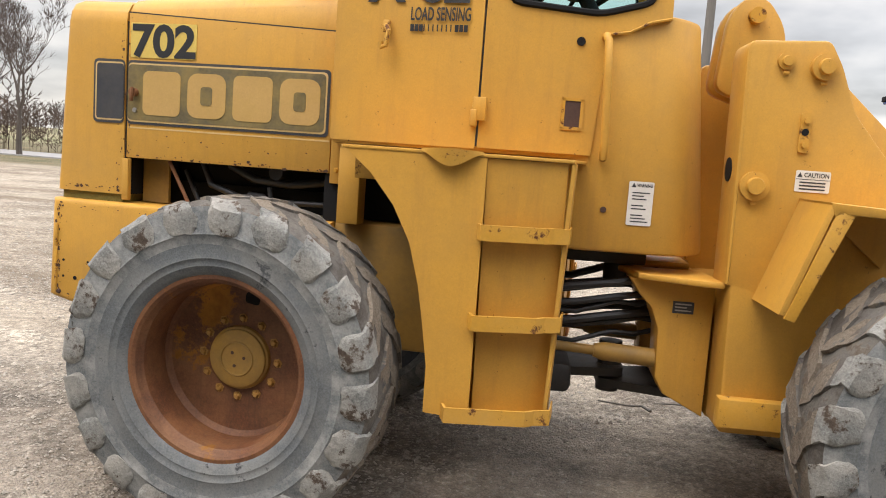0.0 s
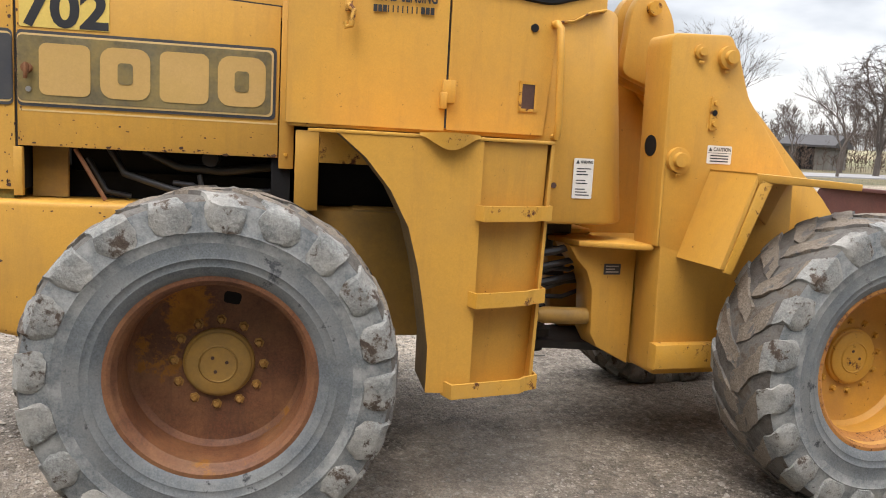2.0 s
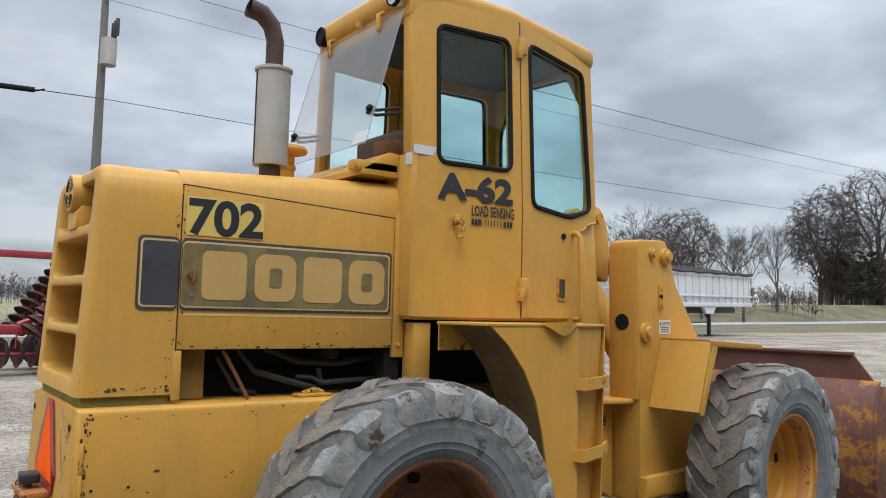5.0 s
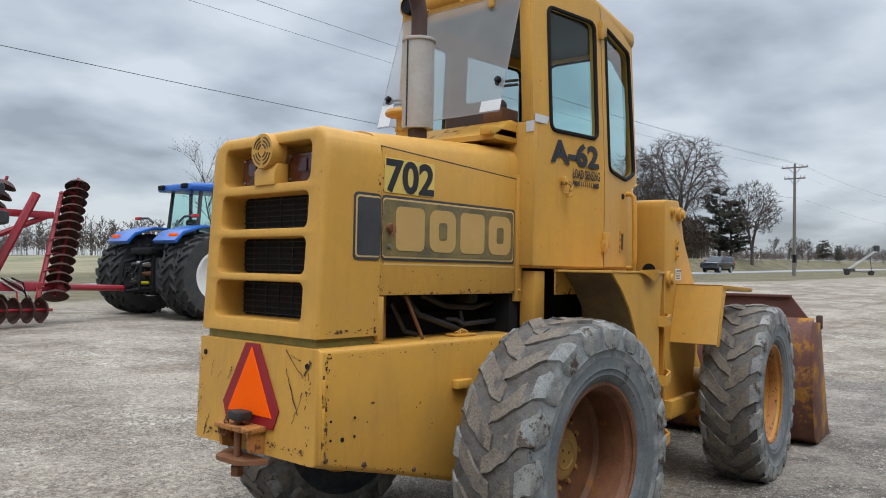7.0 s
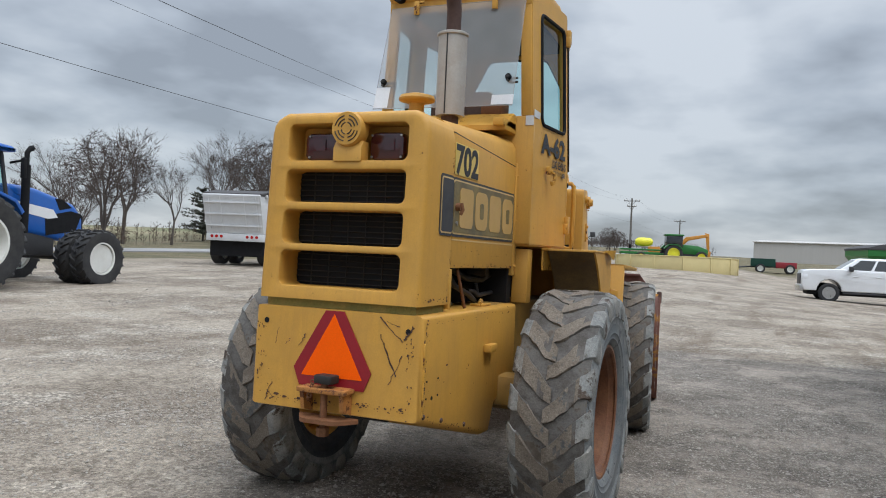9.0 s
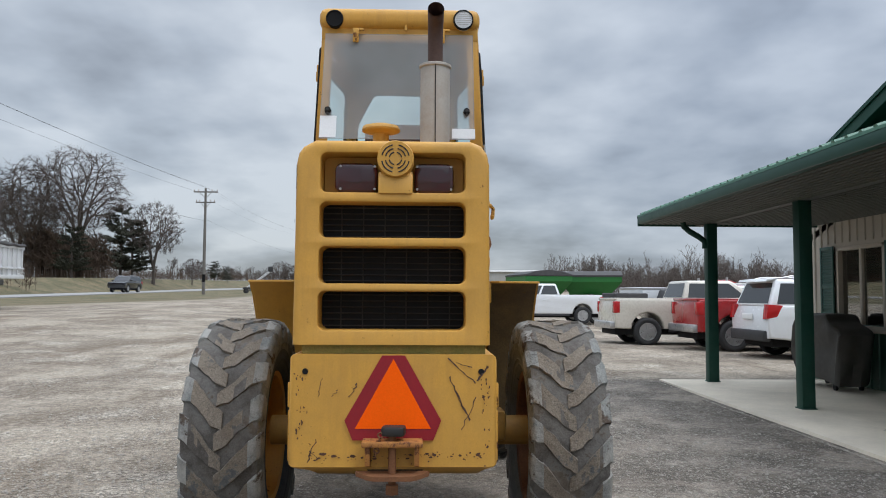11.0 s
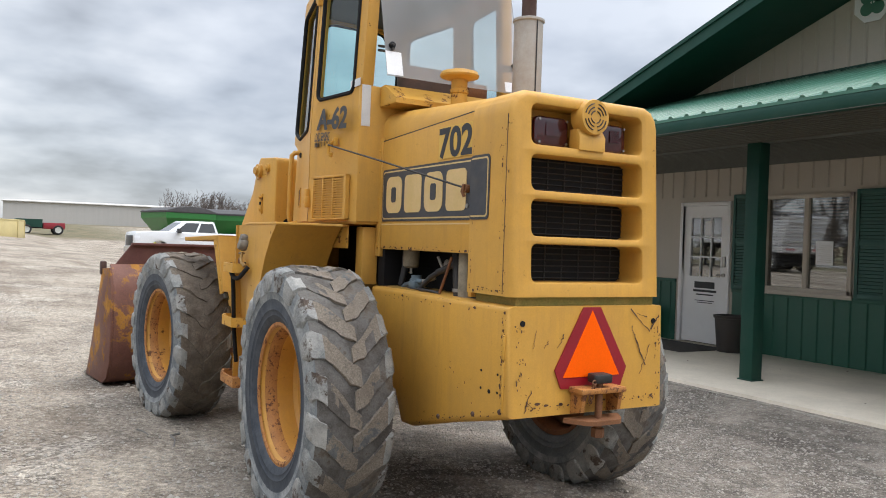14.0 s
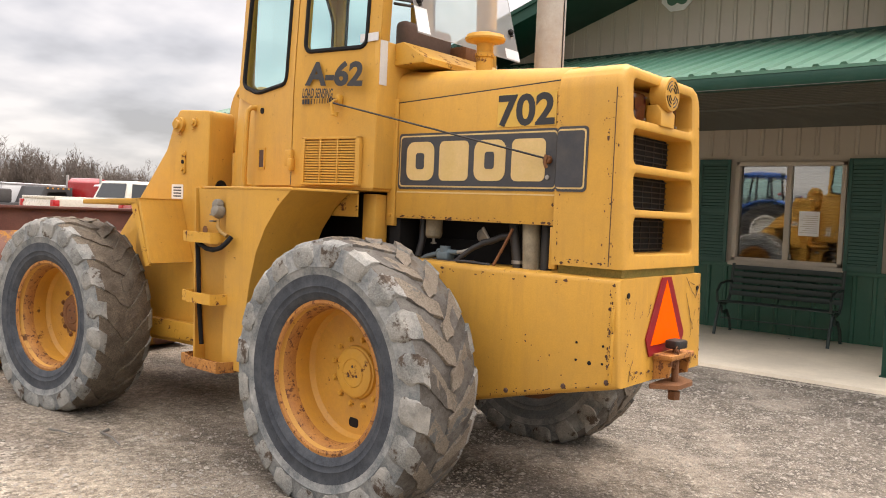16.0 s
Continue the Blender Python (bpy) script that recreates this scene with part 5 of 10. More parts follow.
            v.co.y -= n2.x * e
            v.co.z -= n2.y * e
    for v in bm.verts:
        if v.co.y > 0.25:
            v.co.y += 0.022
    shell = part("engine_shell", bm, Y, loader, "yellow rear engine shell with three louvre openings")
    bm = B()
    box(bm, 0.0835, 0.0875, 0.440, 0.4482, 1.235, 2.03)
    part("corner_seam", bm, M_pipe, shell, "dark rusted seam down the corner")
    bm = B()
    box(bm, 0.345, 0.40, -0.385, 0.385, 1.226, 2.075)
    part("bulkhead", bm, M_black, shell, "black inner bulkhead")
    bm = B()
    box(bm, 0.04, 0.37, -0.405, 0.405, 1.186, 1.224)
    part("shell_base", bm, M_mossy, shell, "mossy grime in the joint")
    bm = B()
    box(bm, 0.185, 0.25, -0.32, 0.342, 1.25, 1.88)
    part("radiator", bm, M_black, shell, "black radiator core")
    for z0, z1 in wins[:3]:
        bm = B()
        k = 6
        for i in range(k):
            z = z0 + (z1 - z0) * (i + 0.5) / k
            tube(bm, [(0.179, -0.313, z), (0.179, 0.335, z)], 0.0035, 5)
        for i in range(6):
            y = -0.25 + 0.1 * i
            tube(bm, [(0.182, y, z0), (0.182, y, z1)], 0.0035, 5)
        part("grille", bm, M_dark, shell, "wire grille")
    bm = B()
    box(bm, 0.20, 0.21, -0.313, 0.335, 1.90, 2.085)
    part("lamp_recess", bm, Y, shell)
    for s in (-1, 1):
        bm = B()
        prism(bm, rrect(s * 0.175 - 0.09, s * 0.175 + (0.105 if s > 0 else 0.09), 1.91, 2.048, 0.035), "x", 0.12, 0.20, 0.012)
        lamp = part("tail_lamp", bm, M_red, shell, "dark red tail lamp")
        bm = B()
        prism(bm, rrect(s * 0.19 - 0.028, s * 0.19 + 0.028, 1.96, 2.02, 0.006), "x", 0.114, 0.119)
        part("reflector", bm, M_red, lamp)
        for dy in (-0.078, 0.078):
            for dz in (1.928, 2.032):
                bm = B()
                disc(bm, (0.115, s * 0.175 + dy, dz), "x", 0.006, 0, 0.006, 8)
                part("screw", bm, M_steel, lamp)
    bm = B()
    prism(bm, [(0.045, 1.90), (0.045, 1.965), (0.07, 2.0), (0.125, 2.0), (0.125, 1.90)], "y", -0.078, 0.078, 0.008)
    box(bm, 0.10, 0.20, -0.03, 0.03, 1.93, 1.97)
    alarm = part("reversing_alarm", bm, Y, shell, "yellow reversing alarm with a round slotted face")
    bm = B()
    lathe(bm, [(0.0, -0.02), (0.079, -0.02), (0.083, -0.01), (0.083, 0.06), (0, 0.06)], (0.05, 0.0, 2.055), "x", 32)
    face = part("face", bm, Y, alarm)
    bm = B()
    for r in (0.028, 0.045, 0.062):
        for q in range(4):
            pts = [(0.029, r * math.cos(radians(q * 90 + 12 + t * 66 / 6)), 2.055 + r * math.sin(radians(q * 90 + 12 + t * 66 / 6))) for t in range(7)]
            tube(bm, pts, 0.003, 5)
    part("slot", bm, M_dark, alarm)
    # hood
    bm = B()
    half = [(0.41, 1.99), (0.41, 2.05), (0.402, 2.09), (0.38, 2.125), (0.345, 2.15), (0.28, 2.168), (0.15, 2.18), (0.0, 2.183)]
    ring = [(y, z) for y, z in half] + [(-y, z) for y, z in half[-2::-1]] + [(-0.37, 1.99), (-0.37, 2.03), (-0.3, 2.12), (0.3, 2.12), (0.37, 2.03), (0.37, 1.99)]
    gv = prism(bm, ring, "x", 0.385, 1.50)
    for v in bm.verts:
        if v.co.z > 2.06:
            v.co.z += 0.065 * (v.co.x - 0.385) / 1.1
    hood = part("hood", bm, Y, loader, "yellow engine hood with rounded shoulders")
    # side doors with decals
    for s in (-1, 1):
        bm = B()
        a, b = (-0.412, -0.39) if s < 0 else (0.39, 0.412)
        ztop0, ztop1 = 2.085, 2.035
        prism(bm, [(0.39, 1.405), (1.425, 1.405), (1.425, ztop1), (0.39, ztop0)], "y", a - 0.006 * (s < 0), b + 0.006 * (s > 0), 0.004)
        d = part("side_door", bm, Y, loader, "flat yellow engine side door with worn decals")
        f = s * 0.4225
        bm = B()
        box(bm, 1.43, 1.492, min(s * 0.39, f), max(s * 0.39, f), 1.36, 2.06, 0.004)
        post = part("hinge_post", bm, Y, loader, "narrow bolted hinge post")
        for z in (1.42, 1.70, 1.98):
            bm = B()
            lathe(bm, [(0, 0.01), (0.008, 0.01), (0.011, 0.0)], (1.46, f, z), Vector((0, s, 0)), 6)
            part("bolt", bm, M_yel_worn, post)
        bm = B()
        box(bm, 0.375, 0.41, min(s * 0.40, s * 0.428), max(s * 0.40, s * 0.428), 1.20, 1.40, 0.004)
        part("corner_bracket", bm, Y, loader)
        def flat(x0, x1, z0, z1, m, name, lab, d0, r=0.02, par=d):
            bm = B()
            prism(bm, rrect(x0, x1, z0, z1, r), "y", s * (0.4178 + d0), s * (0.4198 + d0 + 0.0005))
            return part(name, bm, m, par, lab)
        # outlined panel that runs over the seam onto the shell
        sh = 0.022 if s > 0 else 0.0
        bm = B()
        prism(bm, rrect(0.215, 0.380, 1.565, 1.865, 0.022), "y", s * 0.426 + sh, s * 0.429 + sh)
        part("decal_panel", bm, M_decal, shell, "dark grey end of the side decal")
        bm = B()
        prism(bm, rrect(0.225, 0.376, 1.577, 1.853, 0.018), "y", s * 0.4295 + sh, s * 0.4305 + sh)
        part("decal_line", bm, M_cream, shell)
        bm = B()
        prism(bm, rrect(0.233, 0.377, 1.585, 1.845, 0.014), "y", s * 0.431 + sh, s * 0.4318 + sh)
        part("decal_field", bm, M_decal, shell)
        flat(0.393, 1.412, 1.565, 1.865, M_decal, "decal_panel", "dark grey side decal", 0.001)
        flat(0.396, 1.40, 1.577, 1.853, M_cream, "decal_line", "", 0.0035)
        flat(0.397, 1.392, 1.585, 1.845, M_decal if s > 0 else M_decal_worn, "decal_field", "", 0.0055)
        # four plain blocks where the maker's mark stands
        for k in range(4):
            x0 = (0.478 if s < 0 else 0.455) + k * 0.232
            flat(x0, x0 + 0.195, 1.612, 1.818, M_cream if s > 0 else M_tanmark, "mark_block", "plain pale block of the worn maker's mark", 0.008, 0.03 + 0.02 * (k % 2))
            if k in (1, 3):
                flat(x0 + 0.068, x0 + 0.127, 1.672, 1.758, M_decal if s > 0 else M_decal_worn, "mark_block", "", 0.010, 0.015)
        xa = 0.40 if s < 0 else 0.405
        flat(xa + 0.004, xa + 0.345, 1.878, 2.04, M_pale if s < 0 else M_paleworn, "number_label", "pale yellow number label", 0.001, 0.006)
        tm = side_matrix(xa + 0.012 if s < 0 else xa + 0.342, s * 0.422, 1.878, s)
        part("number", text_bm("702", 0.33, 0.158, tm, 0.0006, 0.032), M_ink, d, "black number 702", smooth=0)
        # dark joints of the door
        for pts in ([(0.388, 2.084), (1.43, 2.034), (1.43, 2.040), (0.388, 2.090)], [(0.3825, 1.24), (0.3895, 1.24), (0.3895, 2.045), (0.3825, 2.045)]):
            bm = B()
            prism(bm, pts, "y", s * 0.405, s * 0.4165)
            part("joint", bm, M_dark, d)
        # latch
        bm = B()
        disc(bm, (0.435, s * 0.421, 1.715), "y", 0.02, min(0, s * 0.03), max(0, s * 0.03), 12)
        tube(bm, [(0.435, s * 0.452, 1.735), (0.438, s * 0.46, 1.70), (0.432, s * 0.45, 1.675)], 0.009, 6)
        part("latch", bm, M_rust, d, "rusty latch")
        bm = B()
        disc(bm, (0.438, s * 0.421, 1.632), "y", 0.011, min(0, s * 0.012), max(0, s * 0.012), 12)
        part("lock", bm, M_steel, d)
        bm = B()
        box(bm, 0.4, 1.42, min(s * 0.4185, s * 0.4195), max(s * 0.4185, s * 0.4195), 1.545, 1.552)
        part("decal_line", bm, M_cream, d)
    bm = B()
    box(bm, 0.285, 0.365, 0.4255, 0.427, 1.50, 1.545)
    plate = part("serial_plate", bm, M_steel, shell, "small worn metal serial plate")
    for i in range(4):
        bm = B()
        box(bm, 0.292, 0.358 - 0.012 * (i % 2), 0.4271, 0.4278, 1.507 + i * 0.0095, 1.511 + i * 0.0095)
        part("print_line", bm, M_ink, plate)
    # engine bay: near-black boxes carry its deep shade in their colour
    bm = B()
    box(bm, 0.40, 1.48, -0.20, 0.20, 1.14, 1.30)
    eng = part("engine", bm, M_black, loader, "near-black engine, the open bay's shade in its colour")
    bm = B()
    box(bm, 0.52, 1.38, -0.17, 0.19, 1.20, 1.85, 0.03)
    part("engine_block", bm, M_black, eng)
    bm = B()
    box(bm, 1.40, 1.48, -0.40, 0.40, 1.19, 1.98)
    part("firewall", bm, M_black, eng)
    def pipe(pts, r, m, name="hose", label="", seg=10):
        bm = B()
        tube(bm, pts, r, seg)
        return part(name, bm, m, eng, label)
    # left side: filter, pump, hoses and the two coolant pipes
    bm = B()
    lathe(bm, [(0, 1.30), (0.034, 1.302), (0.046, 1.315), (0.047, 1.42), (0, 1.42)], (1.23, 0.31, 0), "z", 22)
    flt = part("oil_filter", bm, M_filter, eng, "grimy white oil filter")
    bm = B()
    disc(bm, (1.23, 0.31, 0), "z", 0.008, 1.27, 1.302, 8)
    box(bm, 1.212, 1.248, 0.305, 0.315, 1.272, 1.279, 0.002)
    part("drain_tap", bm, M_steel, flt)
    bm = B()
    box(bm, 1.09, 1.17, 0.29, 0.36, 1.19, 1.235, 0.012)
    disc(bm, (1.13, 0.325, 0), "z", 0.03, 1.23, 1.265, 14)
    disc(bm, (1.08, 0.33, 1.235), "x", 0.014, -0.04, 0.10, 10)
    part("fuel_pump", bm, mat("pale_blue_casting", (0.14, 0.20, 0.235), 0.6, dirt=(0.06, 0.055, 0.05), dirt_amt=0.7), eng, "pale blue pump casting")
    pipe([(1.18, 0.33, 1.22), (1.24, 0.335, 1.205), (1.30, 0.33, 1.18)], 0.014, M_bluehose)
    pipe([(1.06, 0.33, 1.235), (1.01, 0.33, 1.24), (0.96, 0.30, 1.26)], 0.011, M_muff)
    pipe([(1.03, 0.36, 1.185), (0.99, 0.355, 1.22), (0.93, 0.345, 1.265), (0.87, 0.33, 1.295), (0.80, 0.31, 1.325), (0.70, 0.29, 1.345)], 0.014, M_hose)
    pipe([(0.88, 0.33, 1.295), (0.82, 0.325, 1.31), (0.76, 0.32, 1.335), (0.67, 0.31, 1.35)], 0.017, M_hose)
    pipe([(0.84, 0.32, 1.31), (0.86, 0.33, 1.35), (0.88, 0.33, 1.375)], 0.008, M_muff)
    pipe([(1.32, 0.30, 1.42), (1.31, 0.31, 1.30), (1.33, 0.32, 1.20)], 0.02, M_hose)
    pipe([(1.20, 0.34, 1.19), (1.10, 0.365, 1.188), (0.95, 0.37, 1.195), (0.80, 0.36, 1.188)], 0.008, M_hose)
    pipe([(0.66, 0.375, 1.38), (0.70, 0.378, 1.30), (0.765, 0.38, 1.19)], 0.0075, M_rust, "brace_rod")
    pipe([(0.685, 0.33, 1.40), (0.665, 0.335, 1.30), (0.64, 0.34, 1.17)], 0.026, M_dark, "coolant_pipe")
    pipe([(0.58, 0.33, 1.42), (0.57, 0.335, 1.30), (0.56, 0.34, 1.17)], 0.045, M_filter, "coolant_pipe", "dusty coolant pipe", 16)
    pipe([(0.49, 0.32, 1.42), (0.485, 0.33, 1.17)], 0.03, M_dark, "coolant_pipe")
    bm = B()
    lathe(bm, [(0.026, 1.205), (0.031, 1.205), (0.031, 1.222), (0.026, 1.222)], (0.645, 0.34, 0), "z", 18, closed=True)
    part("hose_clamp", bm, M_steel, eng)
    bm = B()
    lathe(bm, [(0, 0.0), (0.03, 0.0), (0.034, 0.01), (0.02, 0.02), (0, 0.02)], (0.96, 0.22, 1.33), Vector((0, 1, 0)), 16)
    part("filler_cap", bm, M_muff, eng)
    # right side: rod, pipes and the debris on the ledge
    pipe([(0.60, -0.38, 1.40), (0.72, -0.385, 1.19)], 0.009, M_rust, "brace_rod")
    bm = B()
    box(bm, 0.41, 0.55, -0.30, -0.28, 1.19, 1.40)
    part("side_shield", bm, M_yel_dark, eng)
    pipe([(0.98, -0.30, 1.27), (1.06, -0.31, 1.265), (1.10, -0.32, 1.24), (1.18, -0.32, 1.245), (1.40, -0.30, 1.25)], 0.013, M_hose)
    pipe([(1.09, -0.31, 1.31), (1.10, -0.315, 1.26), (1.12, -0.32, 1.235)], 0.012, M_hose)
    pipe([(0.70, -0.25, 1.42), (0.78, -0.30, 1.30), (0.95, -0.32, 1.25), (1.1, -0.30, 1.21)], 0.016, M_hose)
    pipe([(0.85, -0.24, 1.40), (1.0, -0.28, 1.34), (1.2, -0.30, 1.33), (1.4, -0.28, 1.36)], 0.02, M_hose)
    pipe([(0.62, -0.26, 1.36), (0.70, -0.28, 1.22), (0.80, -0.27, 1.2)], 0.012, M_hose)
    bm = B()
    disc(bm, (1.14, -0.36, 1.385), "y", 0.035, 0, 0.12, 16)
    part("air_filter", bm, M_dark, eng)
    bm = B()
    box(bm, 0.95, 1.12, -0.40, -0.33, 1.187, 1.20, 0.004)
    tube(bm, [(0.98, -0.38, 1.20), (1.05, -0.36, 1.215), (1.1, -0.35, 1.20)], 0.012)
    part("debris", bm, M_yel_worn, eng)
    # exhaust and fill cap on the hood
    bm = B()
    disc(bm, (0.86, -0.19, 0), "z", 0.082, 2.255, 2.72, 32)
    lathe(bm, [(0.083, 2.705), (0.09, 2.71), (0.09, 2.722), (0.083, 2.726)], (0.86, -0.19, 0), "z", 32, closed=True)
    mu = part("muffler", bm, M_muff, loader, "upright grey muffler with a seam")
    bm = B()
    box(bm, 0.774, 0.781, -0.193, -0.187, 2.26, 2.71)
    part("seam", bm, M_dark, mu)
    bm = B()
    disc(bm, (0.86, -0.19, 0), "z", 0.05, 2.18, 2.256, 20)
    part("collar", bm, M_pipe, mu)
    bm = B()
    tube(bm, [(0.86, -0.19, 2.72), (0.86, -0.19, 2.86), (0.84, -0.19, 2.93), (0.79, -0.19, 2.98), (0.72, -0.19, 2.995)], [0.042, 0.042, 0.043, 0.044, 0.045], 18, cap=False)
    tube(bm, [(0.86, -0.19, 2.75), (0.86, -0.19, 2.86), (0.84, -0.19, 2.93), (0.79, -0.19, 2.98), (0.722, -0.19, 2.995)], 0.037, 18, cap=False)
    part("tailpipe", bm, M_pipe, mu, "curved rust-black tailpipe")
    bm = B()
    disc(bm, (1.08, 0.12, 0), "z", 0.046, 2.18, 2.385, 24)
    lathe(bm, [(0.046, 2.30), (0.053, 2.305), (0.053, 2.325), (0.046, 2.33)], (1.08, 0.12, 0), "z", 24)
    cp = part("air_intake", bm, M_yel_worn, loader, "rusty yellow intake stub with a mushroom cap")
    bm = B()
    lathe(bm, [(0.0, 2.38), (0.05, 2.38), (0.085, 2.388), (0.108, 2.394), (0.112, 2.405), (0.102, 2.424), (0.05, 2.438), (0, 2.442)], (1.08, 0.12, 0), "z", 32)
    part("mushroom_cap", bm, M_yel, cp)
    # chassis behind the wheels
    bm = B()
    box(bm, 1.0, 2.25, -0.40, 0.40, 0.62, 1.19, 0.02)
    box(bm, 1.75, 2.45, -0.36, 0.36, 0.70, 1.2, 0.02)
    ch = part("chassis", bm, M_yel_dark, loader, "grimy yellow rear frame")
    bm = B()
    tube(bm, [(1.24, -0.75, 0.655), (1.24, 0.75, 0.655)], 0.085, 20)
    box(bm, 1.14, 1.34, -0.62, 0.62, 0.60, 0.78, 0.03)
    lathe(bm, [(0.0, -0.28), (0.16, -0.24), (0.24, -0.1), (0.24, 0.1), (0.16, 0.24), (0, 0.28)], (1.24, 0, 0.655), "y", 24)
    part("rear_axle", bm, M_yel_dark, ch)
    bm = B()
    box(bm, 0.35, 0.6, -0.14, 0.14, 0.60, 0.68, 0.02)
    part("drawbar_tongue", bm, M_dark, ch)
    # transmission in the same near-black, the shade below the cab painted in
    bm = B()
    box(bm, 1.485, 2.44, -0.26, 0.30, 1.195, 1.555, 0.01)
    part("transmission", bm, M_black, ch, "near-black transmission housing, shade in its colour")
    for y in (-0.50, 0.40):
        bm = B()
        box(bm, 1.50, 1.60, y, y + 0.10, 1.19, 1.53, 0.006)
        part("cab_mount", bm, M_yel, ch)


rear_body()
build_wheel(1.24, -0.90, -1, M_rimrust, M_yel_dark, turn=0.3, hole=-0.42)
build_wheel(1.24, 0.90, 1, M_rimyel, M_yel_worn, turn=1.1, hole=3.1)
build_wheel(1.24, -0.90, -1, M_rimyel, M_yel_worn, HINGE, 0.7)
build_wheel(1.30, 0.90, 1, M_rimstain, M_rust, HINGE, 2.0, caked=True)


def build_cab():
    """Cab with its doors, windows, console, roof and the propped rear pane."""
    Y = M_yel
    bm = B()
    prism(bm, [(1.47, -0.51), (2.10, -0.56), (2.60, -0.44), (2.60, 0.52), (2.06, 0.62), (1.47, 0.56)], "z", 1.545, 1.60, 0.008)
    cab = part("cab", bm, Y, loader, "tall yellow cab with tinted glass")

    def inset(z):
        return 0.052 * max(0.0, (z - 2.1) / 1.1)

    def side_put(s):
        def yy(x):
            # the quarters widen forward to the door hinges, the doors narrow again towards the windscreen
            if s < 0:
                return -0.515 - 0.06 * min(1, max(0, (x - 1.46) / 0.6)) + 0.236 * max(0, x - 2.12)
            return 0.565 + 0.08 * min(1, max(0, (x - 1.46) / 0.55)) - 0.2 * max(0, x - 2.06)
        return lambda a, b, d: (a, yy(a) - s * (inset(b) + d), b)

    def ring_tube(pts, put, r, d=0.0):
        bm = B()
        p = [put(a, b, d) for a, b in pts]
        tube(bm, p + [p[0], p[1]], r, 6, cap=False)
        return bm

    for s in (-1, 1):
        put = side_put(s)
        dx = 0.0 if s < 0 else -0.06
        # rear quarter panel with its window
        win = rrect(1.61 + dx, 2.045 + dx, 2.33, 3.04, 0.045)
        bm = B()
        holed(bm, [(2.115 + dx, 3.17), (1.46, 3.17), (1.46, 1.56), (2.115 + dx, 1.56)], win, put, 0.035)
        q = part("quarter_panel", bm, Y, cab)
        part("window_seal", ring_tube(win, put, 0.013), M_black, q, "black rubber window seal")
        bm = B()
        sheet(bm, [put(a, b, 0.018) for a, b in win])
        part("pane", bm, M_glass, q, "pale green tinted glass", smooth=0).visible_shadow = False
        # door
        x0, x1 = 2.125 + dx, 2.865 + dx
        dwin = round_poly([(2.745 + dx, 3.03), (2.205 + dx, 3.06), (2.212 + dx, 2.165), (2.58 + dx, 2.14), (2.795 + dx, 2.205)], 0.05)
        bm = B()
        holed(bm, [(x1 - 0.02, 3.12), (x0, 3.165), (x0, 1.565), (2.585 + dx, 1.565), (2.62 + dx, 2.06), (x1, 2.14)], dwin, put, 0.04)
        dr = part("cab_door", bm, Y, cab, "yellow cab door with a tall window")
        part("window_seal", ring_tube(dwin, put, 0.014), M_black, dr)
        bm = B()
        sheet(bm, [put(a, b, 0.02) for a, b in dwin])
        part("pane", bm, M_glass, dr, "pale green tinted glass", smooth=0).visible_shadow = False
        for z in (1.72, 3.02):
            bm = B()
            p = put(x0 - 0.005, z, -0.012)
            box(bm, p[0] - 0.022, p[0] + 0.035, p[1] - 0.014, p[1] + 0.014, z - 0.045, z + 0.05, 0.005)
            box(bm, p[0] - 0.03, p[0] + 0.0, p[1] - 0.018, p[1] + 0.018, z - 0.07, z + 0.0, 0.006)
            part("hinge", bm, Y, dr)
        # dark gap at the hinge side
        bm = B()
        for z0, z1 in ((1.57, 3.15),):
            a, b = put(x0 - 0.009, z0, -0.0015), put(x0 - 0.001, z1, -0.0015)
            c, d = put(x0 - 0.001, z0, -0.0015), put(x0 - 0.009, z1, -0.0015)
            sheet(bm, [a, c, b, d])
        part("door_gap", bm, M_dark, dr, smooth=0)
        # latch pocket and keyhole
        bm = B()
        p = put(2.498 + dx, 1.73, -0.002)
        swing = Matrix.Translation((2.498 + dx, p[1], 0)) @ Matrix.Rotation(math.atan(0.236 if s < 0 else -0.2), 4, "Z")
        for u0, u1, w0, w1 in ((-0.045, -0.032, 1.665, 1.795), (0.032, 0.045, 1.665, 1.795), (-0.045, 0.045, 1.783, 1.796), (-0.045, 0.045, 1.664, 1.677)):
            box(bm, u0, u1, -0.004, 0.004, w0, w1, xf=swing)
        part("latch_frame", bm, M_yel_worn, dr)
        # no real recess: a thin dark sheet paints the pocket's shade
        bm = B()
        box(bm, -0.032, 0.032, -0.0015, 0.0015, 1.677, 1.783, xf=swing)
        part("latch_pocket", bm, M_pipe, dr, "flat dark sheet standing in for the shaded latch pocket")
        bm = B()
        disc(bm, put(2.509 + dx, 2.025, 0.0), "y", 0.018, -0.006, 0.006, 12)
        part("lock_hole", bm, M_black, dr)
        # grab rail
        bm = B()
        rx = 2.64 + dx
        pr = [put(rx, 1.56, 0.0), put(rx, 1.56, -0.045), put(rx, 1.62, -0.055), put(rx - 0.012, 1.9, -0.055), put(rx - 0.02, 2.03, -0.05), put(rx - 0.03, 2.05, -0.03), put(rx - 0.035, 2.05, 0.0)]
        tube(bm, pr, 0.017, 10)
        part("grab_rail", bm, Y, cab)
        # letters
        def on_panel(x, z):
            o = Vector(put(x, z, 0.0))
            ex = (Vector(put(x + 0.1, z, 0.0)) - o).normalized() * -s
            ey = (Vector(put(x, z + 0.1, 0.0)) - o).normalized()
            nz = ex.cross(ey).normalized()
            m = Matrix((ex, ey, nz)).transposed().to_4x4()
            m.translation = o + nz * 0.0012
            return m
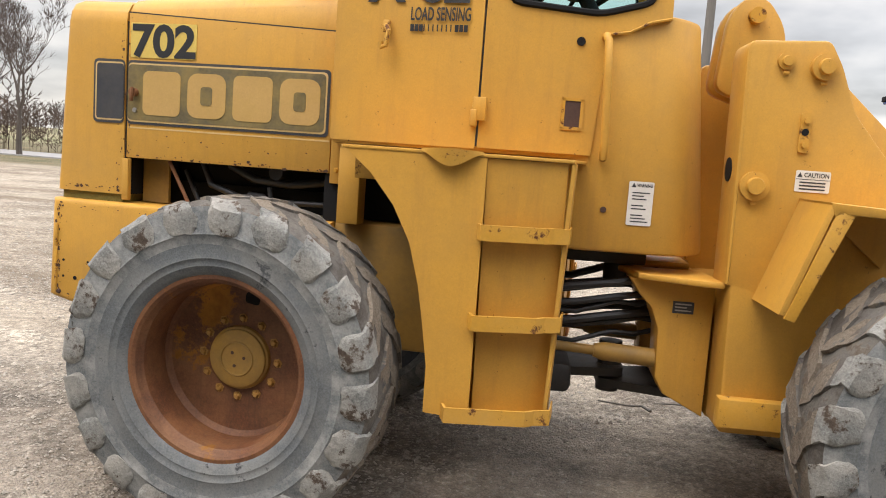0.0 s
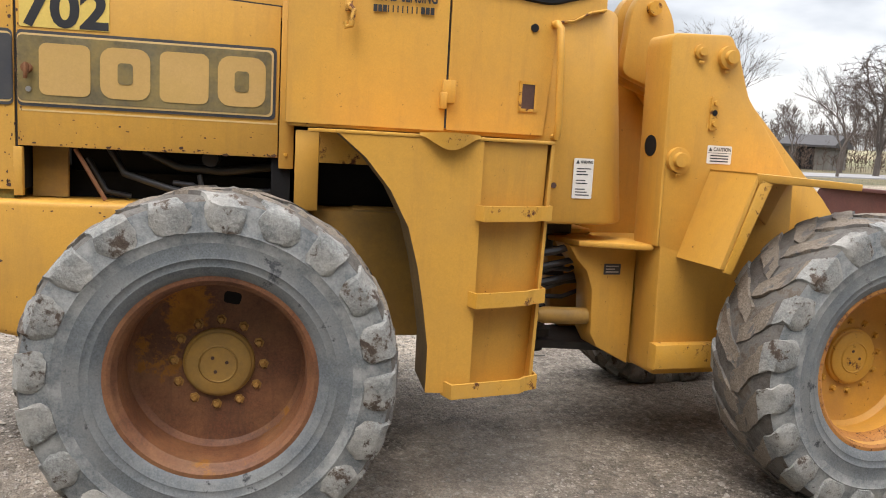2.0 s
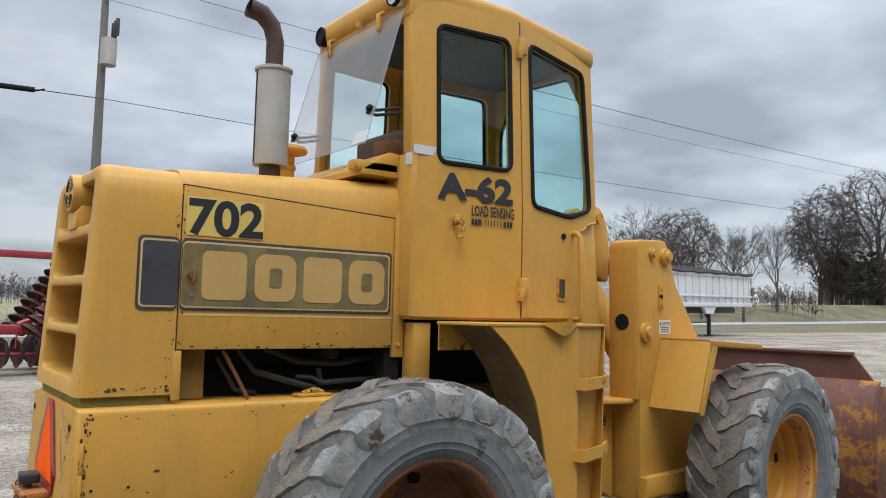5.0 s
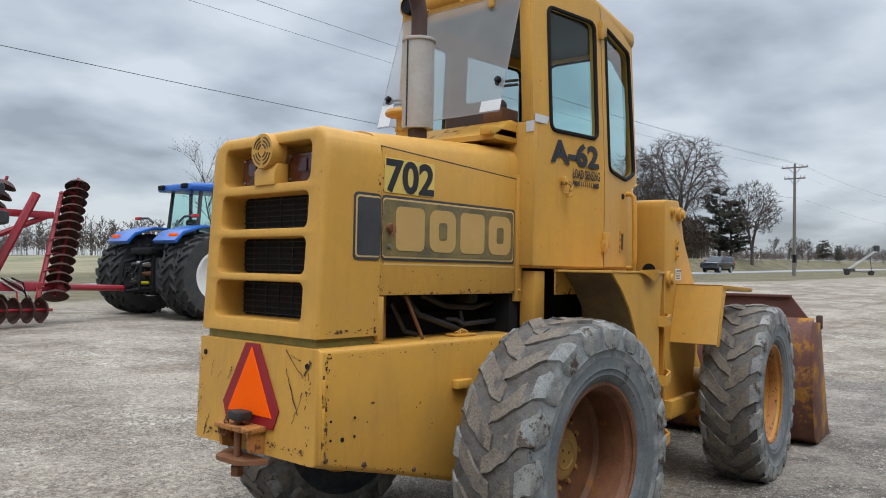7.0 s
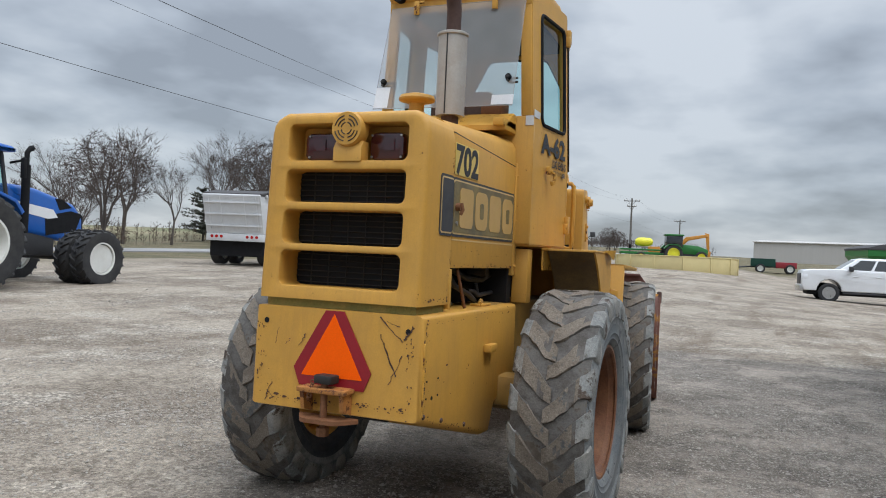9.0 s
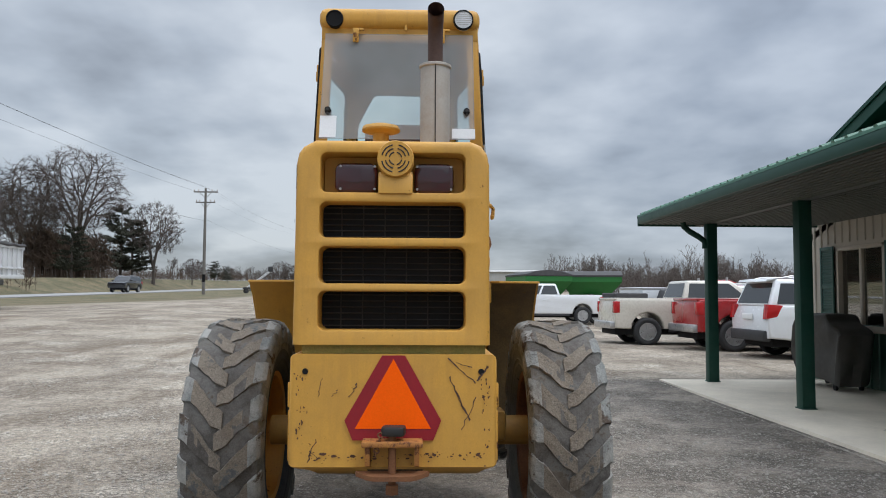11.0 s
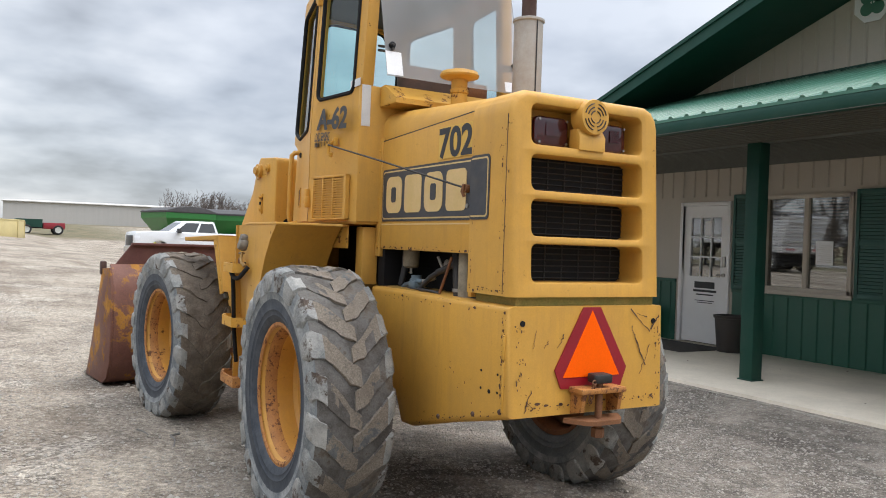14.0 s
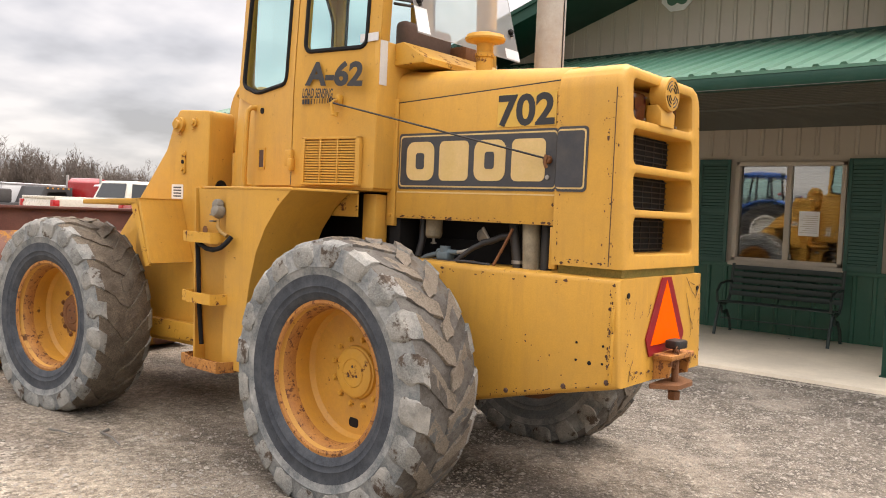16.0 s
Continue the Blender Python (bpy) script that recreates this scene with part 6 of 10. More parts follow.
        tm, tl = (on_panel(1.60, 2.145), on_panel(1.80, 2.073)) if s < 0 else (on_panel(1.97, 2.135) @ Matrix.Rotation(radians(-4), 4, "Z"), on_panel(1.985, 2.066) @ Matrix.Rotation(radians(-4), 4, "Z"))
        part("model_lettering", text_bm("A-62", 0.455, 0.14, tm, 0.0006, 0.04), M_ink, q, "dark A-62 lettering", smooth=0)
        part("small_lettering", text_bm("LOAD SENSING", 0.262, 0.056, tl, 0.0006, 0.022), M_ink, q, "dark LOAD SENSING lettering", smooth=0)
        bm = B()
        for k in range(13):
            w = 0.016 if k in (0, 1, 2, 10, 11, 12) else 0.005
            xx = (1.80 if s < 0 else 1.735) + k * 0.0195
            p = put(xx, 2.045, -0.0015)
            box(bm, xx, xx + w, p[1] - 0.0008, p[1] + 0.0008, 2.03, 2.058)
        part("bar_marks", bm, M_ink, q, "row of small dark bars")
        # door stay
        bm = B()
        p = put(1.70, 2.035, 0.0)
        box(bm, 1.685, 1.715, min(p[1], p[1] + s * 0.03), max(p[1], p[1] + s * 0.03), 2.02, 2.07, 0.006)
        tube(bm, [(1.70, p[1] + s * 0.03, 2.045), (1.72, p[1] + s * 0.055, 2.02), (1.71, p[1] + s * 0.05, 1.96), (1.69, p[1] + s * 0.045, 1.955), (1.685, p[1] + s * 0.045, 1.975)], 0.012, 8)
        part("door_stay", bm, M_yel_worn, q)
        # white tape patches at the shoulder
        bm = B()
        p = put(1.53, 2.38, -0.004)
        box(bm, 1.462, 1.60, p[1] - 0.002, p[1] + 0.002, 2.355, 2.40)
        part("tape", bm, M_tape, q, "strip of silver tape")
    # louvred vent on the left quarter
    bm = B()
    L = side_put(1)
    p0, p1 = L(1.54, 1.7, 0), L(1.95, 1.7, 0)
    skew = math.atan2(p1[1] - p0[1], 0.41)
    VM = Matrix.Translation((1.54, p0[1], 1.57)) @ Matrix.Rotation(skew, 4, "Z")
    for q in ((0, 0.42, 0.0, 0.012), (0, 0.42, 0.255, 0.27), (0, 0.03, 0.0, 0.27), (0.395, 0.42, 0.0, 0.27), (0.15, 0.16, 0.01, 0.26), (0.275, 0.285, 0.01, 0.26)):
        box(bm, q[0], q[1], 0.0, 0.03, q[2], q[3], 0.003, 1)
    box(bm, 0.005, 0.415, 0.001, 0.006, 0.005, 0.265)
    bm.transform(VM)
    v = part("vent", bm, Y, cab, "yellow louvred vent panel")
    bm = B()
    prism(bm, [(0.006, -0.004), (0.006, 0.004), (0.026, 0.0), (0.026, -0.008)], "x", 0.0, 0.118)
    lv = finish(bm, "louvre", Y, 0)
    for i in range(16):
        for x in (0.031, 0.159, 0.282):
            piece("louvre", lv, v, VM @ Matrix.Translation((x, 0, 0.026 + i * 0.0148)) @ Matrix.Diagonal((0.93 if x > 0.2 else 1, 1, 1, 1)))
    # rear wall: lower panel and posts round the open window
    bm = B()
    box(bm, 1.455, 1.49, -0.512, 0.562, 1.56, 2.36, 0.006)
    rw = part("rear_wall", bm, Y, cab)
    for a, b in ((-0.51, -0.44), (0.495, 0.56)):
        bm = B()
        vs = box(bm, 1.455, 1.495, a, b, 2.36, 3.17, 0.005)
        for vv in vs:
            vv.co.y -= inset(vv.co.z) * (1 if vv.co.y > 0 else -1)
        part("corner_post", bm, Y, rw)
    bm = B()
    box(bm, 1.45, 1.5, -0.47, 0.52, 3.06, 3.19, 0.01)
    part("header", bm, Y, rw)
    bm = B()
    prism(bm, [(1.455, 2.24), (1.455, 2.36), (1.40, 2.365), (1.24, 2.27), (1.24, 2.24)], "y", -0.40, 0.44, 0.008)
    box(bm, 1.20, 1.45, -0.40, -0.33, 2.26, 2.31, 0.008)
    part("rear_ledge", bm, M_yel_worn, cab, "worn yellow ledge below the rear window")
    for (y0, y1, z0, z1) in ((-0.513, -0.46, 2.30, 2.36), (0.50, 0.555, 2.12, 2.36)):
        bm = B()
        box(bm, 1.4515, 1.4545, y0, y1, z0, z1)
        part("tape", bm, M_tape, rw, "silver tape patch on the rear corner")
    # roof
    bm = B()
    vs = box(bm, 1.415, 2.88, -0.482, 0.535, 3.13, 3.262, 0.05, 5)
    bmesh.ops.bisect_plane(bm, geom=bm.verts[:] + bm.edges[:] + bm.faces[:], plane_co=(2.10, 0, 0), plane_no=(1, 0, 0))
    for vv in bm.verts:
        f = max(0.0, (vv.co.x - 2.10) / 0.78)
        vv.co.z -= 0.05 * f * f
        vv.co.y += (0.11 if vv.co.y < 0.03 else -0.11) * f
    roof = part("roof", bm, Y, cab, "yellow cab roof with rounded edges")
    for y, lit in ((0.435, False), (-0.375, True)):
        bm = B()
        lathe(bm, [(0.0, 0.03), (0.055, 0.03), (0.055, -0.012), (0.05, -0.016), (0.046, -0.008), (0.0, -0.006)] if not lit else [(0.0, 0.03), (0.058, 0.03), (0.058, -0.012), (0.054, -0.018), (0.0, -0.024)], (1.418, y, 3.182), "x", 24)
        part("work_lamp", bm, M_lamp if lit else M_black, roof, "clear round work lamp" if lit else "empty black lamp socket")
        if lit:
            bm = B()
            lathe(bm, [(0.056, 0.0), (0.064, 0.0), (0.064, -0.02), (0.056, -0.022)], (1.418, y, 3.182), "x", 24, closed=True)
            part("lamp_ring", bm, M_black, roof)
            bm = B()
            for k in range(7):
                z = 3.19 - 0.04 + k * 0.0133
                w = math.sqrt(max(0.0, 0.05 ** 2 - (z - 3.19) ** 2))
                box(bm, 1.394, 1.396, y - w, y + w, z - 0.001, z + 0.001)
            part("lens_rib", bm, M_steel, roof)
    for y in (-0.24, 0.30):
        bm = B()
        box(bm, 1.40, 1.42, y - 0.05, y + 0.02, 3.105, 3.12, 0.003)
        box(bm, 1.395, 1.41, y - 0.018, y + 0.018, 3.03, 3.12, 0.004)
        part("pane_hinge", bm, M_yel_worn, roof)
    bm = B()
    box(bm, 1.40, 1.425, -0.02, -0.005, 3.11, 3.14)
    part("drip_clip", bm, M_yel_worn, roof)
    # propped rear pane
    bm = B()
    top, bot = (1.43, 3.09), (1.235, 2.385)
    P = [(top[0], -0.435, top[1]), (top[0], 0.492, top[1]), (bot[0], 0.50, bot[1]), (bot[0], -0.435, bot[1])]
    sheet(bm, P)
    pane = part("rear_pane", bm, M_plexi, cab, "hazy plastic rear pane propped open at the bottom", smooth=0)
    bm = B()
    tube(bm, P + P[:1], 0.003, 6)
    part("pane_edge", bm, M_plexi, pane)
    for y in (-0.39, 0.455):
        bm = B()
        lathe(bm, [(0, 0.02), (0.018, 0.018), (0.02, 0.0), (0.02, -0.02), (0, -0.02)], (1.285, y, 2.565), Vector((-0.9, 0, 0.4)), 12)
        part("knob", bm, M_black, pane)
    for y in (-0.39, 0.455):
        for dz in (0.0, -0.025):
            bm = B()
            tube(bm, [(1.26, y, 2.57 + dz), (1.32, y, 2.565 + dz), (1.46, y, 2.60 + dz)], 0.008, 6)
            part("stay_arm", bm, M_dark, pane)
    bm = B()
    u = Vector((bot[0] - top[0], 0, bot[1] - top[1])).normalized()
    for y0, y1 in ((0.40, 0.50),):
        for a, b in ((0.58, 0.725),):
            q = [Vector((top[0], 0, top[1])) + u * t for t in (a, b)]
            sheet(bm, [(q[0].x - 0.003, y0, q[0].z), (q[0].x - 0.003, y1, q[0].z), (q[1].x - 0.003, y1, q[1].z), (q[1].x - 0.003, y0, q[1].z)])
    part("tape", bm, M_tape, pane, "tape strip on the pane", smooth=0)
    bm = B()
    q = [Vector((top[0], 0, top[1])) + u * t for t in (0.66, 0.725)]
    sheet(bm, [(q[0].x - 0.003, -0.44, q[0].z), (q[0].x - 0.003, -0.30, q[0].z), (q[1].x - 0.003, -0.30, q[1].z), (q[1].x - 0.003, -0.44, q[1].z)])
    part("tape", bm, M_tape, pane, "tape strip on the pane", smooth=0)
    # front wall with windscreen and the rounded console below
    bm = B()
    fr = lambda a, b, d: (2.858 - 0.07 * (a + 0.40) / 0.88 - 0.02 * (b - 2.1) - d, a, b)
    win = round_poly([(0.405, 2.2), (0.405, 2.80), (0.27, 3.06), (-0.20, 3.06), (-0.335, 2.80), (-0.335, 2.2)], 0.05)
    holed(bm, [(0.445, 3.17), (-0.36, 3.17), (-0.395, 2.13), (0.48, 2.13)], win, fr, 0.03)
    fw = part("front_wall", bm, Y, cab)
    part("window_seal", ring_tube(win, fr, 0.013), M_black, fw)
    bm = B()
    sheet(bm, [fr(a, b, 0.015) for a, b in win])
    part("windscreen", bm, M_glass, fw, "pale green windscreen", smooth=0).visible_shadow = False
    bm = B()
    pl = round_poly([(2.40, -0.47), (2.60, -0.452), (2.98, -0.375), (3.10, -0.22), (3.08, 0.36), (2.93, 0.47), (2.53, 0.54), (2.34, 0.55)], 0.10, 6)
    v0 = prism(bm, pl, "z", 1.165, 2.16, 0.02)
    for vv in bm.verts:
        vv.co.x -= 0.10 * max(0, (vv.co.z - 1.5) / 0.66) * (1 if vv.co.x > 2.7 else 0)
    con = part("console", bm, Y, cab, "rounded yellow front console")
    # warning sticker and small hole on the console
    bm = B()
    box(bm, 2.735, 2.84, -0.5475, -0.5440, 1.295, 1.475)
    tm = Matrix.Translation((2.757, -0.4225, 1.288)) @ Matrix.Rotation(0.2, 4, "Z")
    st = B()
    prism(st, rrect(0, 0.105, 0, 0.185, 0.006), "y", 0.0, 0.0015, mi=0)
    for i in range(10):
        if i not in (3, 6):
            box(st, 0.016, 0.09 - 0.012 * ((i * 7) % 3), -0.0008, -0.0001, 0.014 + i * 0.0135, 0.019 + i * 0.0135, mi=1)
    prism(st, [(0.01, 0.16), (0.03, 0.16), (0.02, 0.178)], "y", -0.0008, -0.0001, mi=1)
    st.transform(tm)
    sk = part("warning_label", st, [M_white, M_decal], con, "white WARNING sticker with fine print")
    part("label_text", text_bm("WARNING", 0.065, 0.014, tm @ side_matrix(0.033, -0.0002, 0.162, -1), 0.0008, 0.02), M_ink, con, "WARNING heading", smooth=0)
    bm.free()
    bm = B()
    disc(bm, (2.66, -0.441, 1.345), "y", 0.013, -0.006, 0.004, 12)
    part("hole", bm, M_pipe, con)
    bm = B()
    tube(bm, [(2.61, -0.46, 2.06), (2.70, -0.445, 2.075), (2.78, -0.42, 2.12), (2.86, -0.40, 2.14)], 0.006, 6)
    part("drip_strip", bm, M_yel_worn, con)
    # inside: seat, column, wheel, headliner
    bm = B()
    box(bm, 1.62, 2.05, -0.2, 0.26, 1.90, 2.04, 0.04, 3)
    seat = part("seat", bm, M_foam, cab, "cracked brown seat")
    bm = B()
    vs = box(bm, 1.56, 1.66, -0.19, 0.25, 2.04, 2.55, 0.04, 3)
    part("seat_back", bm, M_foam, seat)
    bm = B()
    box(bm, 1.65, 2.0, -0.15, 0.2, 1.6, 1.9, 0.02)
    part("seat_base", bm, M_dark, seat)
    bm = B()
    tube(bm, [(2.72, 0.03, 1.9), (2.48, 0.03, 2.30)], 0.035, 10)
    col = part("steering_column", bm, M_black, cab)
    bm = B()
    ax = Vector((-0.40, 0.16, 0.9)).normalized()
    c = Vector((2.44, 0.03, 2.31))
    uu = ax.cross(Vector((1, 0, 0))).normalized()
    ww = ax.cross(uu)
    pts = [c + (uu * math.cos(k * math.tau / 28) + ww * math.sin(k * math.tau / 28)) * 0.21 for k in range(28)]
    tube(bm, pts + pts[:2], 0.016, 8, cap=False)
    for k in range(3):
        a = k * math.tau / 3 + 0.4
        tube(bm, [c, c + (uu * math.cos(a) + ww * math.sin(a)) * 0.205], 0.010, 6)
    disc(bm, tuple(c), "z", 0.045, -0.02, 0.03, 14)
    k0 = c - ww * 0.2 if ww.x > 0 else c + ww * 0.2
    tube(bm, [k0, k0 + Vector((0, 0, 0.06))], 0.022, 8)
    part("steering_wheel", bm, M_black, col)
    bm = B()
    box(bm, 2.60, 2.78, -0.37, 0.42, 2.02, 2.17, 0.03)
    part("dash", bm, M_dark, cab)
    bm = B()
    box(bm, 1.50, 2.78, -0.36, 0.42, 3.085, 3.125, 0.01)
    part("headliner", bm, M_dark, cab, "dark sagging headliner")
    bm = B()
    box(bm, 1.44, 1.60, -0.30, -0.16, 2.37, 2.46, 0.01)
    part("fuse_box", bm, M_rust, cab)
    for s in (-1, 1):
        bm = B()
        tube(bm, [(2.52, s * 0.36, 1.7), (2.54, s * 0.37, 2.0), (2.50, s * 0.36, 2.12), (2.48, s * 0.32, 2.14)], 0.014, 8)
        part("lever", bm, M_black, cab)
    bm = B()
    tube(bm, [(1.70, 0.66, 2.02), (1.2, 0.56, 1.90), (0.44, 0.455, 1.72)], 0.005, 5)
    part("latch_cord", bm, M_dark, cab, "black cord tied from stay to latch")


def paint_chips(name, parent, runs, seed):
    """Small irregular rust spots scattered along edges: (start, end, normal, spread, count)."""
    rnd = random.Random(seed)
    vs, fs = [], []
    for a, b, nrm, spread, count in runs:
        a, b, nrm = Vector(a), Vector(b), Vector(nrm).normalized()
        u = (b - a).normalized()
        w = nrm.cross(u)
        for _ in range(count):
            c = a.lerp(b, rnd.random()) + w * spread * rnd.gauss(0, 0.5) + nrm * 0.0012
            r = rnd.uniform(0.0015, 0.0045) * (2.0 if rnd.random() < 0.12 else 1.0)
            st = rnd.uniform(0.8, 2.4)
            k, i = rnd.randint(5, 7), len(vs)
            for j in range(k):
                t = math.tau * j / k
                q = c + (u * math.cos(t) * st + w * math.sin(t)) * r * rnd.uniform(0.6, 1.2)
                vs.append(tuple(q))
            fs.append(tuple(range(i, i + k)))
    me = bpy.data.meshes.new(name)
    me.from_pydata(vs, [], fs)
    me.materials.append(M_chip)
    ob = new(name, me)
    ob.parent = parent
    return tagged(ob, "rust spots where the paint has flaked", kind="stuff")


for parent, runs, seed in (
    (bpy.data.objects["counterweight"], [r for s in (-1, 1) for r in (
        ((0.055, s * 0.4555, 0.72), (0.055, s * 0.4555, 1.16), (0, s, 0), 0.018, 60),
        ((0.10, s * 0.4555, 0.70), (0.88, s * 0.4555, 0.51), (0, s, 0), 0.016, 40),
        ((0.06, s * 0.4555, 1.15), (1.3, s * 0.4555, 1.15), (0, s, 0), 0.02, 30),
        ((0.2, s * 0.4555, 0.82), (0.75, s * 0.4555, 0.80), (0, s, 0), 0.14, 8),
        ((-0.006, s * 0.405, 0.74), (0.003, s * 0.405, 1.14), (-1, 0, 0.02), 0.03, 30),
        ((-0.005, -0.40, 0.745), (-0.005, 0.40, 0.745), (-1, 0, 0.02), 0.022, 40))], 3),
    (bpy.data.objects["engine_shell"], [
        ((0.06, -0.426, 1.25), (0.37, -0.426, 1.25), (0, -1, 0), 0.014, 20), ((0.36, -0.426, 1.25), (0.36, -0.426, 2.0), (0, -1, 0), 0.02, 30),
        ((0.06, 0.448, 1.25), (0.37, 0.448, 1.25), (0, 1, 0), 0.014, 20), ((0.085, 0.448, 1.25), (0.11, 0.448, 2.0), (0, 1, 0), 0.03, 40), ((0.36, 0.448, 1.25), (0.36, 0.448, 2.0), (0, 1, 0), 0.012, 30)], 4),
    (bpy.data.objects["side_door"], [((0.42, -0.4185, 1.415), (1.41, -0.4185, 1.415), (0, -1, 0), 0.01, 45), ((0.405, -0.4185, 1.42), (0.405, -0.4185, 2.06), (0, -1, 0), 0.01, 30), ((0.5, -0.4185, 1.50), (1.35, -0.4185, 1.49), (0, -1, 0), 0.04, 14)], 5),
    (bpy.data.objects["side_door.001"], [((0.42, 0.4185, 1.415), (1.41, 0.4185, 1.415), (0, 1, 0), 0.01, 45), ((0.405, 0.4185, 1.42), (0.405, 0.4185, 2.06), (0, 1, 0), 0.01, 30)], 6)):
    paint_chips("rust_spots", parent, runs, seed)


def build_platform(s):
    """Fender platform with its wheel arch and steps; s is -1 right, +1 left."""
    Y = M_yel
    dx = 0.0 if s < 0 else -0.03
    yo = 0.985 if s > 0 else 0.888

    def slant(bm):
        """On the right the steps run inwards towards the joint."""
        if s < 0:
            for v in bm.verts:
                v.co.y += 0.37 * max(0.0, v.co.x - 2.226)
        return bm
    arc = [(1.66, 1.53), (1.77, 1.44), (1.87, 1.32), (1.945, 1.18), (1.99, 1.02), (2.02, 0.86), (2.045, 0.70), (2.045, 0.515)]
    arc = [(x + dx, z) for x, z in arc]
    bm = B()
    prism(bm, [(2.225 + dx, 0.51), (2.225 + dx, 1.525), ] + arc, "y", s * (yo - 0.012), s * yo)
    pl = part("fender_plate", bm, Y, loader, "yellow fender plate with a curved wheel arch")
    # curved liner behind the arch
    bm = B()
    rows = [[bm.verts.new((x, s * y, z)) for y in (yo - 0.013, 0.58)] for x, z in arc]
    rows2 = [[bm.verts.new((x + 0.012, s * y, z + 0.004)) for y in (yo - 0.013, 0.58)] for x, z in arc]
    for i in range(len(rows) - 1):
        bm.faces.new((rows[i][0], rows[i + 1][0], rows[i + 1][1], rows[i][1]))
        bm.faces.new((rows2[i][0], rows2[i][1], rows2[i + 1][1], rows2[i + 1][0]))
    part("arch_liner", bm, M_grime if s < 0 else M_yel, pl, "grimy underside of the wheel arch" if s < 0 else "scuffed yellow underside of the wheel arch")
    # inner panel between deck and arch
    bm = B()
    box(bm, 1.60 + dx, 1.98 + dx, min(s * 0.56, s * 0.572), max(s * 0.56, s * 0.572), 1.40, 1.5255, 0.003)
    part("inner_panel", bm, M_yel_worn, pl)
    # deck
    bm = B()
    prism(bm, [(1.60 + dx, s * 0.56), (2.575 + dx, s * 0.44), (2.545 + dx, s * (yo - (0.06 if s > 0 else 0.115))), (2.22 + dx, s * (yo + 0.004)), (1.655 + dx, s * (yo + 0.004)), (1.55 + dx, s * 0.62)], "z", 1.526, 1.54, 0.003)
    part("deck", bm, Y, pl)
    if s < 0:
        bm = B()
        n = 14
        top, lip = [], []
        for i in range(n + 1):
            x = 1.97 + 0.24 * i / n
            k = math.sin(math.pi * i / n)
            top.append(bm.verts.new((x, -yo + 0.03, 1.542)))
            lip.append((bm.verts.new((x, -yo - 0.002 - 0.05 * k, 1.545 + 0.006 * k)), bm.verts.new((x, -yo - 0.006 - 0.035 * k, 1.535 - 0.05 * k ** 1.6))))
        for i in range(n):
            bm.faces.new((top[i], top[i + 1], lip[i + 1][0], lip[i][0]))
            bm.faces.new((lip[i][0], lip[i + 1][0], lip[i + 1][1], lip[i][1]))
        part("bent_lip", bm, M_yel_worn, pl, "dented lip of the deck")
    # step recess
    bm = B()
    prism(bm, [(s * (yo - 0.013), 1.524), (s * (yo - 0.025), 1.524), (s * (yo - 0.089), 0.505), (s * (yo - 0.077), 0.505)], "x", 2.226 + dx, 2.52 + dx)
    part("step_back", slant(bm), Y, pl)
    bm = B()
    prism(bm, [(2.518 + dx, 0.51), (2.55 + dx, 1.525), (2.535 + dx, 1.525), (2.503 + dx, 0.51)], "y", s * (yo - 0.125), s * (yo - 0.003))
    part("step_side", slant(bm), Y, pl)
    bm = B()
    prism(bm, [(2.06 + dx, s * 0.55), (2.06 + dx, s * (yo - 0.12)), (2.226 + dx, s * (yo - 0.12)), (2.51 + dx, s * (yo - 0.12 - (0.105 if s < 0 else 0.0))), (2.51 + dx, s * 0.55)], "z", 0.515, 1.52, 0.004)
    part("tank_box", bm, M_yel, pl, "yellow box behind the steps")
    for z, x0, x1, out in ((1.245, 2.20, 2.55, 0.0), (0.90, 2.19, 2.545, 0.0), (0.53, 2.11, 2.535, 0.0)):
        bm = B()
        y0, y1 = yo - 0.015, yo + (0.055 if s < 0 else 0.095)
        pts = [(x0 + dx, y0), (x0 + 0.03 + dx, y1), (x1 - 0.09 + dx, y1), (x1 - 0.06 + dx, y1 - 0.02), (x1 + dx, y1 - 0.03), (x1 + dx, y0 - 0.09)]
        outer = [Vector((a, s * b)) for a, b in pts]
        inner = [Vector((a + 0.006 * (1 if a < 2.3 + dx else -1), s * (b - 0.012))) for a, b in pts]
        for i in range(len(pts) - 1):
            for zz0, zz1 in ((z - 0.028, z + 0.032),):
                q = [outer[i], outer[i + 1], inner[i + 1], inner[i]]
                vs = [[bm.verts.new((p.x, p.y, zz)) for p in q] for zz in (zz0, zz1)]
                for a, b in ((0, 1), (1, 2), (2, 3), (3, 0)):
                    bm.faces.new((vs[0][a], vs[0][b], vs[1][b], vs[1][a]))
                bm.faces.new(vs[0][::-1])
                bm.faces.new(vs[1])
        prism(bm, [(x0 + 0.01 + dx, s * (y0 - 0.09)), (x1 - 0.005 + dx, s * (y0 - 0.09)), (x1 - 0.01 + dx, s * (y1 - 0.035)), (x0 + 0.03 + dx, s * (y1 - 0.014))], "z", z - 0.03, z - 0.018)
        part("step", slant(bm), M_ringrust if s > 0 and z < 0.6 else M_yel_worn, pl, "yellow step with its paint worn to metal", smooth=25)
    if s > 0:
        # electrical cord hung on the plate
        bm = B()
        lathe(bm, [(0, 0.0), (0.036, 0.0), (0.04, 0.02), (0.032, 0.05), (0, 0.06)], (2.24, yo, 1.39), Vector((0, 1, 0.25)), 16)
        lathe(bm, [(0, 0.0), (0.03, 0.0), (0.034, 0.02), (0.026, 0.04), (0, 0.045)], (2.25, yo, 1.43), Vector((0, 1, 0.25)), 16)
        box(bm, 2.22, 2.285, yo + 0.03, yo + 0.05, 1.372, 1.38, 0.002)
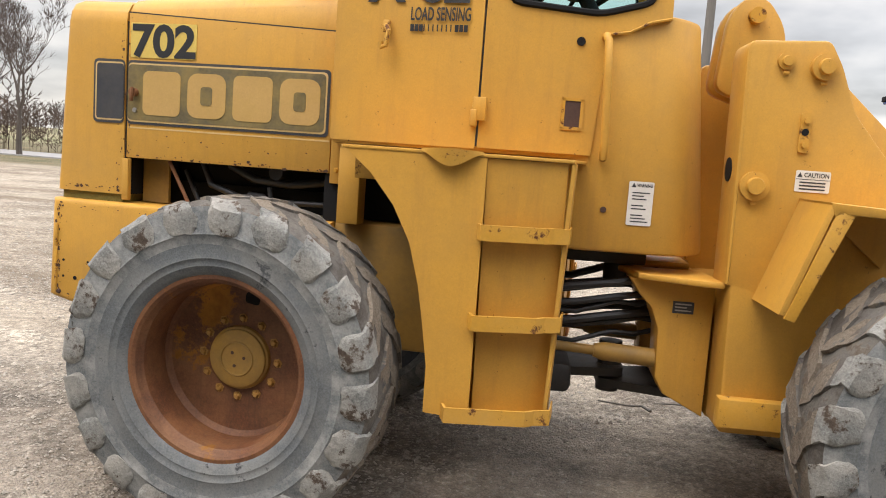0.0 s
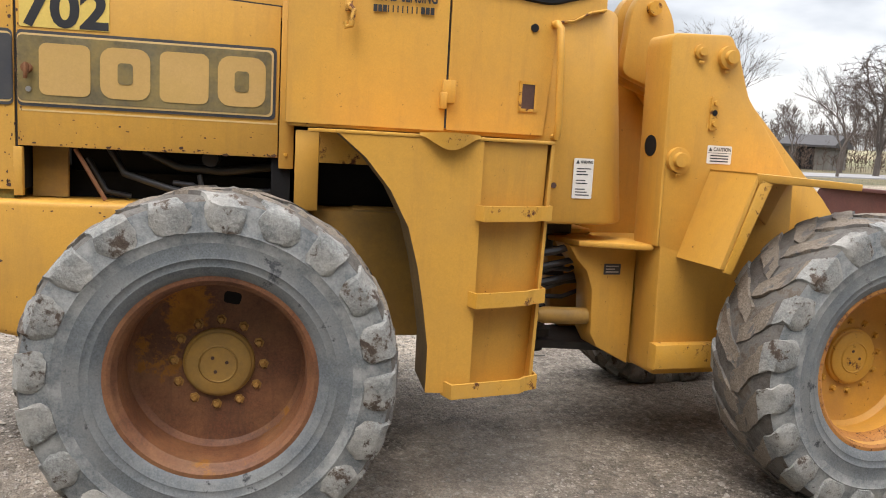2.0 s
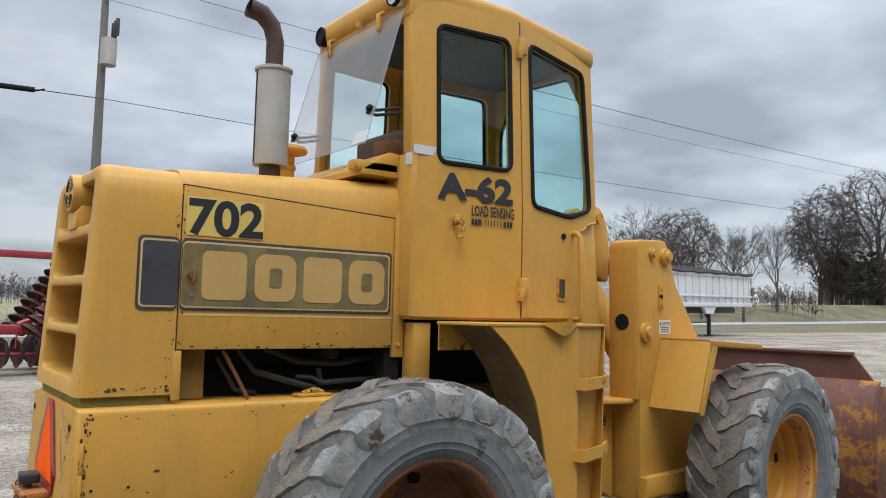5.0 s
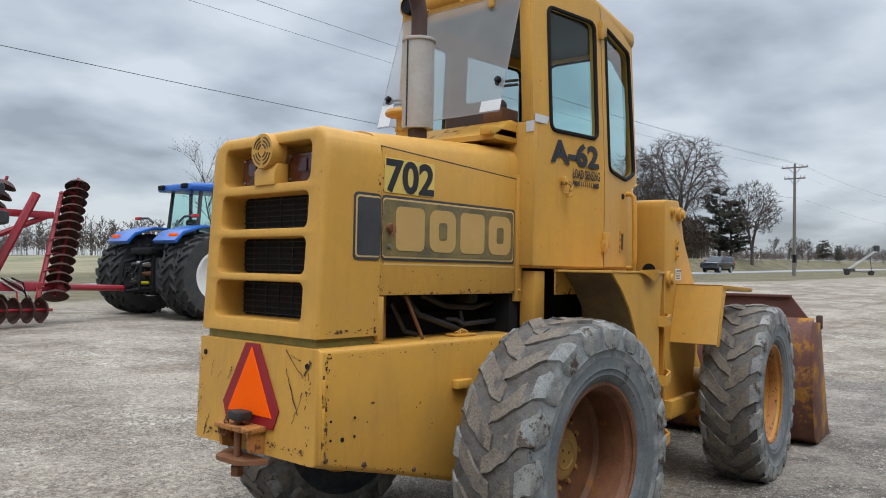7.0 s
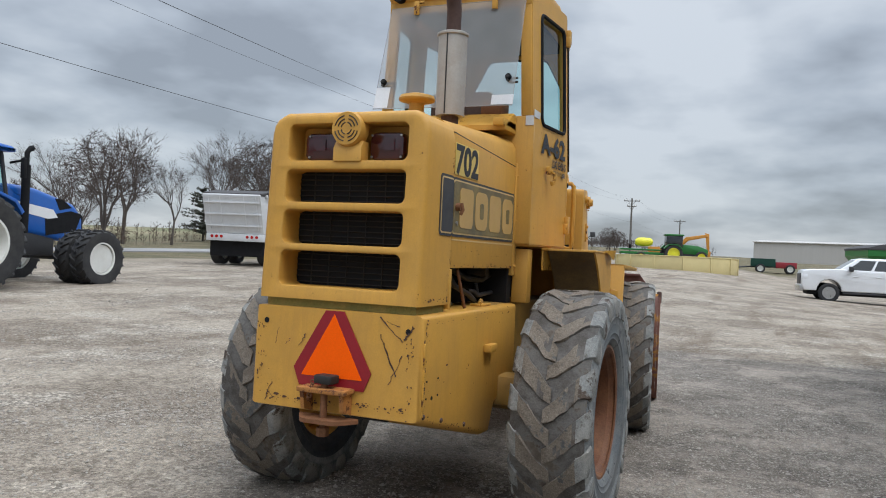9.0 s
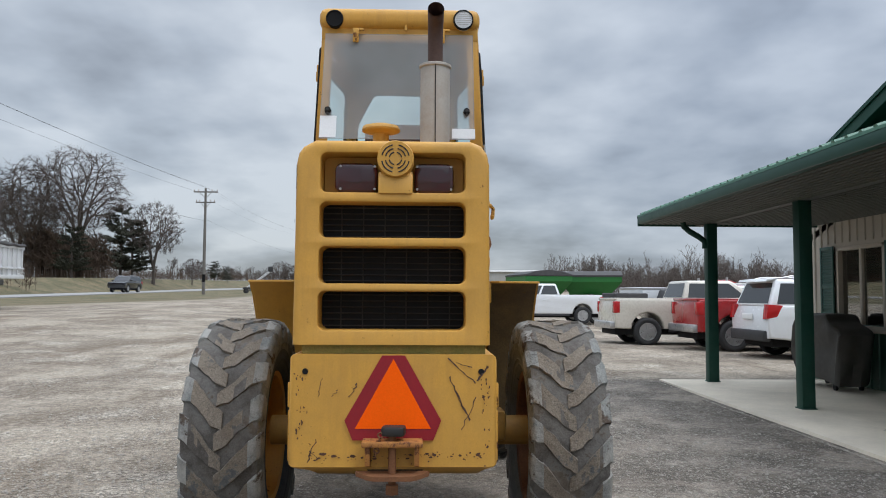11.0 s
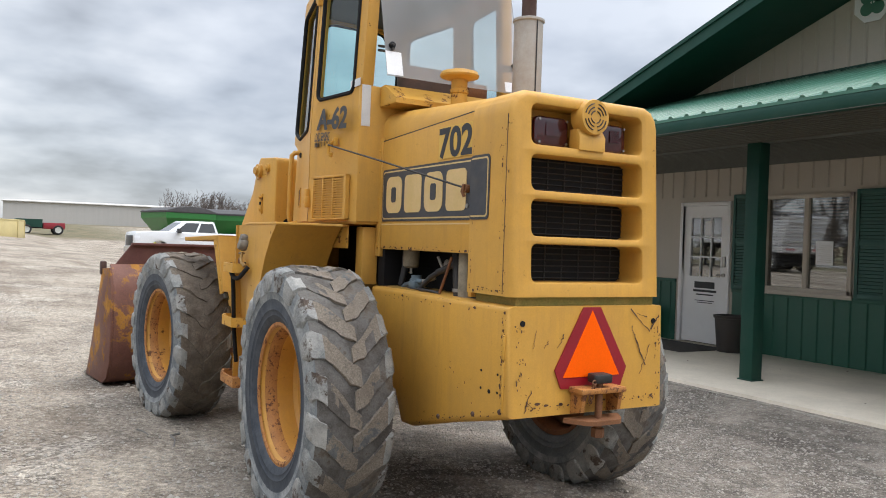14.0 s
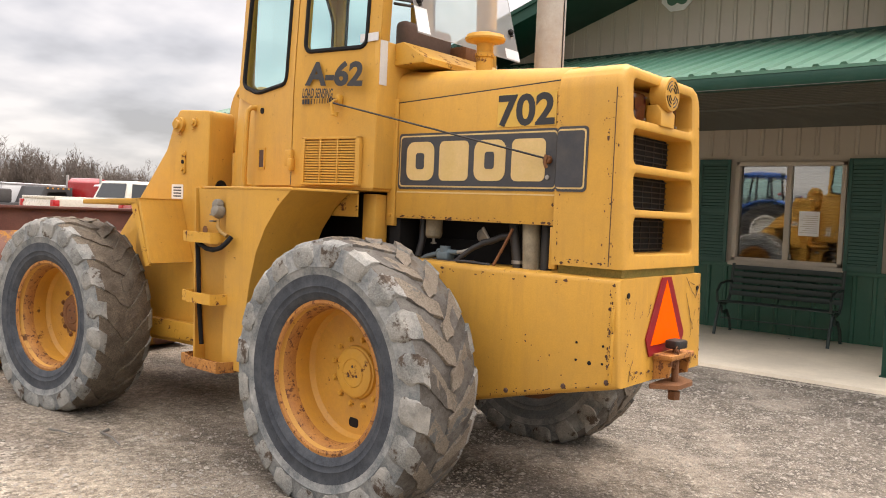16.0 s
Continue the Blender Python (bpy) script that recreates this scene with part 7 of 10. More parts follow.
        box(bm, 2.275, 2.315, yo + 0.0, yo + 0.03, 1.335, 1.345, 0.002)
        rg = part("cord_plug", bm, M_plug, pl, "grimy grey plug with a hanging black cord")
        bm = B()
        tube(bm, [(2.225, yo + 0.03, 1.35), (2.215, yo + 0.04, 1.31), (2.18, yo + 0.045, 1.285), (2.13, yo + 0.035, 1.262)], [0.008, 0.01, 0.009, 0.013], 8)
        part("lead_end", bm, M_yel_dark, rg)
        bm = B()
        tube(bm, [(2.215 + 0.02 * math.cos(a * math.tau / 12), yo + 0.012, 1.252 + 0.028 * math.sin(a * math.tau / 12)) for a in range(13)], 0.007, 8)
        part("rubber_ring", bm, M_black, rg)
        bm = B()
        disc(bm, (2.395, yo, 1.285), "y", 0.024, 0, 0.003, 16)
        part("rust_spot", bm, M_rust, pl)
        bm = B()
        tube(bm, [(2.11, yo + 0.02, 1.26), (2.12, yo + 0.045, 1.225), (2.16, yo + 0.055, 1.195), (2.22, yo + 0.06, 1.18), (2.29, yo + 0.06, 1.185), (2.35, yo + 0.06, 1.205), (2.39, yo + 0.06, 1.235), (2.40, yo + 0.05, 1.265), (2.415, yo + 0.04, 1.25), (2.41, yo + 0.03, 1.1), (2.405, yo + 0.02, 0.85), (2.40, yo, 0.62)], 0.014, 8)
        part("cord", bm, M_black, rg)


def build_front():
    """Front frame, towers, arms, cylinders and bucket, in the turned front frame's own axes."""
    Y = M_yel
    H = HINGE

    def fp(name, bm, m, par, label="", smooth=38):
        bm.transform(H)
        return part(name, bm, m, par, label, smooth)
    bm = B()
    box(bm, 0.40, 1.9, -0.30, 0.30, 0.45, 1.05, 0.02)
    ff = fp("front_frame", bm, Y, loader, "yellow front frame")
    for s in (-1, 1):
        bm = B()
        prof = round_poly([(0.365, 1.08), (0.348, 2.02), (0.362, 2.06), (0.665, 2.075), (0.72, 1.98), (0.79, 1.80), (1.10, 1.43), (1.12, 0.9), (1.0, 0.46), (0.40, 0.46), (0.385, 1.08)], 0.025)
        a, b = sorted((s * 0.515, s * 0.30))
        prism(bm, prof, "y", a, b, 0.012)
        tw = fp("tower", bm, Y, ff, "tall yellow loader-arm tower")
        for (u, z, r, d, nm) in ((0.645, 1.97, 0.052, 0.05, "pivot_pin"), (0.50, 1.985, 0.034, 0.03, "grease_pin"), (0.43, 1.49, 0.058, 0.045, "stop_pin")):
            bm = B()
            lathe(bm, [(0, d), (r * 0.55, d), (r * 0.6, d - 0.008), (r * 0.62, d * 0.6), (r, d * 0.55), (r, 0.0)], (u, s * 0.515, z), Vector((0, s, 0)), 26)
            tube(bm, [(u - 0.01, s * 0.53, z - r - 0.012), (u + 0.012, s * 0.53, z - r - 0.012)], 0.006, 6)
            fp(nm, bm, Y, tw)
        bm = B()
        prism(bm, rrect(0.58, 0.62, 1.635, 1.79, 0.01), "y", s * 0.516, s * 0.528)
        disc(bm, (0.60, s * 0.528, 1.76), "y", 0.012, min(0, s * 0.012), max(0, s * 0.012), 6)
        disc(bm, (0.60, s * 0.528, 1.665), "y", 0.012, min(0, s * 0.012), max(0, s * 0.012), 6)
        fp("hose_clamp", bm, M_yel_worn, tw)
        bm = B()
        disc(bm, (0.60, s * 0.5285, 1.715), "y", 0.014, -0.002, 0.003, 12)
        fp("hole", bm, M_black, tw)
        bm = B()
        disc(bm, (0.357, s * 0.40, 1.55), "x", 0.05, -0.004, 0.006, 16)
        fp("hole", bm, M_black, tw)
        if s < 0:
            tm = side_matrix(0.60, -0.5165, 1.452, -1)
            bm = B()
            prism(bm, rrect(0.588, 0.722, 1.481, 1.566, 0.006), "y", -0.5165, -0.518)
            for z in (1.49, 1.503, 1.516):
                box(bm, 0.605, 0.705, -0.5188, -0.5181, z, z + 0.006, mi=1)
            box(bm, 0.590, 0.720, -0.5188, -0.5181, 1.530, 1.5325, mi=1)
            prism(bm, [(0.594, 1.539), (0.614, 1.539), (0.604, 1.559)], "y", -0.5188, -0.5181, mi=1)
            fp("caution_label", bm, [M_white, M_decal], tw, "white CAUTION sticker with fine print")
            fp("label_text", text_bm("CAUTION", 0.095, 0.018, side_matrix(0.62, -0.5185, 1.540, -1), 0.0008, 0.012), M_ink, tw, "CAUTION heading", smooth=0)
        else:
            bm = B()
            prism(bm, rrect(0.60, 0.72, 1.46, 1.56, 0.006), "y", 0.5165, 0.518)
            for z in (1.475, 1.495, 1.515, 1.535):
                box(bm, 0.62, 0.70, 0.5181, 0.5188, z, z + 0.009, mi=1)
            fp("caution_label", bm, [M_white, M_decal], tw, "white sticker with fine print")
        # fender over the front wheel
        bm = B()
        a, b = sorted((s * 0.516, s * 0.93))
        prism(bm, [(0.61, 1.455), (1.10, 1.43), (1.10, 1.40), (0.66, 1.415), (0.63, 1.40)], "y", a, b, 0.006)
        for v in bm.verts:
            if abs(v.co.y) > 0.6:
                v.co.y -= s * (0.075 - 0.2 * max(0.0, v.co.x - 0.66))
        fe = fp("front_fender", bm, Y, ff, "yellow folded fender over the front wheel")
        bm = B()
        prism(bm, [(0.615, 1.452), (0.635, 1.44), (0.50, 1.03), (0.475, 1.035)], "y", a, b, 0.004)
        for v in bm.verts:
            if abs(v.co.y) > 0.6:
                v.co.y -= s * 0.078
        fp("rear_flap", bm, Y, fe)
        bm = B()
        prism(bm, [(0.64, 1.43), (0.70, 1.413), (0.535, 1.01), (0.495, 1.02)], "y", s * 0.838, s * 0.855, 0.003)
        fp("edge_flange", bm, M_yel_worn, fe)
        bm = B()
        prism(bm, [(0.70, 1.41), (1.05, 1.40), (0.95, 1.2)], "y", s * 0.516, s * 0.53)
        fp("gusset", bm, Y, fe)
        # shelf, side box and lower bar by the hinge
        bm = B()
        prism(bm, [(0.01, 1.056), (0.055, 0.99), (0.115, 0.93), (0.15, 0.84), (0.16, 0.62), (0.20, 0.55), (0.38, 0.46), (0.38, 1.056)], "y", s * 0.15, s * 0.325, 0.01)
        sb = fp("hinge_box", bm, Y, ff, "yellow side box at the articulation joint")
        bm = B()
        prism(bm, [(-0.02, s * 0.14), (0.36, s * 0.14), (0.375, s * 0.478), (0.30, s * 0.478), (0.04, s * 0.37)], "z", 1.057, 1.085, 0.008)
        fp("shelf", bm, Y, sb)
        bm = B()
        prism(bm, [(0.38, 0.50), (0.38, 0.62), (0.95, 0.62), (0.95, 0.5)], "y", s * 0.50, s * 0.57, 0.008)
        fp("guard_bar", bm, M_yel_worn, sb)
        if s < 0:
            bm = B()
            box(bm, 0.205, 0.295, -0.3285, -0.326, 0.915, 0.968)
            for i in range(3):
                box(bm, 0.215, 0.285 - 0.02 * (i % 2), -0.3292, -0.3286, 0.925 + i * 0.014, 0.931 + i * 0.014, mi=1)
            fp("maker_plate", bm, [M_decal, M_steel], sb, "small dark data plate with unreadable lines")
        # lift arm and cylinder
        bm = B()
        prism(bm, [(0.55, 2.03), (0.72, 2.03), (1.5, 1.32), (2.05, 0.72), (2.45, 0.42), (2.5, 0.28), (2.35, 0.27), (1.9, 0.52), (1.35, 1.10), (0.60, 1.88)], "y", s * 0.20, s * 0.285, 0.01)
        arm = fp("lift_arm", bm, Y, ff, "yellow lift arm")
        bm = B()
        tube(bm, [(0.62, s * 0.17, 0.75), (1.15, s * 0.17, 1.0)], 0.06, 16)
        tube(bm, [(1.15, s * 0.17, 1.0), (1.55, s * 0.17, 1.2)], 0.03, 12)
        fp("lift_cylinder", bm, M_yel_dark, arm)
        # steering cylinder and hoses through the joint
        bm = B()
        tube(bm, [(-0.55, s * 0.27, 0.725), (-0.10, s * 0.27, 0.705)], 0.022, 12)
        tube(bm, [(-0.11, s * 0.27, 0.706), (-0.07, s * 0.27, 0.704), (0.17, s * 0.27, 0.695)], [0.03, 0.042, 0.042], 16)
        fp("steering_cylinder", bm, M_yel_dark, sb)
        for k in range(6):
            bm = B()
            z, d = 0.765 + k * 0.047 + 0.012 * math.sin(k * 2.7), 0.02 * math.sin(k * 1.9 + s)
            pts = [(-0.5, s * (0.08 + 0.03 * k), z - 0.02 - d), (-0.38, s * (0.13 + 0.025 * k), z - 0.045), (-0.2, s * (0.17 + 0.02 * k), z - 0.03 + d), (-0.03, s * (0.17 + 0.02 * k), z + 0.012), (0.08, s * (0.14 + 0.02 * k), z + 0.02 + d), (0.2, s * 0.1, z + 0.03)]
            tube(bm, pts, 0.012 + 0.004 * (k % 3), 8)
            fp("hose", bm, M_hose, sb)
    # bell crank between the towers
    bm = B()
    prism(bm, round_poly([(0.33, 1.9), (0.36, 2.22), (0.42, 2.31), (0.52, 2.31), (0.60, 2.20), (0.63, 2.05), (0.62, 1.8)], 0.05), "y", -0.11, -0.04, 0.01)
    prism(bm, round_poly([(0.33, 1.9), (0.36, 2.22), (0.42, 2.31), (0.52, 2.31), (0.60, 2.20), (0.63, 2.05), (0.62, 1.8)], 0.05), "y", 0.04, 0.11, 0.01)
    bc = fp("bell_crank", bm, Y, ff, "rounded yellow bell crank plates")
    bm = B()
    tube(bm, [(0.474, -0.145, 2.229), (0.474, 0.145, 2.229)], 0.035, 18)
    fp("pin", bm, M_yel_worn, bc)
    bm = B()
    tube(bm, [(0.474, 0, 2.22), (1.0, 0, 1.72)], 0.035, 16)
    tube(bm, [(1.0, 0, 1.72), (1.9, 0, 1.1), (2.35, 0, 0.8)], 0.035, 12)
    fp("tilt_cylinder", bm, M_yel_dark, bc)
    bm = B()
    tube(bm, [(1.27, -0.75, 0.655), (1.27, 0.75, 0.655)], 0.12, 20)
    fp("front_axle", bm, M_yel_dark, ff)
    bm = B()
    box(bm, -0.55, -0.20, -0.30, 0.30, 0.50, 0.64, 0.03)
    prism(bm, round_poly([(-0.22, -0.16), (0.06, -0.10), (0.06, 0.10), (-0.22, 0.16)], 0.04), "z", 0.55, 0.59)
    prism(bm, round_poly([(0.45, -0.26), (-0.06, -0.12), (-0.06, 0.12), (0.45, 0.26)], 0.04), "z", 0.50, 0.54)
    disc(bm, (0, 0, 0), "z", 0.055, 0.46, 0.70, 20)
    fp("hinge_block", bm, M_dark, ff, "dark articulation joint")
    bm = B()
    disc(bm, (0, 0, 0), "z", 0.07, 1.0, 1.16, 20)
    box(bm, -0.5, 0.1, -0.16, 0.16, 1.09, 1.16, 0.01)
    fp("upper_hinge", bm, M_dark, ff)
    # bucket
    outer = [(3.30, 0.015), (2.66, 0.02), (2.52, 0.08), (2.43, 0.24), (2.40, 0.55), (2.42, 0.95), (2.52, 1.10), (2.58, 1.15)]
    inner = [(2.60, 1.14), (2.54, 1.09), (2.445, 0.94), (2.425, 0.55), (2.455, 0.26), (2.54, 0.11), (2.67, 0.05), (3.30, 0.03)]
    bm = B()
    prism(bm, outer + inner, "y", -1.14, 1.14)
    bk = fp("bucket", bm, M_bucket, loader, "wide rusty bucket with patches of old yellow paint")
    for s in (-1, 1):
        bm = B()
        prism(bm, [(3.30, 0.015), (2.66, 0.02), (2.52, 0.08), (2.43, 0.24), (2.40, 0.55), (2.42, 0.95), (2.50, 1.12), (2.78, 1.10), (2.95, 0.7), (3.12, 0.35)], "y", s * 1.141, s * 1.165, 0.004)
        sp = fp("side_plate", bm, M_bucket, bk)
        bm = B()
        box(bm, 2.76, 2.84, min(s * 1.125, s * 1.175), max(s * 1.125, s * 1.175), 1.04, 1.17, 0.012)
        fp("lift_hook", bm, M_pipe, sp)
        bm = B()
        prism(bm, [(3.28, 0.012), (3.40, 0.02), (3.28, 0.06)], "y", s * 1.10, s * 1.17)
        fp("corner_tooth", bm, M_steel, sp, "bright worn corner tooth")
    bm = B()
    prism(bm, [(-1.10, 1.13), (1.10, 1.13), (0.94, 1.345), (-0.94, 1.345)], "x", 2.60, 2.625)
    box(bm, 2.57, 2.66, -0.94, 0.94, 1.33, 1.355, 0.004)
    fp("spill_guard", bm, M_guard, bk, "brown spill guard plates")


M_guard = mat("maroon_rust_plate", (0.105, 0.036, 0.028), 0.7, grain=0.2, var=0.25, scale=4, bump=0.15, dirt=(0.18, 0.09, 0.06), dirt_amt=0.5)
M_bucket = mat("bucket_steel", (0.13, 0.048, 0.032), 0.65, metal=0.1, grain=0.2, var=0.25, scale=3, bump=0.2, bscale=40, dirt=(0.22, 0.12, 0.08), dirt_amt=0.4, rust=(0.55, 0.25, 0.035), rust_amt=0.72, rust_scale=3.5)
build_cab()
build_platform(-1)
build_platform(1)
build_front()

# ---- machines and vehicles in the yard ----


def ground_pose(x, y, heading=0.0):
    return pose(x, y, lift(x, y), 0, 0, heading)


def road_wheel(parent, x, y, r, w, tyre, rim, side, lugs=0, rim_r=0.62, dish=0.25):
    """A wheel with its rim at (x, y), axle height r; lugs gives bar tread."""
    bm = B()
    lathe(bm, [(r * rim_r, w * 0.42), (r * 0.80, w * 0.5), (r * 0.90, w * 0.48), (r * (0.935 if lugs else 1.0), w * 0.36), (r * (0.94 if lugs else 1.0), 0.0),
               (r * (0.935 if lugs else 1.0), -w * 0.36), (r * 0.90, -w * 0.48), (r * 0.8, -w * 0.5), (r * rim_r, -w * 0.42)], (x, y, r), "y", 40)
    wh = part("wheel", bm, tyre, parent)
    bm = B()
    for k in range(lugs):
        for half in (1, -1):
            a0 = (k + (0.5 if half < 0 else 0)) * math.tau / lugs
            rows = []
            for s, off in ((0.0, 0.10), (w * 0.3, 0.0), (w * 0.49, -0.10)):
                q = []
                for rr, dw in ((r * 0.91, -0.036), (r * 1.0, -0.024), (r * 1.0, 0.024), (r * 0.91, 0.036)):
                    t = a0 + off + dw
                    rr2 = rr - (r * 0.035 if s > w * 0.4 else 0)
                    q.append(bm.verts.new((x + rr2 * math.cos(t), y + s * half, r + rr2 * math.sin(t))))
                rows.append(q)
            for a, b in zip(rows, rows[1:]):
                for i in range(3):
                    bm.faces.new((a[i], a[i + 1], b[i + 1], b[i]))
            bm.faces.new(rows[-1])
    if lugs:
        tagged(part("tread", bm, tyre, wh), "black bar lugs", kind="stuff")
    else:
        bm.free()
    bm = B()
    d = w * dish
    o = side * w * 0.43
    i = side * (w * 0.43 - d)
    lathe(bm, [(r * (rim_r + 0.01), o), (r * (rim_r - 0.04), o), (r * (rim_r - 0.07), i), (r * 0.2, i), (r * 0.18, i + side * d * 0.5), (0, i + side * d * 0.5)], (x, y, r), "y", 32)
    lathe(bm, [(0, -i), (r * (rim_r - 0.07), -i), (r * rim_r, -o)], (x, y, r), "y", 24)
    part("rim", bm, rim, wh)
    return wh


def spoke_rim(wh, x, y, r, w, side):
    bm = B()
    for k in range(6):
        a = k * math.tau / 6
        m = Matrix.Translation((x, y + side * w * 0.40, r)) @ Matrix.Rotation(a, 4, "Y")
        box(bm, -0.045, 0.045, -0.02, 0.02, 0.03, r * 0.6, xf=m)
    disc(bm, (x, y + side * w * 0.40, r), "y", r * 0.2, -0.025, 0.025, 12)
    part("spokes", bm, M_alloy, wh)


def arch(cx, r, z0, n=8):
    return [(cx - r * math.cos(math.pi * i / n), z0 + r * math.sin(math.pi * i / n)) for i in range(n + 1)]


def car_shell(t, prof, half, bev, m, label=""):
    bm = B()
    prism(bm, prof, "y", -half, half, bev, seg=3)
    return part("body", bm, m, t, label)


def greenhouse(t, base, top, half, in_top, zb, zt, m, glass):
    """Cabin over the body: base and top give (rear x, front x)."""
    bm = B()
    P = [(base[0], -half, zb), (base[1], -half, zb), (base[1], half, zb), (base[0], half, zb)]
    ht = half - in_top
    Q = [(top[0], -ht, zt), (top[1], -ht, zt), (top[1], ht, zt), (top[0], ht, zt)]
    v = [bm.verts.new(p) for p in P + Q]
    for f in ((0, 1, 5, 4), (1, 2, 6, 5), (2, 3, 7, 6), (3, 0, 4, 7), (4, 5, 6, 7), (3, 2, 1, 0)):
        bm.faces.new([v[i] for i in f])
    bmesh.ops.bevel(bm, geom=bm.edges[:], offset=0.07, segments=3, profile=0.5, affect="EDGES")
    cb = part("cabin", bm, m, t)

    def side_pt(f, h, s):
        zz = zb + (zt - zb) * h
        x0, x1 = base[0] + (top[0] - base[0]) * h, base[1] + (top[1] - base[1]) * h
        return Vector((x0 + (x1 - x0) * f, s * (half - in_top * h + 0.004), zz))
    for s in (-1, 1):
        for f0, f1 in glass:
            bm = B()
            bm.faces.new([bm.verts.new(side_pt(a, h, s)) for a, h in ((f0, 0.10), (f1, 0.10), (f1 - 0.0 * f1, 0.84), (f0, 0.84))])
            part("side_window", bm, M_carglass, cb, smooth=0)
    for e, sg in ((1, 1), (0, -1)):
        bm = B()
        pts = []
        for s, h in ((-0.86, 0.12), (0.86, 0.12), (0.84, 0.86), (-0.84, 0.86)):
            x = base[e] + (top[e] - base[e]) * h
            pts.append((x + sg * 0.006, s * (half - in_top * h), zb + (zt - zb) * h))
        bm.faces.new([bm.verts.new(p) for p in pts])
        part("windscreen" if e else "rear_window", bm, M_carglass, cb, smooth=0)
    return cb


def pickup(label, paint, at, group=""):
    t = thing("pickup_truck", label, "pickup truck", group)
    z0 = 0.5
    prof = [(-2.95, 0.52)] + arch(-1.95, 0.50, z0) + arch(1.85, 0.50, z0) + [(2.85, 0.50), (2.95, 0.75), (2.95, 1.20), (2.90, 1.36), (2.6, 1.42), (1.45, 1.47), (-0.75, 1.40), (-2.9, 1.40), (-2.97, 1.2)]
    car_shell(t, prof, 0.99, 0.05, paint)
    bm = B()
    box(bm, -2.85, -0.85, -0.82, 0.82, 1.392, 1.41)
    part("bed_liner", bm, M_plastic, t)
    for y in (-0.9, 0.9):
        bm = B()
        box(bm, -2.92, -0.82, y - 0.07, y + 0.07, 1.36, 1.43, 0.02)
        part("bed_rail", bm, paint, t)
    bm = B()
    box(bm, -2.96, -2.88, -0.9, 0.9, 1.36, 1.43, 0.02)
    part("tailgate_top", bm, paint, t)
    greenhouse(t, (-0.85, 1.55), (-0.66, 0.72), 0.97, 0.17, 1.39, 1.97, paint, [(0.06, 0.42), (0.47, 0.86)])
    for s in (-1, 1):
        for x in (-1.95, 1.85):
            w = road_wheel(t, x, s * 0.86, 0.42, 0.29, M_tyre, M_alloy, s, rim_r=0.62, dish=0.1)
            spoke_rim(w, x, s * 0.86, 0.42, 0.29, s)
        bm = B()
        box(bm, -2.985, -2.80, min(s * 0.80, s * 1.0), max(s * 0.80, s * 1.0), 0.98, 1.33, 0.02)
        part("tail_lamp", bm, M_taillight, t)
        bm = B()
        box(bm, 2.72, 2.965, min(s * 0.62, s * 0.998), max(s * 0.62, s * 0.998), 0.98, 1.20, 0.02)
        part("headlamp", bm, M_lamp, t)
        bm = B()
        box(bm, 0.95, 1.12, min(s * 1.0, s * 1.25), max(s * 1.0, s * 1.25), 1.38, 1.60, 0.03)
        part("mirror", bm, M_plastic, t)
        for x in (-0.15, 0.75):
            bm = B()
            box(bm, x, x + 0.2, min(s * 0.99, s * 1.012), max(s * 0.99, s * 1.012), 1.16, 1.19, 0.006)
            part("door_handle", bm, paint, t)
        bm = B()
        box(bm, -1.3, 1.3, min(s * 0.85, s * 0.98), max(s * 0.85, s * 0.98), 0.40, 0.48, 0.02)
        part("running_board", bm, M_plastic, t)
    bm = B()
    box(bm, -3.1, -2.93, -0.95, 0.95, 0.50, 0.72, 0.04)
    part("rear_bumper", bm, M_alloy, t)
    bm = B()
    box(bm, 2.88, 3.02, -0.95, 0.95, 0.45, 0.72, 0.04)
    part("front_bumper", bm, M_alloy, t)
    bm = B()
    box(bm, 2.90, 2.985, -0.6, 0.6, 0.76, 1.22, 0.02)
    part("front_grille", bm, M_plastic, t)
    bm = B()
    box(bm, -2.9, 2.7, -0.75, 0.75, 0.32, 0.55, 0.03)
    part("underbody", bm, M_black, t)
    t.matrix_basis = at
    return t


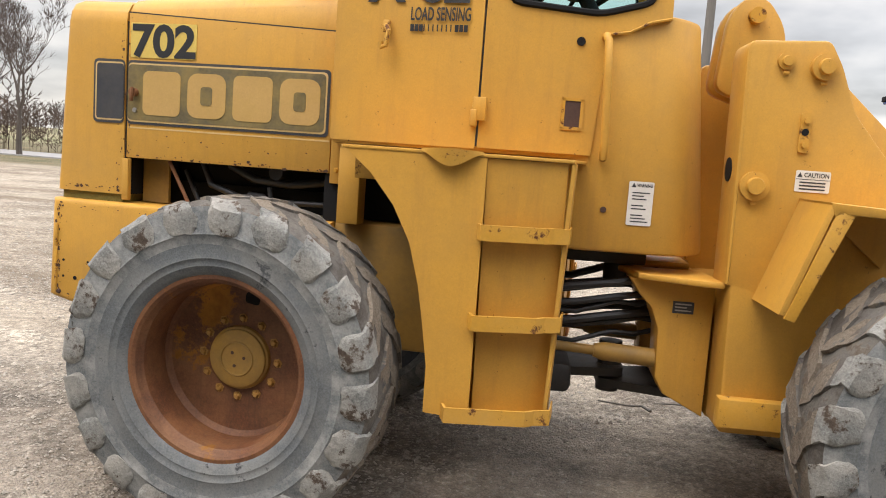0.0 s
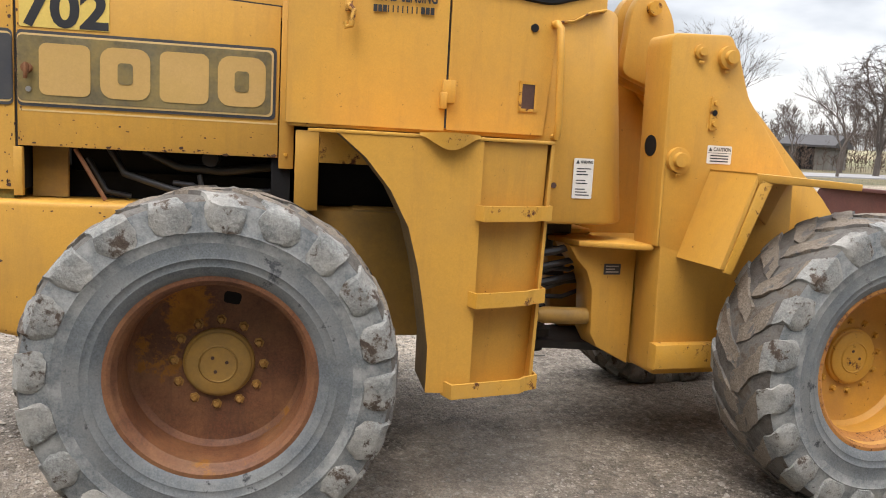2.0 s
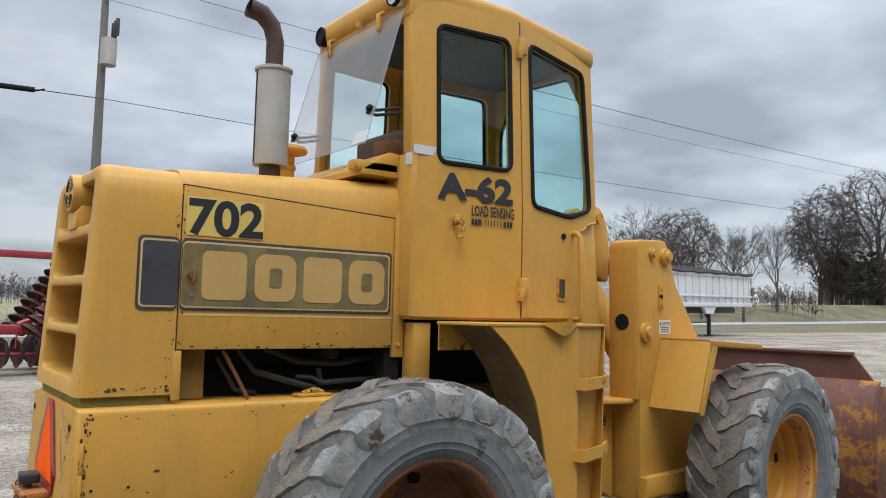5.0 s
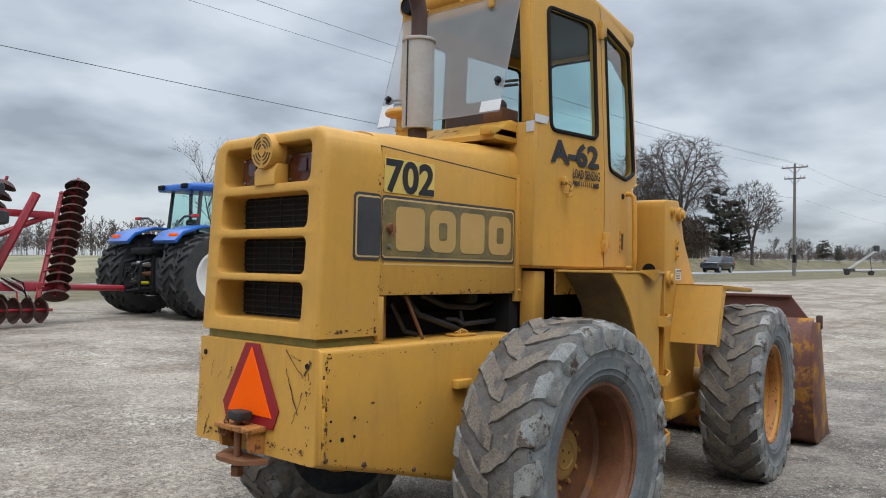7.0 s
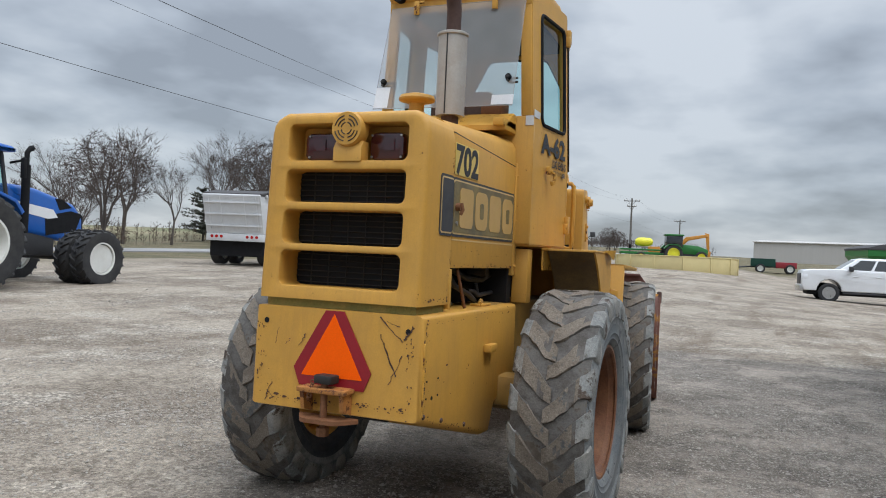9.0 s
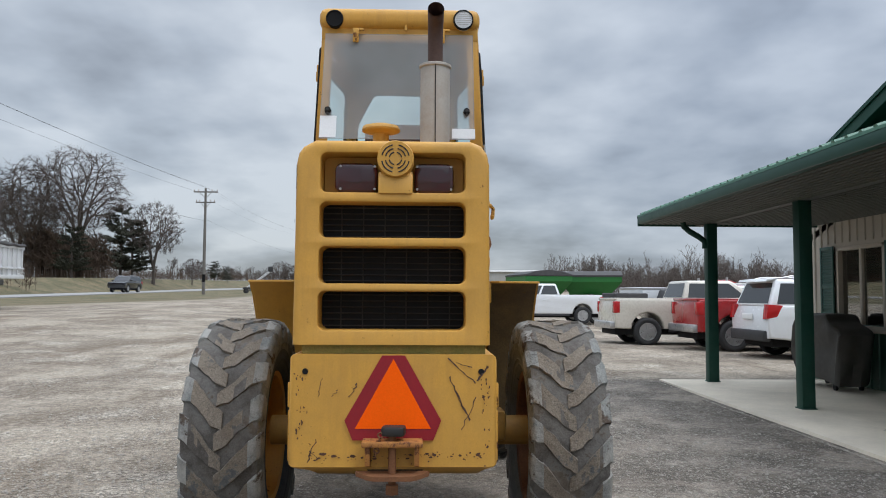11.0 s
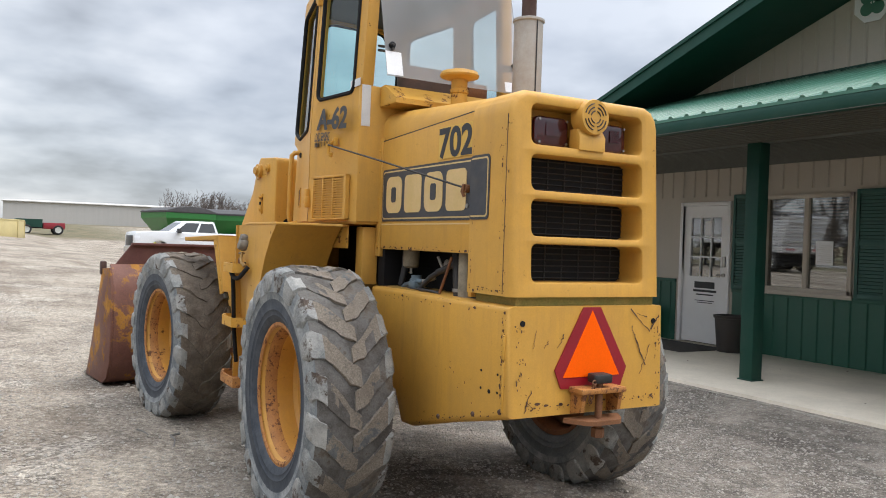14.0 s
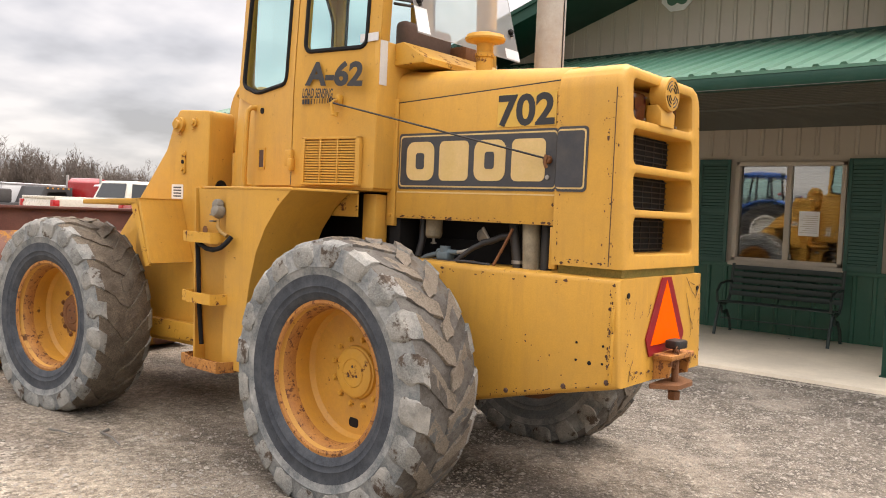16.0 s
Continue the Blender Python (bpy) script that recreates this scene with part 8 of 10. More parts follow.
def suv(label, paint, at, scale=1.0):
    t = thing("sport_utility_vehicle", label, "SUV")
    prof = [(-2.6, 0.5)] + arch(-1.55, 0.47, 0.45) + arch(1.55, 0.47, 0.45) + [(2.5, 0.5), (2.62, 0.75), (2.55, 1.10), (2.35, 1.18), (1.2, 1.26), (-2.5, 1.28), (-2.63, 1.0)]
    car_shell(t, prof, 1.0, 0.06, paint)
    greenhouse(t, (-2.55, 1.35), (-2.30, 0.62), 0.97, 0.17, 1.24, 1.90, paint, [(0.04, 0.32), (0.35, 0.60), (0.63, 0.88)])
    for s in (-1, 1):
        for x in (-1.55, 1.55):
            w = road_wheel(t, x, s * 0.87, 0.41, 0.28, M_tyre, M_alloy, s, rim_r=0.66, dish=0.1)
            spoke_rim(w, x, s * 0.87, 0.41, 0.28, s)
        bm = B()
        prism(bm, [(-2.66, 0.95), (-2.62, 1.30), (-2.25, 1.27), (-2.4, 1.0)], "y", min(s * 0.80, s * 1.006), max(s * 0.80, s * 1.006), 0.015)
        part("tail_lamp", bm, M_taillight, t)
        bm = B()
        tube(bm, [(-2.1, s * 0.72, 1.93), (-1.9, s * 0.72, 1.965), (0.3, s * 0.72, 1.965), (0.5, s * 0.72, 1.93)], 0.02, 6)
        part("roof_rail", bm, M_alloy, t)
        bm = B()
        box(bm, 0.95, 1.1, min(s * 1.0, s * 1.2), max(s * 1.0, s * 1.2), 1.30, 1.46, 0.03)
        part("mirror", bm, paint, t)
    bm = B()
    prism(bm, [(-2.40, 1.86), (-2.55, 1.84), (-2.50, 1.90), (-2.2, 1.93)], "y", -0.75, 0.75, 0.01)
    part("spoiler", bm, paint, t)
    bm = B()
    box(bm, -2.70, -2.50, -0.9, 0.9, 0.42, 0.68, 0.04)
    part("rear_bumper", bm, M_plastic, t)
    bm = B()
    box(bm, -2.665, -2.64, -0.27, 0.27, 0.93, 1.07, 0.005)
    part("plate", bm, M_paper, t)
    bm = B()
    box(bm, -2.4, 2.4, -0.75, 0.75, 0.28, 0.5, 0.03)
    part("underbody", bm, M_black, t)
    t.matrix_basis = at
    return t


pickup("white crew-cab pickup truck parked on gravel", M_carwhite, ground_pose(38.2, -6.4, 94) @ Matrix.Scale(1.06, 4), "parked pickups")
pickup("pearl beige pickup truck parked beside a red one", M_carbeige, ground_pose(21.2, -8.87, -88), "parked pickups")
pickup("red pickup truck parked between a pickup and an SUV", M_carred, ground_pose(18.7, -10.5, -88), "parked pickups")
suv("white full-size SUV parked near the porch", M_carwhite, ground_pose(15.85, -10.8, -88))
suv("black SUV driving on the country road", M_carblack, pose(90.0, 34.4, lift(90, 34.4) + 0.06, 0, 0, 178))
suv("white SUV parked behind the pickups", M_carwhite, ground_pose(25.6, -12.6, -88))


def blue_tractor(at):
    t = thing("blue_tractor", "large blue four-wheel-drive tractor with dual white-rimmed wheels", "tractor")
    # x forward from the rear axle
    for s in (-1, 1):
        for y in (1.22, 1.82):
            road_wheel(t, 0.0, s * y, 1.06, 0.50, M_trac_rubber, M_cream_rim, s, lugs=22, rim_r=0.56, dish=0.45)
        for y in (1.2, 1.75):
            road_wheel(t, 3.4, s * y, 0.74, 0.42, M_trac_rubber, M_cream_rim, s, lugs=20, rim_r=0.55, dish=0.75)
    bm = B()
    tube(bm, [(0, -1.84, 1.03), (0, 1.84, 1.03)], 0.11, 14)
    disc(bm, (0, -1.9, 1.03), "y", 0.17, 0, 0.1, 14)
    disc(bm, (0, 1.8, 1.03), "y", 0.17, 0, 0.1, 14)
    part("rear_axle", bm, M_plastic, t)
    bm = B()
    tube(bm, [(3.4, -1.7, 0.74), (3.4, 1.7, 0.74)], 0.09, 12)
    part("front_axle", bm, M_plastic, t)
    bm = B()
    box(bm, -0.5, 3.3, -0.38, 0.38, 0.75, 1.35, 0.05)
    box(bm, -0.75, 0.4, -0.55, 0.55, 0.6, 1.5, 0.06)
    part("chassis", bm, M_plastic, t)
    bm = B()
    prism(bm, round_poly([(1.35, 1.35), (1.35, 2.12), (2.2, 2.08), (3.45, 1.85), (3.75, 1.6), (3.75, 1.2), (3.0, 1.15)], 0.12), "y", -0.42, 0.42, 0.10, seg=4)
    hood = part("hood", bm, M_blue, t)
    for s in (-1, 1):
        bm = B()
        prism(bm, [(2.55, 1.25), (3.5, 1.35), (3.68, 1.68), (3.3, 1.72), (2.5, 1.6)], "y", s * 0.421, s * 0.428)
        part("side_grille", bm, M_black, hood)
        bm = B()
        prism(bm, [(1.45, 1.68), (1.45, 1.85), (2.75, 1.72), (2.9, 1.58), (2.6, 1.55)], "y", s * 0.429, s * 0.433)
        part("maker_strip", bm, M_paper, hood, "plain white strip of the maker's mark")
        bm = B()
        prism(bm, [(2.95, 1.72), (3.35, 1.78), (3.05, 1.92), (2.8, 1.93)], "y", s * 0.41, s * 0.425)
        part("side_intake", bm, M_black, hood)
    bm = B()
    box(bm, 3.74, 3.80, -0.36, 0.36, 1.25, 1.66, 0.03)
    part("front_grille", bm, M_black, hood)
    # cab
    bm = B()
    for x0, z0, x1, z1, y in ((-0.45, 1.75, -0.30, 2.95, 0.78), (0.35, 1.6, 0.30, 2.95, 0.80), (1.30, 1.5, 0.98, 2.95, 0.62)):
        for s in (-1, 1):
            tube(bm, [(x0, s * y, z0), (x1, s * (y - 0.05), z1)], 0.055, 8)
    box(bm, -0.5, 1.35, -0.72, 0.72, 1.42, 1.66, 0.04)
    cabf = part("cab_frame", bm, M_plastic, t)
    for nm, pts in (("rear_window", [(-0.455, -0.72, 1.8), (-0.455, 0.72, 1.8), (-0.315, 0.68, 2.92), (-0.315, -0.68, 2.92)]), ("windscreen", [(1.29, -0.58, 1.68), (1.29, 0.58, 1.68), (0.985, 0.54, 2.92), (0.985, -0.54, 2.92)])):
        bm = B()
        sheet(bm, pts)
        part(nm, bm, M_glass, cabf, smooth=0).visible_shadow = False
    for s in (-1, 1):
        for nm, pts in (("side_window", [(-0.43, s * 0.785, 1.8), (0.33, s * 0.805, 1.75), (0.29, s * 0.755, 2.92), (-0.30, s * 0.735, 2.92)]), ("cab_door", [(0.37, s * 0.80, 1.62), (1.28, s * 0.63, 1.58), (0.98, s * 0.58, 2.92), (0.32, s * 0.755, 2.92)])):
            bm = B()
            sheet(bm, pts)
            part(nm, bm, M_glass, cabf, smooth=0).visible_shadow = False
    bm = B()
    prism(bm, round_poly([(-0.75, 2.93), (-0.72, 3.08), (0.2, 3.13), (1.15, 3.06), (1.25, 2.95)], 0.06), "y", -0.86, 0.86, 0.07, seg=3)
    rf = part("roof", bm, M_blue, t)
    for y in (-0.6, 0.6):
        bm = B()
        box(bm, -0.80, -0.70, y - 0.14, y + 0.14, 2.97, 3.07, 0.02)
        part("work_lamp", bm, M_black, rf)
    bm = B()
    box(bm, -0.1, 0.35, -0.25, 0.25, 1.66, 1.85, 0.05)
    box(bm, -0.18, -0.05, -0.24, 0.24, 1.85, 2.5, 0.05)
    part("seat", bm, M_black, t)
    bm = B()
    tube(bm, [(1.1, 0, 1.6), (0.75, 0, 2.05)], 0.04)
    lathe(bm, [(0.2, -0.012), (0.215, 0), (0.2, 0.012), (0.19, 0)], (0.73, 0, 2.08), Vector((-0.6, 0, 0.8)), 20, closed=True)
    part("steering_wheel", bm, M_black, t)
    # fenders
    for s in (-1, 1):
        bm = B()
        pts = [(-1.0, 1.55), (-0.8, 1.78), (-0.3, 1.95), (0.3, 1.93), (0.85, 1.72), (1.05, 1.45)]
        prism(bm, pts + [(x * 0.94, z - 0.07) for x, z in pts[::-1]], "y", min(s * 0.62, s * 1.62), max(s * 0.62, s * 1.62), 0.02)
        fe = part("fender", bm, M_blue, t)
        bm = B()
        box(bm, -0.92, -0.80, min(s * 1.2, s * 1.55), max(s * 1.2, s * 1.55), 1.60, 1.72, 0.02)
        part("amber_lamp", bm, M_smv, fe)
        bm = B()
        box(bm, -0.40, -0.32, min(s * 1.22, s * 1.46), max(s * 1.22, s * 1.46), 2.13, 2.22, 0.02)
        part("warning_lamp", bm, M_taillight, fe)
        bm = B()
        tube(bm, [(-0.34, s * 0.62, 2.05), (-0.35, s * 0.85, 2.17), (-0.36, s * 1.25, 2.18)], 0.03, 6)
        part("lamp_stalk", bm, M_plastic, fe)
    # exhaust and steps
    bm = B()
    tube(bm, [(1.42, -0.62, 1.3), (1.42, -0.62, 2.75)], 0.10, 16)
    tube(bm, [(1.42, -0.62, 2.75), (1.42, -0.62, 3.0), (1.50, -0.62, 3.08), (1.58, -0.62, 3.1)], 0.06, 12)
    part("exhaust_stack", bm, M_black, t)
    bm = B()
    tube(bm, [(1.25, -0.6, 2.75), (1.3, -1.0, 2.8)], 0.025, 6)
    box(bm, 1.25, 1.35, -1.12, -0.98, 2.45, 2.85, 0.02)
    part("mirror", bm, M_black, t)
    bm = B()
    box(bm, 0.7, 1.5, -0.95, -0.4, 0.55, 1.3, 0.06)
    box(bm, 0.7, 1.5, 0.4, 0.95, 0.55, 1.3, 0.06)
    part("fuel_tank", bm, M_plastic, t)
    for s in (-1, 1):
        bm = B()
        disc(bm, (0, 0, 1.06), "y", 0.12, min(s * 1.78, s * 1.98), max(s * 1.78, s * 1.98), 16)
        part("axle_hub", bm, M_rust, t)
    bm = B()
    for y in (-0.42, -0.14, 0.14, 0.42):
        box(bm, -0.82, -0.55, y - 0.05, y + 0.05, 0.55, 1.62, 0.02)
    box(bm, -0.9, -0.55, -0.5, 0.5, 1.55, 1.72, 0.04)
    box(bm, -0.88, -0.55, -0.5, 0.5, 0.62, 0.76, 0.03)
    part("hitch_frame", bm, M_black, t)
    for k, (y, z, r, m) in enumerate(((-0.28, 1.30, 0.06, M_steel), (-0.05, 1.34, 0.05, M_steel), (0.2, 1.30, 0.06, M_plastic), (-0.3, 1.08, 0.05, M_rust), (0.0, 0.98, 0.11, M_plastic), (0.3, 1.05, 0.05, M_steel), (-0.2, 0.85, 0.04, M_grnyel), (0.24, 0.86, 0.06, M_plastic))):
        bm = B()
        lathe(bm, [(0, -0.16), (r * 0.6, -0.16), (r, -0.08), (r, 0.0), (r * 1.2, 0.02), (r * 1.2, 0.08), (0, 0.08)], (-0.86, y, z), "x", 12)
        part("coupler", bm, m, t)
    # three-point linkage
    rnd = random.Random(3)
    for s in (-1, 1):
        for name, pts, r in (("lower_link", [(-0.6, s * 0.4, 0.75), (-1.5, s * 0.45, 0.65)], 0.05), ("lift_arm", [(-0.6, s * 0.35, 1.5), (-1.1, s * 0.42, 1.35), (-1.15, s * 0.44, 0.72)], 0.04), ("hitch_post", [(-0.7, s * 0.2, 1.1), (-0.8, s * 0.22, 1.8)], 0.05)):
            bm = B()
            tube(bm, pts, r, 8)
            part(name, bm, M_black, t)
    for k in range(10):
        y = rnd.uniform(-0.4, 0.4)
        bm = B()
        tube(bm, [(-0.7, y, rnd.uniform(1.2, 1.6)), (-1.0, y + 0.1, rnd.uniform(1.0, 1.3)), (-1.2, y, rnd.uniform(0.8, 1.2))], 0.025, 6)
        part("hydraulic_hose", bm, M_black, t)
    # the tall cab stands above the fenders, ahead of the axle
    for ob in [cabf, *cabf.children, rf, *rf.children] + [c for c in t.children if c.name.split(".")[0] in ("mirror", "seat", "steering_wheel")]:
        for v in ob.data.vertices:
            v.co.x, v.co.y = -0.06 + (v.co.x + 0.75) * 0.9, v.co.y * 0.9
    for ob in [hood, *hood.children]:
        for v in ob.data.vertices:
            v.co.x, v.co.z = v.co.x + 0.42, 1.2 + (v.co.z - 1.2) * 1.42
    for ob in [c for c in t.children if c.name.split(".")[0] == "exhaust_stack"]:
        for v in ob.data.vertices:
            v.co.x += 0.72
    for ob in [c for c in t.children if c.name.split(".")[0] == "fender"]:
        for o in [ob, *ob.children]:
            for v in o.data.vertices:
                v.co.x, v.co.z = v.co.x * 1.1 + 0.15, v.co.z + 0.34
    for ob in [cabf, *cabf.children, rf, *rf.children] + [c for c in t.children if c.name.split(".")[0] in ("exhaust_stack", "mirror")]:
        for v in ob.data.vertices:
            if v.co.z > 1.7:
                v.co.z = 1.7 + (v.co.z - 1.7) * 1.22
    t.matrix_basis = at


blue_tractor(pose(8.55, 15.6, 0.21, 0, 0, 1))


def disc_harrow(at):
    """Folded disc harrow: frame, two raised wings with gangs of discs, lower gang and wheels."""
    t = thing("disc_harrow", "red folding disc harrow with raised wings of rusty discs", "disc harrow")
    bm = B()
    for y in (-0.55, 0.55):
        box(bm, -5.0, 0.3, y - 0.07, y + 0.07, 0.72, 0.90, 0.01)
    for x in (-4.8, -3.2, -1.6, 0.1):
        box(bm, x - 0.07, x + 0.07, -0.7, 0.7, 0.72, 0.89, 0.01)
    fr = part("main_frame", bm, M_harrow, t)
    bm = B()
    tube(bm, [(0.2, -0.5, 0.80), (1.9, 0.0, 0.75)], 0.07, 8)
    tube(bm, [(0.2, 0.5, 0.80), (1.9, 0.0, 0.75)], 0.07, 8)
    part("drawbar", bm, M_harrow, fr)
    bm = B()
    box(bm, -4.5, 0.2, -0.08, 0.08, 2.30, 2.45, 0.01)
    tube(bm, [(0.1, 0, 2.36), (-1.9, 0, 1.45), (-3.2, 0, 0.9)], 0.07, 6)
    tube(bm, [(-1.2, -0.3, 0.9), (-0.3, -0.3, 2.8)], 0.09, 6)
    tube(bm, [(-2.6, 0.3, 0.9), (-1.7, 0.3, 2.5)], 0.08, 6)
    part("fold_mast", bm, M_harrow, fr)
    bmD = B()
    lathe(bmD, [(0.03, 0.0), (0.10, -0.012), (0.18, -0.05), (0.255, -0.125), (0.27, -0.125), (0.19, -0.038), (0.10, 0.004), (0.03, 0.016)], (0, 0, 0), "z", 20, closed=True)
    dm = finish(bmD, "disc_blade", M_disc)

    def gang(p0, p1, n, name):
        p0, p1 = Vector(p0), Vector(p1)
        bm = B()
        tube(bm, [p0, p1], 0.035, 8)
        g = part(name, bm, M_harrow, fr)
        q = (p1 - p0).to_track_quat("Z", "X").to_matrix().to_4x4()
        for i in range(n):
            p = p0 + (p1 - p0) * (i + 0.5) / n
            piece("disc_blade", dm, g, Matrix.Translation(p) @ q @ Matrix.Rotation(0.15, 4, "X"))
        return g
    for s in (-1, 1):
        foot, tip = ((-0.05, -0.72, 0.62), (0.86, 0.22, 3.28)) if s < 0 else ((-1.35, 0.8, 0.75), (-0.55, 0.55, 3.2))
        gang(foot, tip, 14 if s < 0 else 11, "wing_gang")
        gang((-3.1, s * 0.9, 0.8), (-1.6, s * 1.2, 3.0), 13, "wing_gang")
        bm = B()
        f0, t0 = Vector(foot), Vector(tip)
        side = Vector((-0.33, 0.06, 0.0))
        tube(bm, [f0 + side - Vector((0, 0, 0.1)), t0 + side - Vector((0, 0, 0.35))], 0.055, 6)
        for i in range(7):
            q = f0.lerp(t0, (i + 0.5) / 7.6)
            tube(bm, [q + side, q + side * 0.4 + Vector((0, 0, 0.05)), q], 0.02, 5)
        tube(bm, [(-2.9, s * 0.75, 0.8), (-1.5, s * 1.0, 2.95)], 0.055, 6)
        part("wing_beam", bm, M_harrow, fr)
    gang((-4.4, -0.75, 0.34), (-0.2, -0.95, 0.34), 16, "lower_gang")
    gang((-4.4, 0.75, 0.34), (-0.2, 0.95, 0.34), 16, "lower_gang")
    for i in range(10):
        bm = B()
        x = -4.2 + i * 0.42
        tube(bm, [(x, -0.8, 0.45), (x + 0.03, -0.65, 0.8)], 0.02, 5)
        part("hanger", bm, M_harrow, fr)
    for x, z in ((-1.55, 2.78), (-1.45, 2.22)):
        bm = B()
        lathe(bm, [(0.20, 0.12), (0.33, 0.14), (0.40, 0.11), (0.41, 0.0), (0.40, -0.11), (0.33, -0.14), (0.20, -0.12)], (x, -0.7, z), "z", 28)
        disc(bm, (x, -0.7, z), "z", 0.21, -0.04, 0.04, 20)
        part("transport_wheel", bm, M_trac_rubber, fr)
    for s in (-1, 1):
        road_wheel(t, -2.6, s * 0.45, 0.40, 0.28, M_trac_rubber, M_cream_rim, s)
    for k in range(4):
        bm = B()
        tube(bm, [(-0.9 - 0.1 * k, -0.62, 1.0), (-0.7, -0.7, 0.9 - 0.08 * k), (-0.62 + 0.05 * k, -0.72, 0.55), (-0.8, -0.7, 0.4 + 0.03 * k), (-0.95, -0.68, 0.6)], 0.018, 6)
        part("hydraulic_hose", bm, M_muff if k % 2 else M_black, fr)
    t.matrix_basis = at


disc_harrow(pose(5.1, 15.05, 0.19, 0, 0, 3))


def dump_trailer(at):
    t = thing("dump_trailer", "white dump semi-trailer with a dark rolled tarp, standing on its legs", "trailer")
    # x forward from the rear
    L = 11.6
    bm = B()
    prism(bm, [(0.55, 1.25), (0.10, 2.72), (0.15, 2.80), (L, 2.80), (L, 1.35), (1.0, 1.25)], "y", -1.22, 1.22, 0.02)
    tub = part("tub", bm, M_trailer, t)
    bm = B()
    box(bm, -0.04, 0.04, 0, 0.06, -0.66, 0.66, 0.01)
    rb = finish(bm, "side_rib", M_trailer)
    for s in (-1, 1):
        n = 17
        for i in range(n):
            piece("side_rib", rb, tub, Matrix.Translation((1.3 + (L - 1.5) * i / (n - 1), s * 1.22 - (0.06 if s < 0 else 0), 2.06)))
        for z, h in ((1.40, 0.08), (1.78, 0.04), (2.72, 0.07)):
            bm = B()
            box(bm, 0.5 if z > 2 else 0.9, L, min(s * 1.22, s * 1.30), max(s * 1.22, s * 1.30), z - h, z + h, 0.01)
            part("side_rail", bm, M_trailer, tub)
        for i in range(4):
            bm = B()
            tube(bm, [(1.8 + i * 3.0, s * 1.3, 1.62), (2.0 + i * 3.0, s * 1.36, 1.56)], 0.035, 6)
            part("side_bracket", bm, M_alloy, tub)
    bm = B()
    prism(bm, [(0.535, 1.36), (0.135, 2.66), (0.10, 2.66), (0.505, 1.36)], "y", -1.12, 1.12)
    gate = part("tailgate", bm, M_trailer, t)
    for y in (-1.0, -0.5, 0.5, 1.0):
        bm = B()
        prism(bm, [(0.54, 1.35), (0.12, 2.68), (0.08, 2.68), (0.48, 1.35)], "y", y - 0.03, y + 0.03)
        part("gate_post", bm, M_trailer, gate)
    for z in (1.55, 2.0, 2.45):
        bm = B()
        x = 0.55 - (z - 1.25) * 0.306
        box(bm, x - 0.07, x + 0.02, -1.15, 1.15, z - 0.03, z + 0.03)
        part("gate_rail", bm, M_trailer, gate)
    bm = B()
    prism(bm, [(0.13, 2.80), (0.13, 2.70), (L, 2.74), (L, 2.86), (6, 2.98), (1, 2.95)], "y", -1.26, 1.26, 0.05)
    part("tarp", bm, M_tarp, t)
    bm = B()
    tube(bm, [(0.6 + i * 0.55, -1.30 + 0.02 * math.sin(i * 1.7), 2.80 + 0.03 * math.sin(i * 2.3)) for i in range(21)], 0.07, 8)
    part("tarp_roll", bm, M_tarp, t)
    bm = B()
    box(bm, 0.5, 1.4, -1.2, 1.2, 0.95, 1.24, 0.02)
    for y in (0.55, 0.75, 0.95):
        for s in (-1, 1):
            disc(bm, (0.5, s * y, 1.12), "x", 0.06, -0.02, 0.0, 12, mi=1)
    part("rear_sill", bm, [M_trailer, M_taillight], t)
    bm = B()
    box(bm, 0.8, L, -0.45, 0.45, 1.02, 1.28, 0.02)
    part("chassis", bm, M_plastic, t)
    for x in (1.35, 2.62):
        for s in (-1, 1):
            road_wheel(t, x, s * 1.0, 0.52, 0.46, M_tyre, M_cream_rim, s, rim_r=0.58, dish=0.5)
    for x in (6.3, 8.5):
        for s in (-1, 1):
            bm = B()
            box(bm, x - 0.07, x + 0.07, s * 0.6 - 0.07, s * 0.6 + 0.07, 0.05, 1.2, 0.01)
            box(bm, x - 0.2, x + 0.2, s * 0.6 - 0.15, s * 0.6 + 0.15, 0.0, 0.06, 0.01)
            tube(bm, [(x - 0.6, s * 0.6, 1.15), (x - 0.05, s * 0.6, 0.7)], 0.04, 6)
            part("landing_leg", bm, M_plastic, t)
    bm = B()
    tube(bm, [(6.3, -0.6, 0.62), (8.5, -0.6, 0.62)], 0.03, 6)
    part("leg_brace", bm, M_plastic, t)
    bm = B()
    prism(bm, [(6.7, 1.3), (7.9, 1.3), (7.6, 1.0), (7.0, 1.0)], "y", -1.24, -1.1)
    part("hopper_chute", bm, M_trailer, t)
    bm = B()
    box(bm, 0.75, 0.8, -1.15, 1.15, 0.35, 0.95)
    part("mud_flap", bm, M_black, t)
    t.matrix_basis = at


dump_trailer(pose(21.6, 17.3, 0.64, 0, -1.0, 10))


